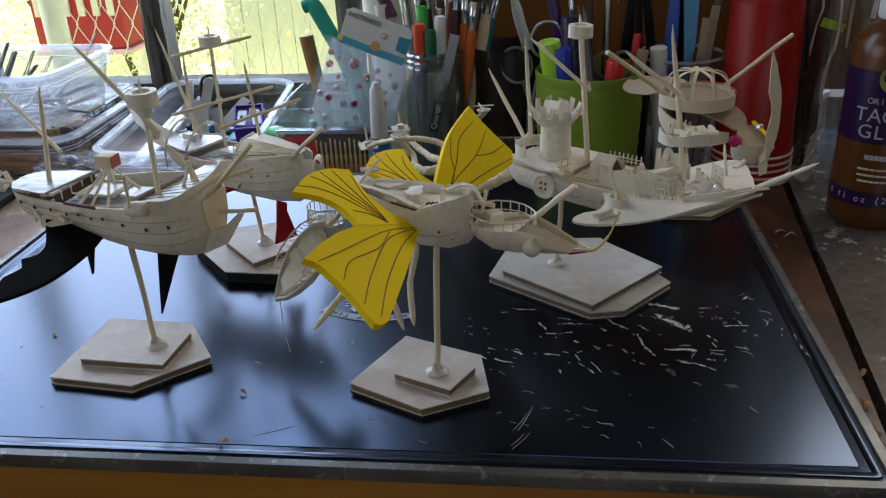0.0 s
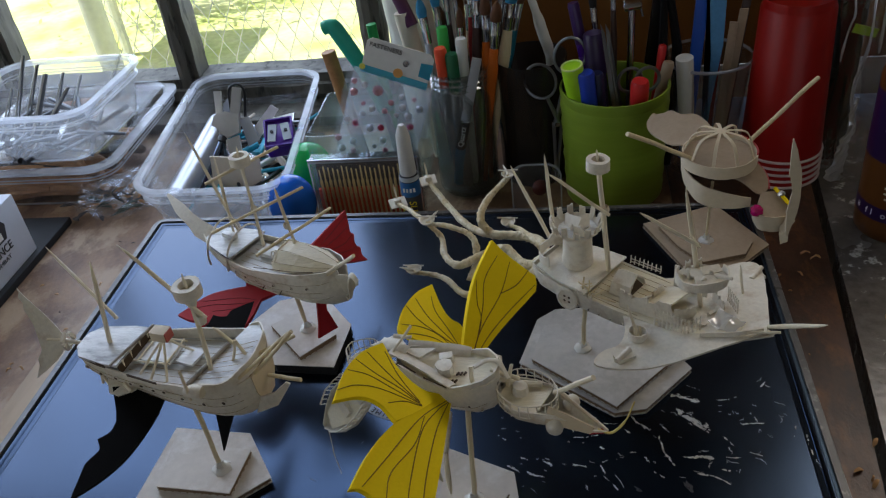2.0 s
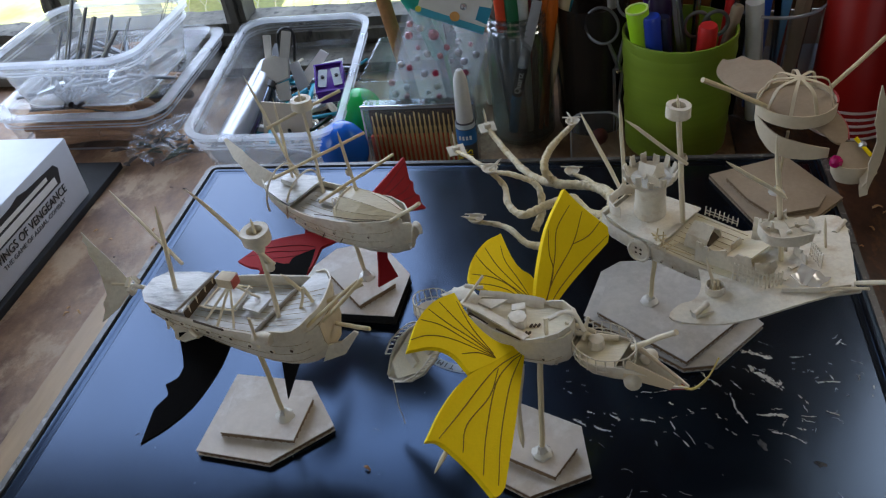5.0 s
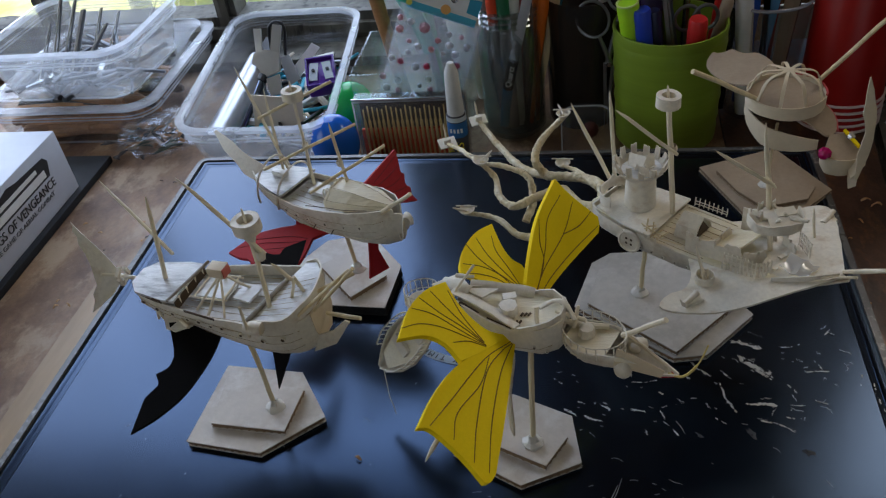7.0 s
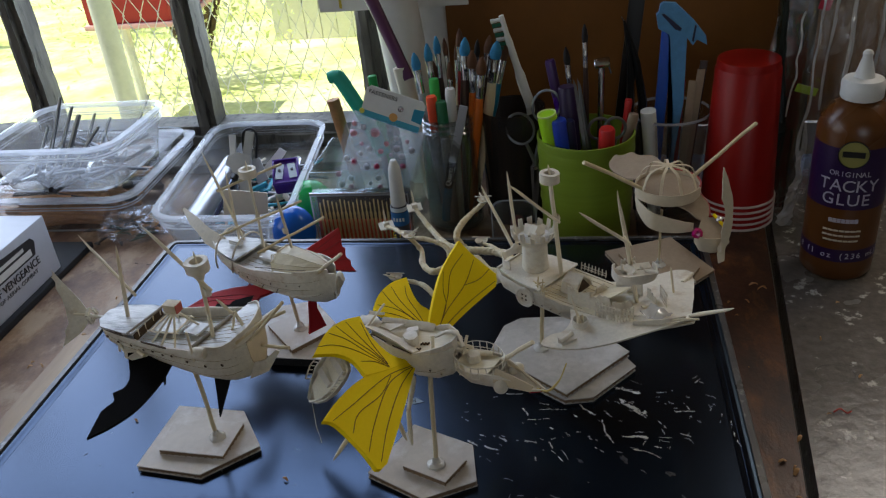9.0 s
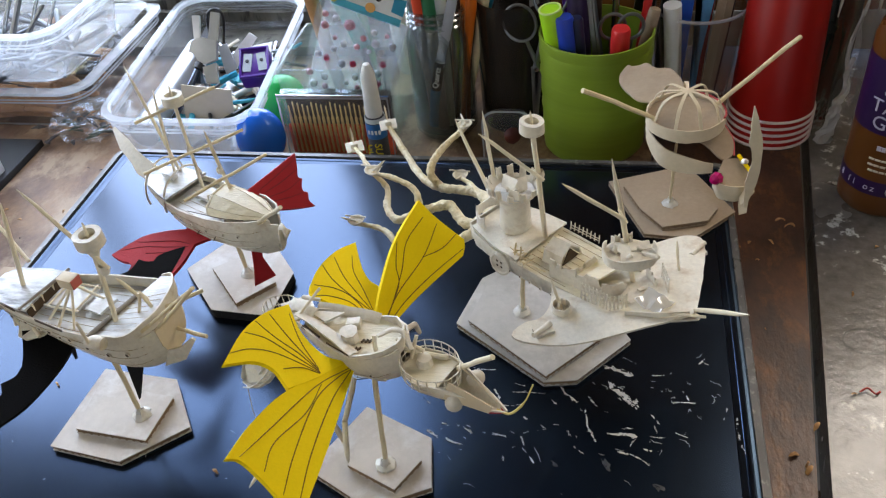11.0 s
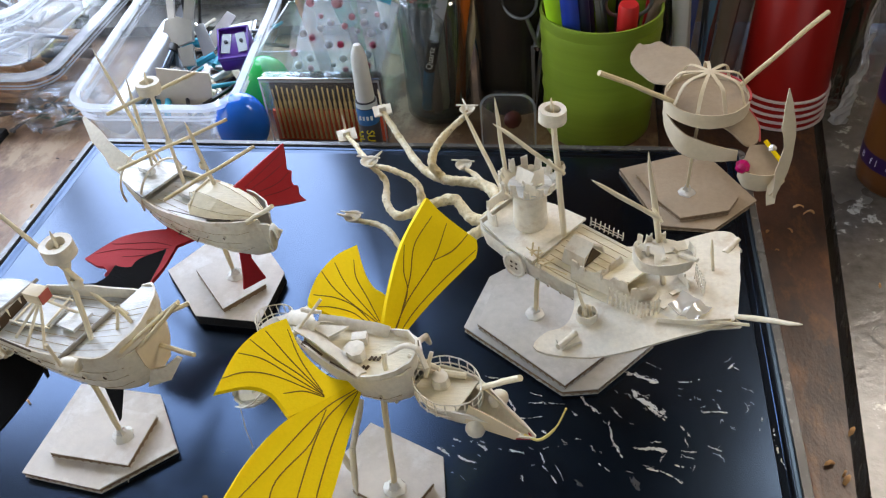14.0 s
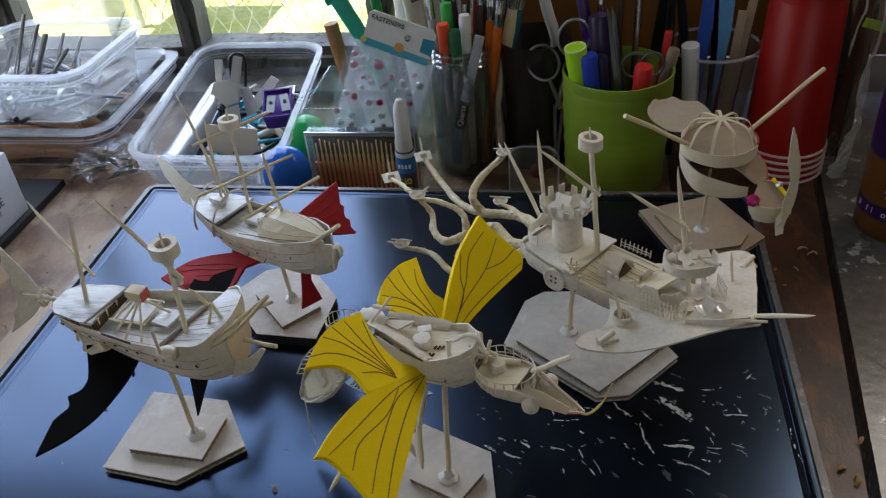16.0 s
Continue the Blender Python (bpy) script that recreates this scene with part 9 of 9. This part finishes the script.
# legs
for pts in ([(-0.0024, 0.3011, 0.0630), (-0.0029, 0.2853, 0.0559), (-0.0009, 0.2751, 0.0439)], [(-0.0080, 0.3040, 0.0660), (-0.0130, 0.2920, 0.0520), (-0.0070, 0.2900, 0.0330)], [(0.0110, 0.3190, 0.0690), (0.0160, 0.3310, 0.0640), (0.0137, 0.3438, 0.0450)], [(-0.0110, 0.3050, 0.0660), (-0.0200, 0.2780, 0.0620), (-0.0310, 0.2540, 0.0540)]):
    lg_ = part("leg", stick(pts[0], pts[1], 0.0016, 0.0014), PAPER, sy_, "jointed paper leg")
    part("claw", pick(pts[1], pts[2], 0.0014), TOOTH, lg_)
# head on its neck
part("neck_rod", stick((0.0150, 0.3090, 0.0735), (0.0350, 0.3060, 0.0730), 0.0014), TOOTH, sy_)
H = Ship((0.0180, 0.3065), (0.0600, 0.2860))
SH = [(0.0, 0.0030, 0.0725, 0.0690, 2.2), (0.005, 0.0075, 0.0725, 0.0650, 2.6), (0.012, 0.0092, 0.0725, 0.0630, 2.8), (0.020, 0.0085, 0.0735, 0.0630, 2.6), (0.027, 0.0065, 0.0735, 0.0640, 2.4), (0.034, 0.0045, 0.0715, 0.0650, 2.2), (0.041, 0.0030, 0.0695, 0.0662, 2.0), (0.0465, 0.0008, 0.0695, 0.0680, 2.0)]
hd = part("head", shell(hull(H, SH), 0.0006), PAPER, sy_, "cream paper dragon head shaped like a boat")
part("head_deck", deck(H, [(0.002, 0.0045, 0.0715), (0.010, 0.0082, 0.0715), (0.020, 0.0078, 0.0722)], 0.0005), PAPER_D, hd)
bm = bmesh.new()
for k in range(22):
    a = 2 * math.pi * k / 22
    p = H(0.0125 + 0.0125 * math.cos(a), 0.0098 * math.sin(a), 0.0690)
    stick(p, p + V(0, 0, 0.0075), 0.0003, n=4, bm=bm)
for z in (0.0700, 0.0732, 0.0765):
    tube(bm, [H(0.0125 + 0.0125 * math.cos(a), 0.0098 * math.sin(a), z) for a in (2 * math.pi * k / 30 for k in range(31))], 0.0003, 4)
part("railing", bm, PAPER, hd, "tiny paper lattice railing")
part("turret", lathe(H(0.009, 0.001, 0.0716), [(0, 0), (0.0034, 0), (0.0030, 0.004), (0, 0.0048)], 9), PAPER, hd)
part("head_gun", stick((0.0150, 0.3100, 0.0775), (0.0265, 0.3050, 0.0775), 0.0011), TOOTH, hd)
part("head_gun", stick((0.0215, 0.3030, 0.0750), (0.0235, 0.3080, 0.0820), 0.0009), TOOTH, hd)
part("cannon", stick((0.0400, 0.3009, 0.0738), (0.0546, 0.2932, 0.0896), 0.0013), TOOTH, hd, "long paper cannon")
part("eye", lathe((0.0399, 0.2885, 0.0685), [(0, -0.0034)] + [(0.0034 * math.sin(math.pi * k / 8), -0.0034 * math.cos(math.pi * k / 8)) for k in range(1, 8)] + [(0, 0.0034)], 14), PAPER, hd, "round paper eye")
part("eye", lathe(V(0.0399, 0.2885, 0.0685) + H.n * 0.014, [(0, -0.0034)] + [(0.0034 * math.sin(math.pi * k / 8), -0.0034 * math.cos(math.pi * k / 8)) for k in range(1, 8)] + [(0, 0.0034)], 14), PAPER, hd, "round paper eye")
for sgn in (1, -1):
    part("brow", shell(loft([[H(0.024, sgn * 0.0075, 0.0700), H(0.024, sgn * 0.0045, 0.0760)], [H(0.031, sgn * 0.0058, 0.0690), H(0.031, sgn * 0.0035, 0.0742)], [H(0.041, sgn * 0.0032, 0.0680), H(0.042, sgn * 0.0015, 0.0705)]], close_ends=False), 0.0006), BEIGE, hd, "folded beige brow")
part("whisker", tube(bmesh.new(), smooth_path([(0.0560, 0.2868, 0.0690), (0.0610, 0.2850, 0.0695), (0.0660, 0.2865, 0.0745), (0.0691, 0.2883, 0.0823)], 6), [0.0005] * 12 + [0.0003] * 7, 6), mat("painted_whisker", "cfc06a", 0.6, col2="c9a070"), hd, "thin yellowish whisker")
part("mouth", tube(bmesh.new(), [H(0.040, -0.0028, 0.0672), H(0.046, -0.0008, 0.0688), H(0.040, 0.0028, 0.0672)], 0.0004, 5), REDF, hd)
# tail boats
for o, b, zz, sl in (((-0.0385, 0.3290, 0.0), (-0.0690, 0.3245, 0.0), 0.0560, -0.030),):
    TBs = Ship((-0.0400, 0.3180), (-0.0685, 0.3250))
    spin = Matrix.Rotation(radians(-48), 3, (TBs(0.0285, 0, 0.027) - TBs(0, 0, 0.061)).normalized())
    pivot = TBs(0.014, 0, 0.0445)

    def rolled(bm):
        bmesh.ops.rotate(bm, verts=bm.verts, cent=pivot, matrix=spin)
        return bm
    secs = [(0.0, 0.0062, 0.0600, 0.0515), (0.004, 0.0092, 0.0570, 0.0465), (0.011, 0.0108, 0.0500, 0.0385), (0.018, 0.0098, 0.0425, 0.0320), (0.024, 0.0064, 0.0345, 0.0270), (0.0285, 0.0010, 0.0275, 0.0235)]
    tl = part("tail", rolled(shell(hull(TBs, [(s, w, zr, zk, 2.5) for s, w, zr, zk in secs]), 0.0006)), PAPER, sy_, "hanging paper tail boat")
    part("tail_deck", rolled(plate([TBs(0.001, -0.0065, 0.0570), TBs(0.010, -0.0096, 0.0490), TBs(0.024, -0.004, 0.0325), TBs(0.024, 0.004, 0.0325), TBs(0.010, 0.0096, 0.0490), TBs(0.001, 0.0065, 0.0570)], 0.0005)), PAPER_D, tl)
    bm = bmesh.new()
    for sgn in (1, -1):
        row = [TBs(q, sgn * w, z) for q, w, z in ((0.002, 0.0078, 0.0592), (0.007, 0.0100, 0.0545), (0.012, 0.0106, 0.0494), (0.018, 0.0097, 0.0430), (0.023, 0.0068, 0.0365))]
        for p in smooth_path(row, 3):
            stick(p, p + V(-0.0022, 0.0005, 0.0022), 0.0003, n=4, bm=bm)
        tube(bm, [p + V(-0.0022, 0.0005, 0.0022) for p in row], 0.0004, 4)
    part("railing", rolled(bm), PAPER, tl)
    for q, z in ((0.005, 0.0550), (0.0135, 0.0468)):
        part("tail_cabin", rolled(box(TBs(q, 0, z), (0.0040, 0.0105, 0.0040), rot=Matrix.Rotation(radians(48), 3, "Y"))), PAPER, tl)
    part("thread", tube(bmesh.new(), smooth_path([(-0.0655, 0.3240, 0.0260), (-0.0640, 0.3200, 0.0140), (-0.0610, 0.3150, 0.0060)], 5), 0.0002, 4), CORD, tl)
bm = bmesh.new()
for k in range(18):
    a = 2 * math.pi * k / 18
    p = V(-0.0450 + 0.0080 * math.cos(a), 0.3370 + 0.0070 * math.sin(a), 0.0560)
    stick(p, p + V(0, 0, 0.0080), 0.0003, n=4, bm=bm)
for z in (0.0585, 0.0638):
    tube(bm, [V(-0.0450 + 0.0080 * math.cos(a), 0.3370 + 0.0070 * math.sin(a), z) for a in (2 * math.pi * k / 24 for k in range(25))], 0.0003, 4)
bk = part("tail_basket", lathe((-0.0450, 0.3370, 0.0520), [(0, 0), (0.0055, 0), (0.0078, 0.004), (0.0078, 0.005), (0.0070, 0.005), (0, 0.001)], 22, sy=0.88), PAPER, sy_, "oval paper lookout basket")
part("railing", bm, PAPER, bk)
part("tail_link", stick((-0.0270, 0.3200, 0.0760), (-0.0440, 0.3330, 0.0560), 0.0013), TOOTH, sy_)
part("tail_link", stick((-0.0440, 0.3340, 0.0540), (-0.0470, 0.3200, 0.0560), 0.0011), TOOTH, sy_)

# -- turtle ship --
stand("model_stand", [(0.0910, 0.5195), (0.1380, 0.5395), (0.1630, 0.4945), (0.1390, 0.4690), (0.1120, 0.4710)], [(0.1000, 0.5115), (0.1390, 0.5230), (0.1530, 0.4930), (0.1470, 0.4810), (0.1220, 0.4740), (0.1100, 0.4900)],
      (0.1265, 0.4955), (0.1258, 0.4880, 0.0520), "tan card plates with a thin post for the domed ship", t1=0.0028, t2=0.0030, mat_top=TAN, r=0.0010)
su = thing("paper_ship", (0.1258, 0.4880, 0.050), "tan card flying boat with a domed cage and oars", "model ship", "paper airships")
UC = V(0.1298, 0.4960, 0.0600)
part("bowl", lathe(UC, [(0, 0), (0.0185, 0.0), (0.0205, 0.0005), (0.0205, 0.0075), (0.0198, 0.0075), (0.0198, 0.0012), (0, 0.0012)], 32), BEIGE, su, "round card hull band")
part("deck", lathe(UC + V(0, 0, 0.0045), [(0, 0), (0.0196, 0), (0.0196, 0.0006), (0, 0.0006)], 32), TAN, su)
for k in range(9):
    a = 2 * math.pi * k / 9 + 0.2
    p0, p1 = UC + V(0.0196 * math.cos(a), 0.0196 * math.sin(a), 0.0065), UC + V(0, 0, 0.0200)
    mid = (p0 + p1) / 2 + V(0.004 * math.cos(a), 0.004 * math.sin(a), 0.0042)
    side = V(-math.sin(a), math.cos(a), 0)
    rows = [[p - side * 0.0009, p + side * 0.0009] for p in smooth_path([p0, mid, p1], 5)]
    part("rib", shell(loft(rows, close_ends=False), 0.0005), BEIGE, su, "curved card rib")
REDPR = plain("red_print_edge", "b8474a", 0.6)
part("rim_edge", tube(bmesh.new(), [UC + V(0.0203 * math.cos(a), 0.0203 * math.sin(a), 0.0078) for a in (radians(x) for x in range(-20, 80, 8))], 0.0006, 5), REDPR, su)
part("oar", stick((0.1150, 0.4915, 0.0650), (0.0771, 0.4659, 0.0966), 0.0015), BAMBOO, su, "bamboo oar")
part("oar", stick((0.1455, 0.5005, 0.0690), (0.1889, 0.5384, 0.0890), 0.0015), BAMBOO, su, "bamboo oar")
part("wing", plate(smooth_path([(0.1180, 0.5090, 0.0640), (0.1060, 0.5180, 0.0600), (0.0980, 0.5370, 0.0560), (0.0946, 0.5533, 0.0550), (0.0990, 0.5660, 0.0560), (0.1030, 0.5625, 0.0568), (0.1100, 0.5640, 0.0590), (0.1160, 0.5560, 0.0600), (0.1240, 0.5530, 0.0612), (0.1290, 0.5380, 0.0630), (0.1310, 0.5180, 0.0640)], 4), 0.0009, nrm=(0.1, 0.2, 1)), TAN, su, "rounded tan card wing")
part("wing", plate(smooth_path([(0.1420, 0.5080, 0.0600), (0.1500, 0.4960, 0.0590), (0.1540, 0.4860, 0.0560), (0.1540, 0.4780, 0.0520), (0.1480, 0.4760, 0.0510), (0.1400, 0.4850, 0.0540), (0.1300, 0.4880, 0.0570)], 4), 0.0009, nrm=(0.1, 0.2, 1)), TAN, su, "rounded tan card wing")
part("wing_edge", tube(bmesh.new(), smooth_path([(0.1500, 0.4975, 0.0592), (0.1543, 0.4870, 0.0560), (0.1546, 0.4780, 0.0522)], 5), 0.0006, 5), REDPR, su)
keel_pts = [V(0.1106, 0.5000, 0.0590), V(0.1130, 0.4900, 0.0570), V(0.1200, 0.4800, 0.0545), V(0.1320, 0.4750, 0.0525), V(0.1440, 0.4720, 0.0510)]
part("keel_band", strip(smooth_path(keel_pts, 5), [-0.0055 - 0.0065 * math.sin(math.pi * k / 20) for k in range(21)], 0.0008), BEIGE, su, "curved card band under the hull")
HC = V(0.1535, 0.4620, 0.0460)
part("head", lathe(HC + V(0, 0, -0.001), [(0.0040, -0.0080), (0.0078, -0.0066), (0.0102, -0.002), (0.0106, 0.0040), (0.0100, 0.0040), (0.0096, -0.002), (0.0072, -0.0060), (0.0038, -0.0074)], 22, closed=True, sx=0.95, sy=0.72), BEIGE, su, "curved card head cup")
part("head_deck", plate([HC + V(-0.0090, -0.0010, 0.0030), HC + V(-0.0040, -0.0060, 0.0020), HC + V(0.0060, -0.0050, 0.0005), HC + V(0.0085, 0.0010, 0.0040), HC + V(0.0030, 0.0085, 0.0092), HC + V(-0.0050, 0.0080, 0.0090)], 0.0007), TAN, su, "tan card face")
part("beak", plate([HC + V(0.0030, -0.0060, -0.0030), HC + V(0.0075, -0.0075, -0.0010), HC + V(0.0068, -0.0110, -0.0105), HC + V(0.0035, -0.0100, -0.0125), HC + V(0.0030, -0.0080, -0.0075)], 0.0007), BEIGE, su)
part("gem_eye", lathe(HC + V(0.0050, 0.0060, 0.0090), [(0, -0.0024), (0.0016, -0.0014), (0.0021, 0), (0.0014, 0.0016), (0, 0.0022)], 8, axis=(0.4, -0.6, 0.5)), GEMS[0], su, "clear gem eye", smooth=False)
part("gem_eye", lathe((0.1450, 0.4600, 0.0500), [(0, -0.0046), (0.0026, -0.0032), (0.0036, 0), (0.0026, 0.0032), (0, 0.0046)], 8, axis=(-0.4, -0.8, 0.3)), mat("magenta_gem", "c0186a", 0.08, grain=0.05, bump=0.0, alpha_trans=0.25, ior=1.6), su, "magenta gem eye", smooth=False)
part("brow", stick(HC + V(0.0020, 0.0090, 0.0112), HC + V(0.0086, 0.0005, 0.0058), 0.0012), YELLOW, su, "yellow foam brow")
cr_ = [V(0.1557, 0.4489, 0.0992), V(0.1590, 0.4495, 0.0900), V(0.1618, 0.4497, 0.0780), V(0.1626, 0.4496, 0.0680), V(0.1620, 0.4485, 0.0560), V(0.1586, 0.4467, 0.0425)]
wd = [0.0004, 0.0036, 0.0062, 0.0042, 0.0054, 0.0010]
part("crest", shell(loft([[p, p - V(0.95, 0.1, -0.15).normalized() * w] for p, w in zip(smooth_path(cr_, 4), [wd[min(5, k // 4)] * (1 - (k % 4) / 4) + wd[min(5, k // 4 + 1)] * (k % 4) / 4 for k in range(21)])], close_ends=False), 0.0007), BEIGE, su, "tall curved card crest")
part("crest_foot", plate([(0.1560, 0.4600, 0.0440), (0.1620, 0.4540, 0.0520), (0.1620, 0.4490, 0.0500), (0.1570, 0.4500, 0.0410)], 0.0007), BEIGE, su)
glue_blob((0.1265, 0.4955, 0.0064), 0.0036, 0.0012, su)
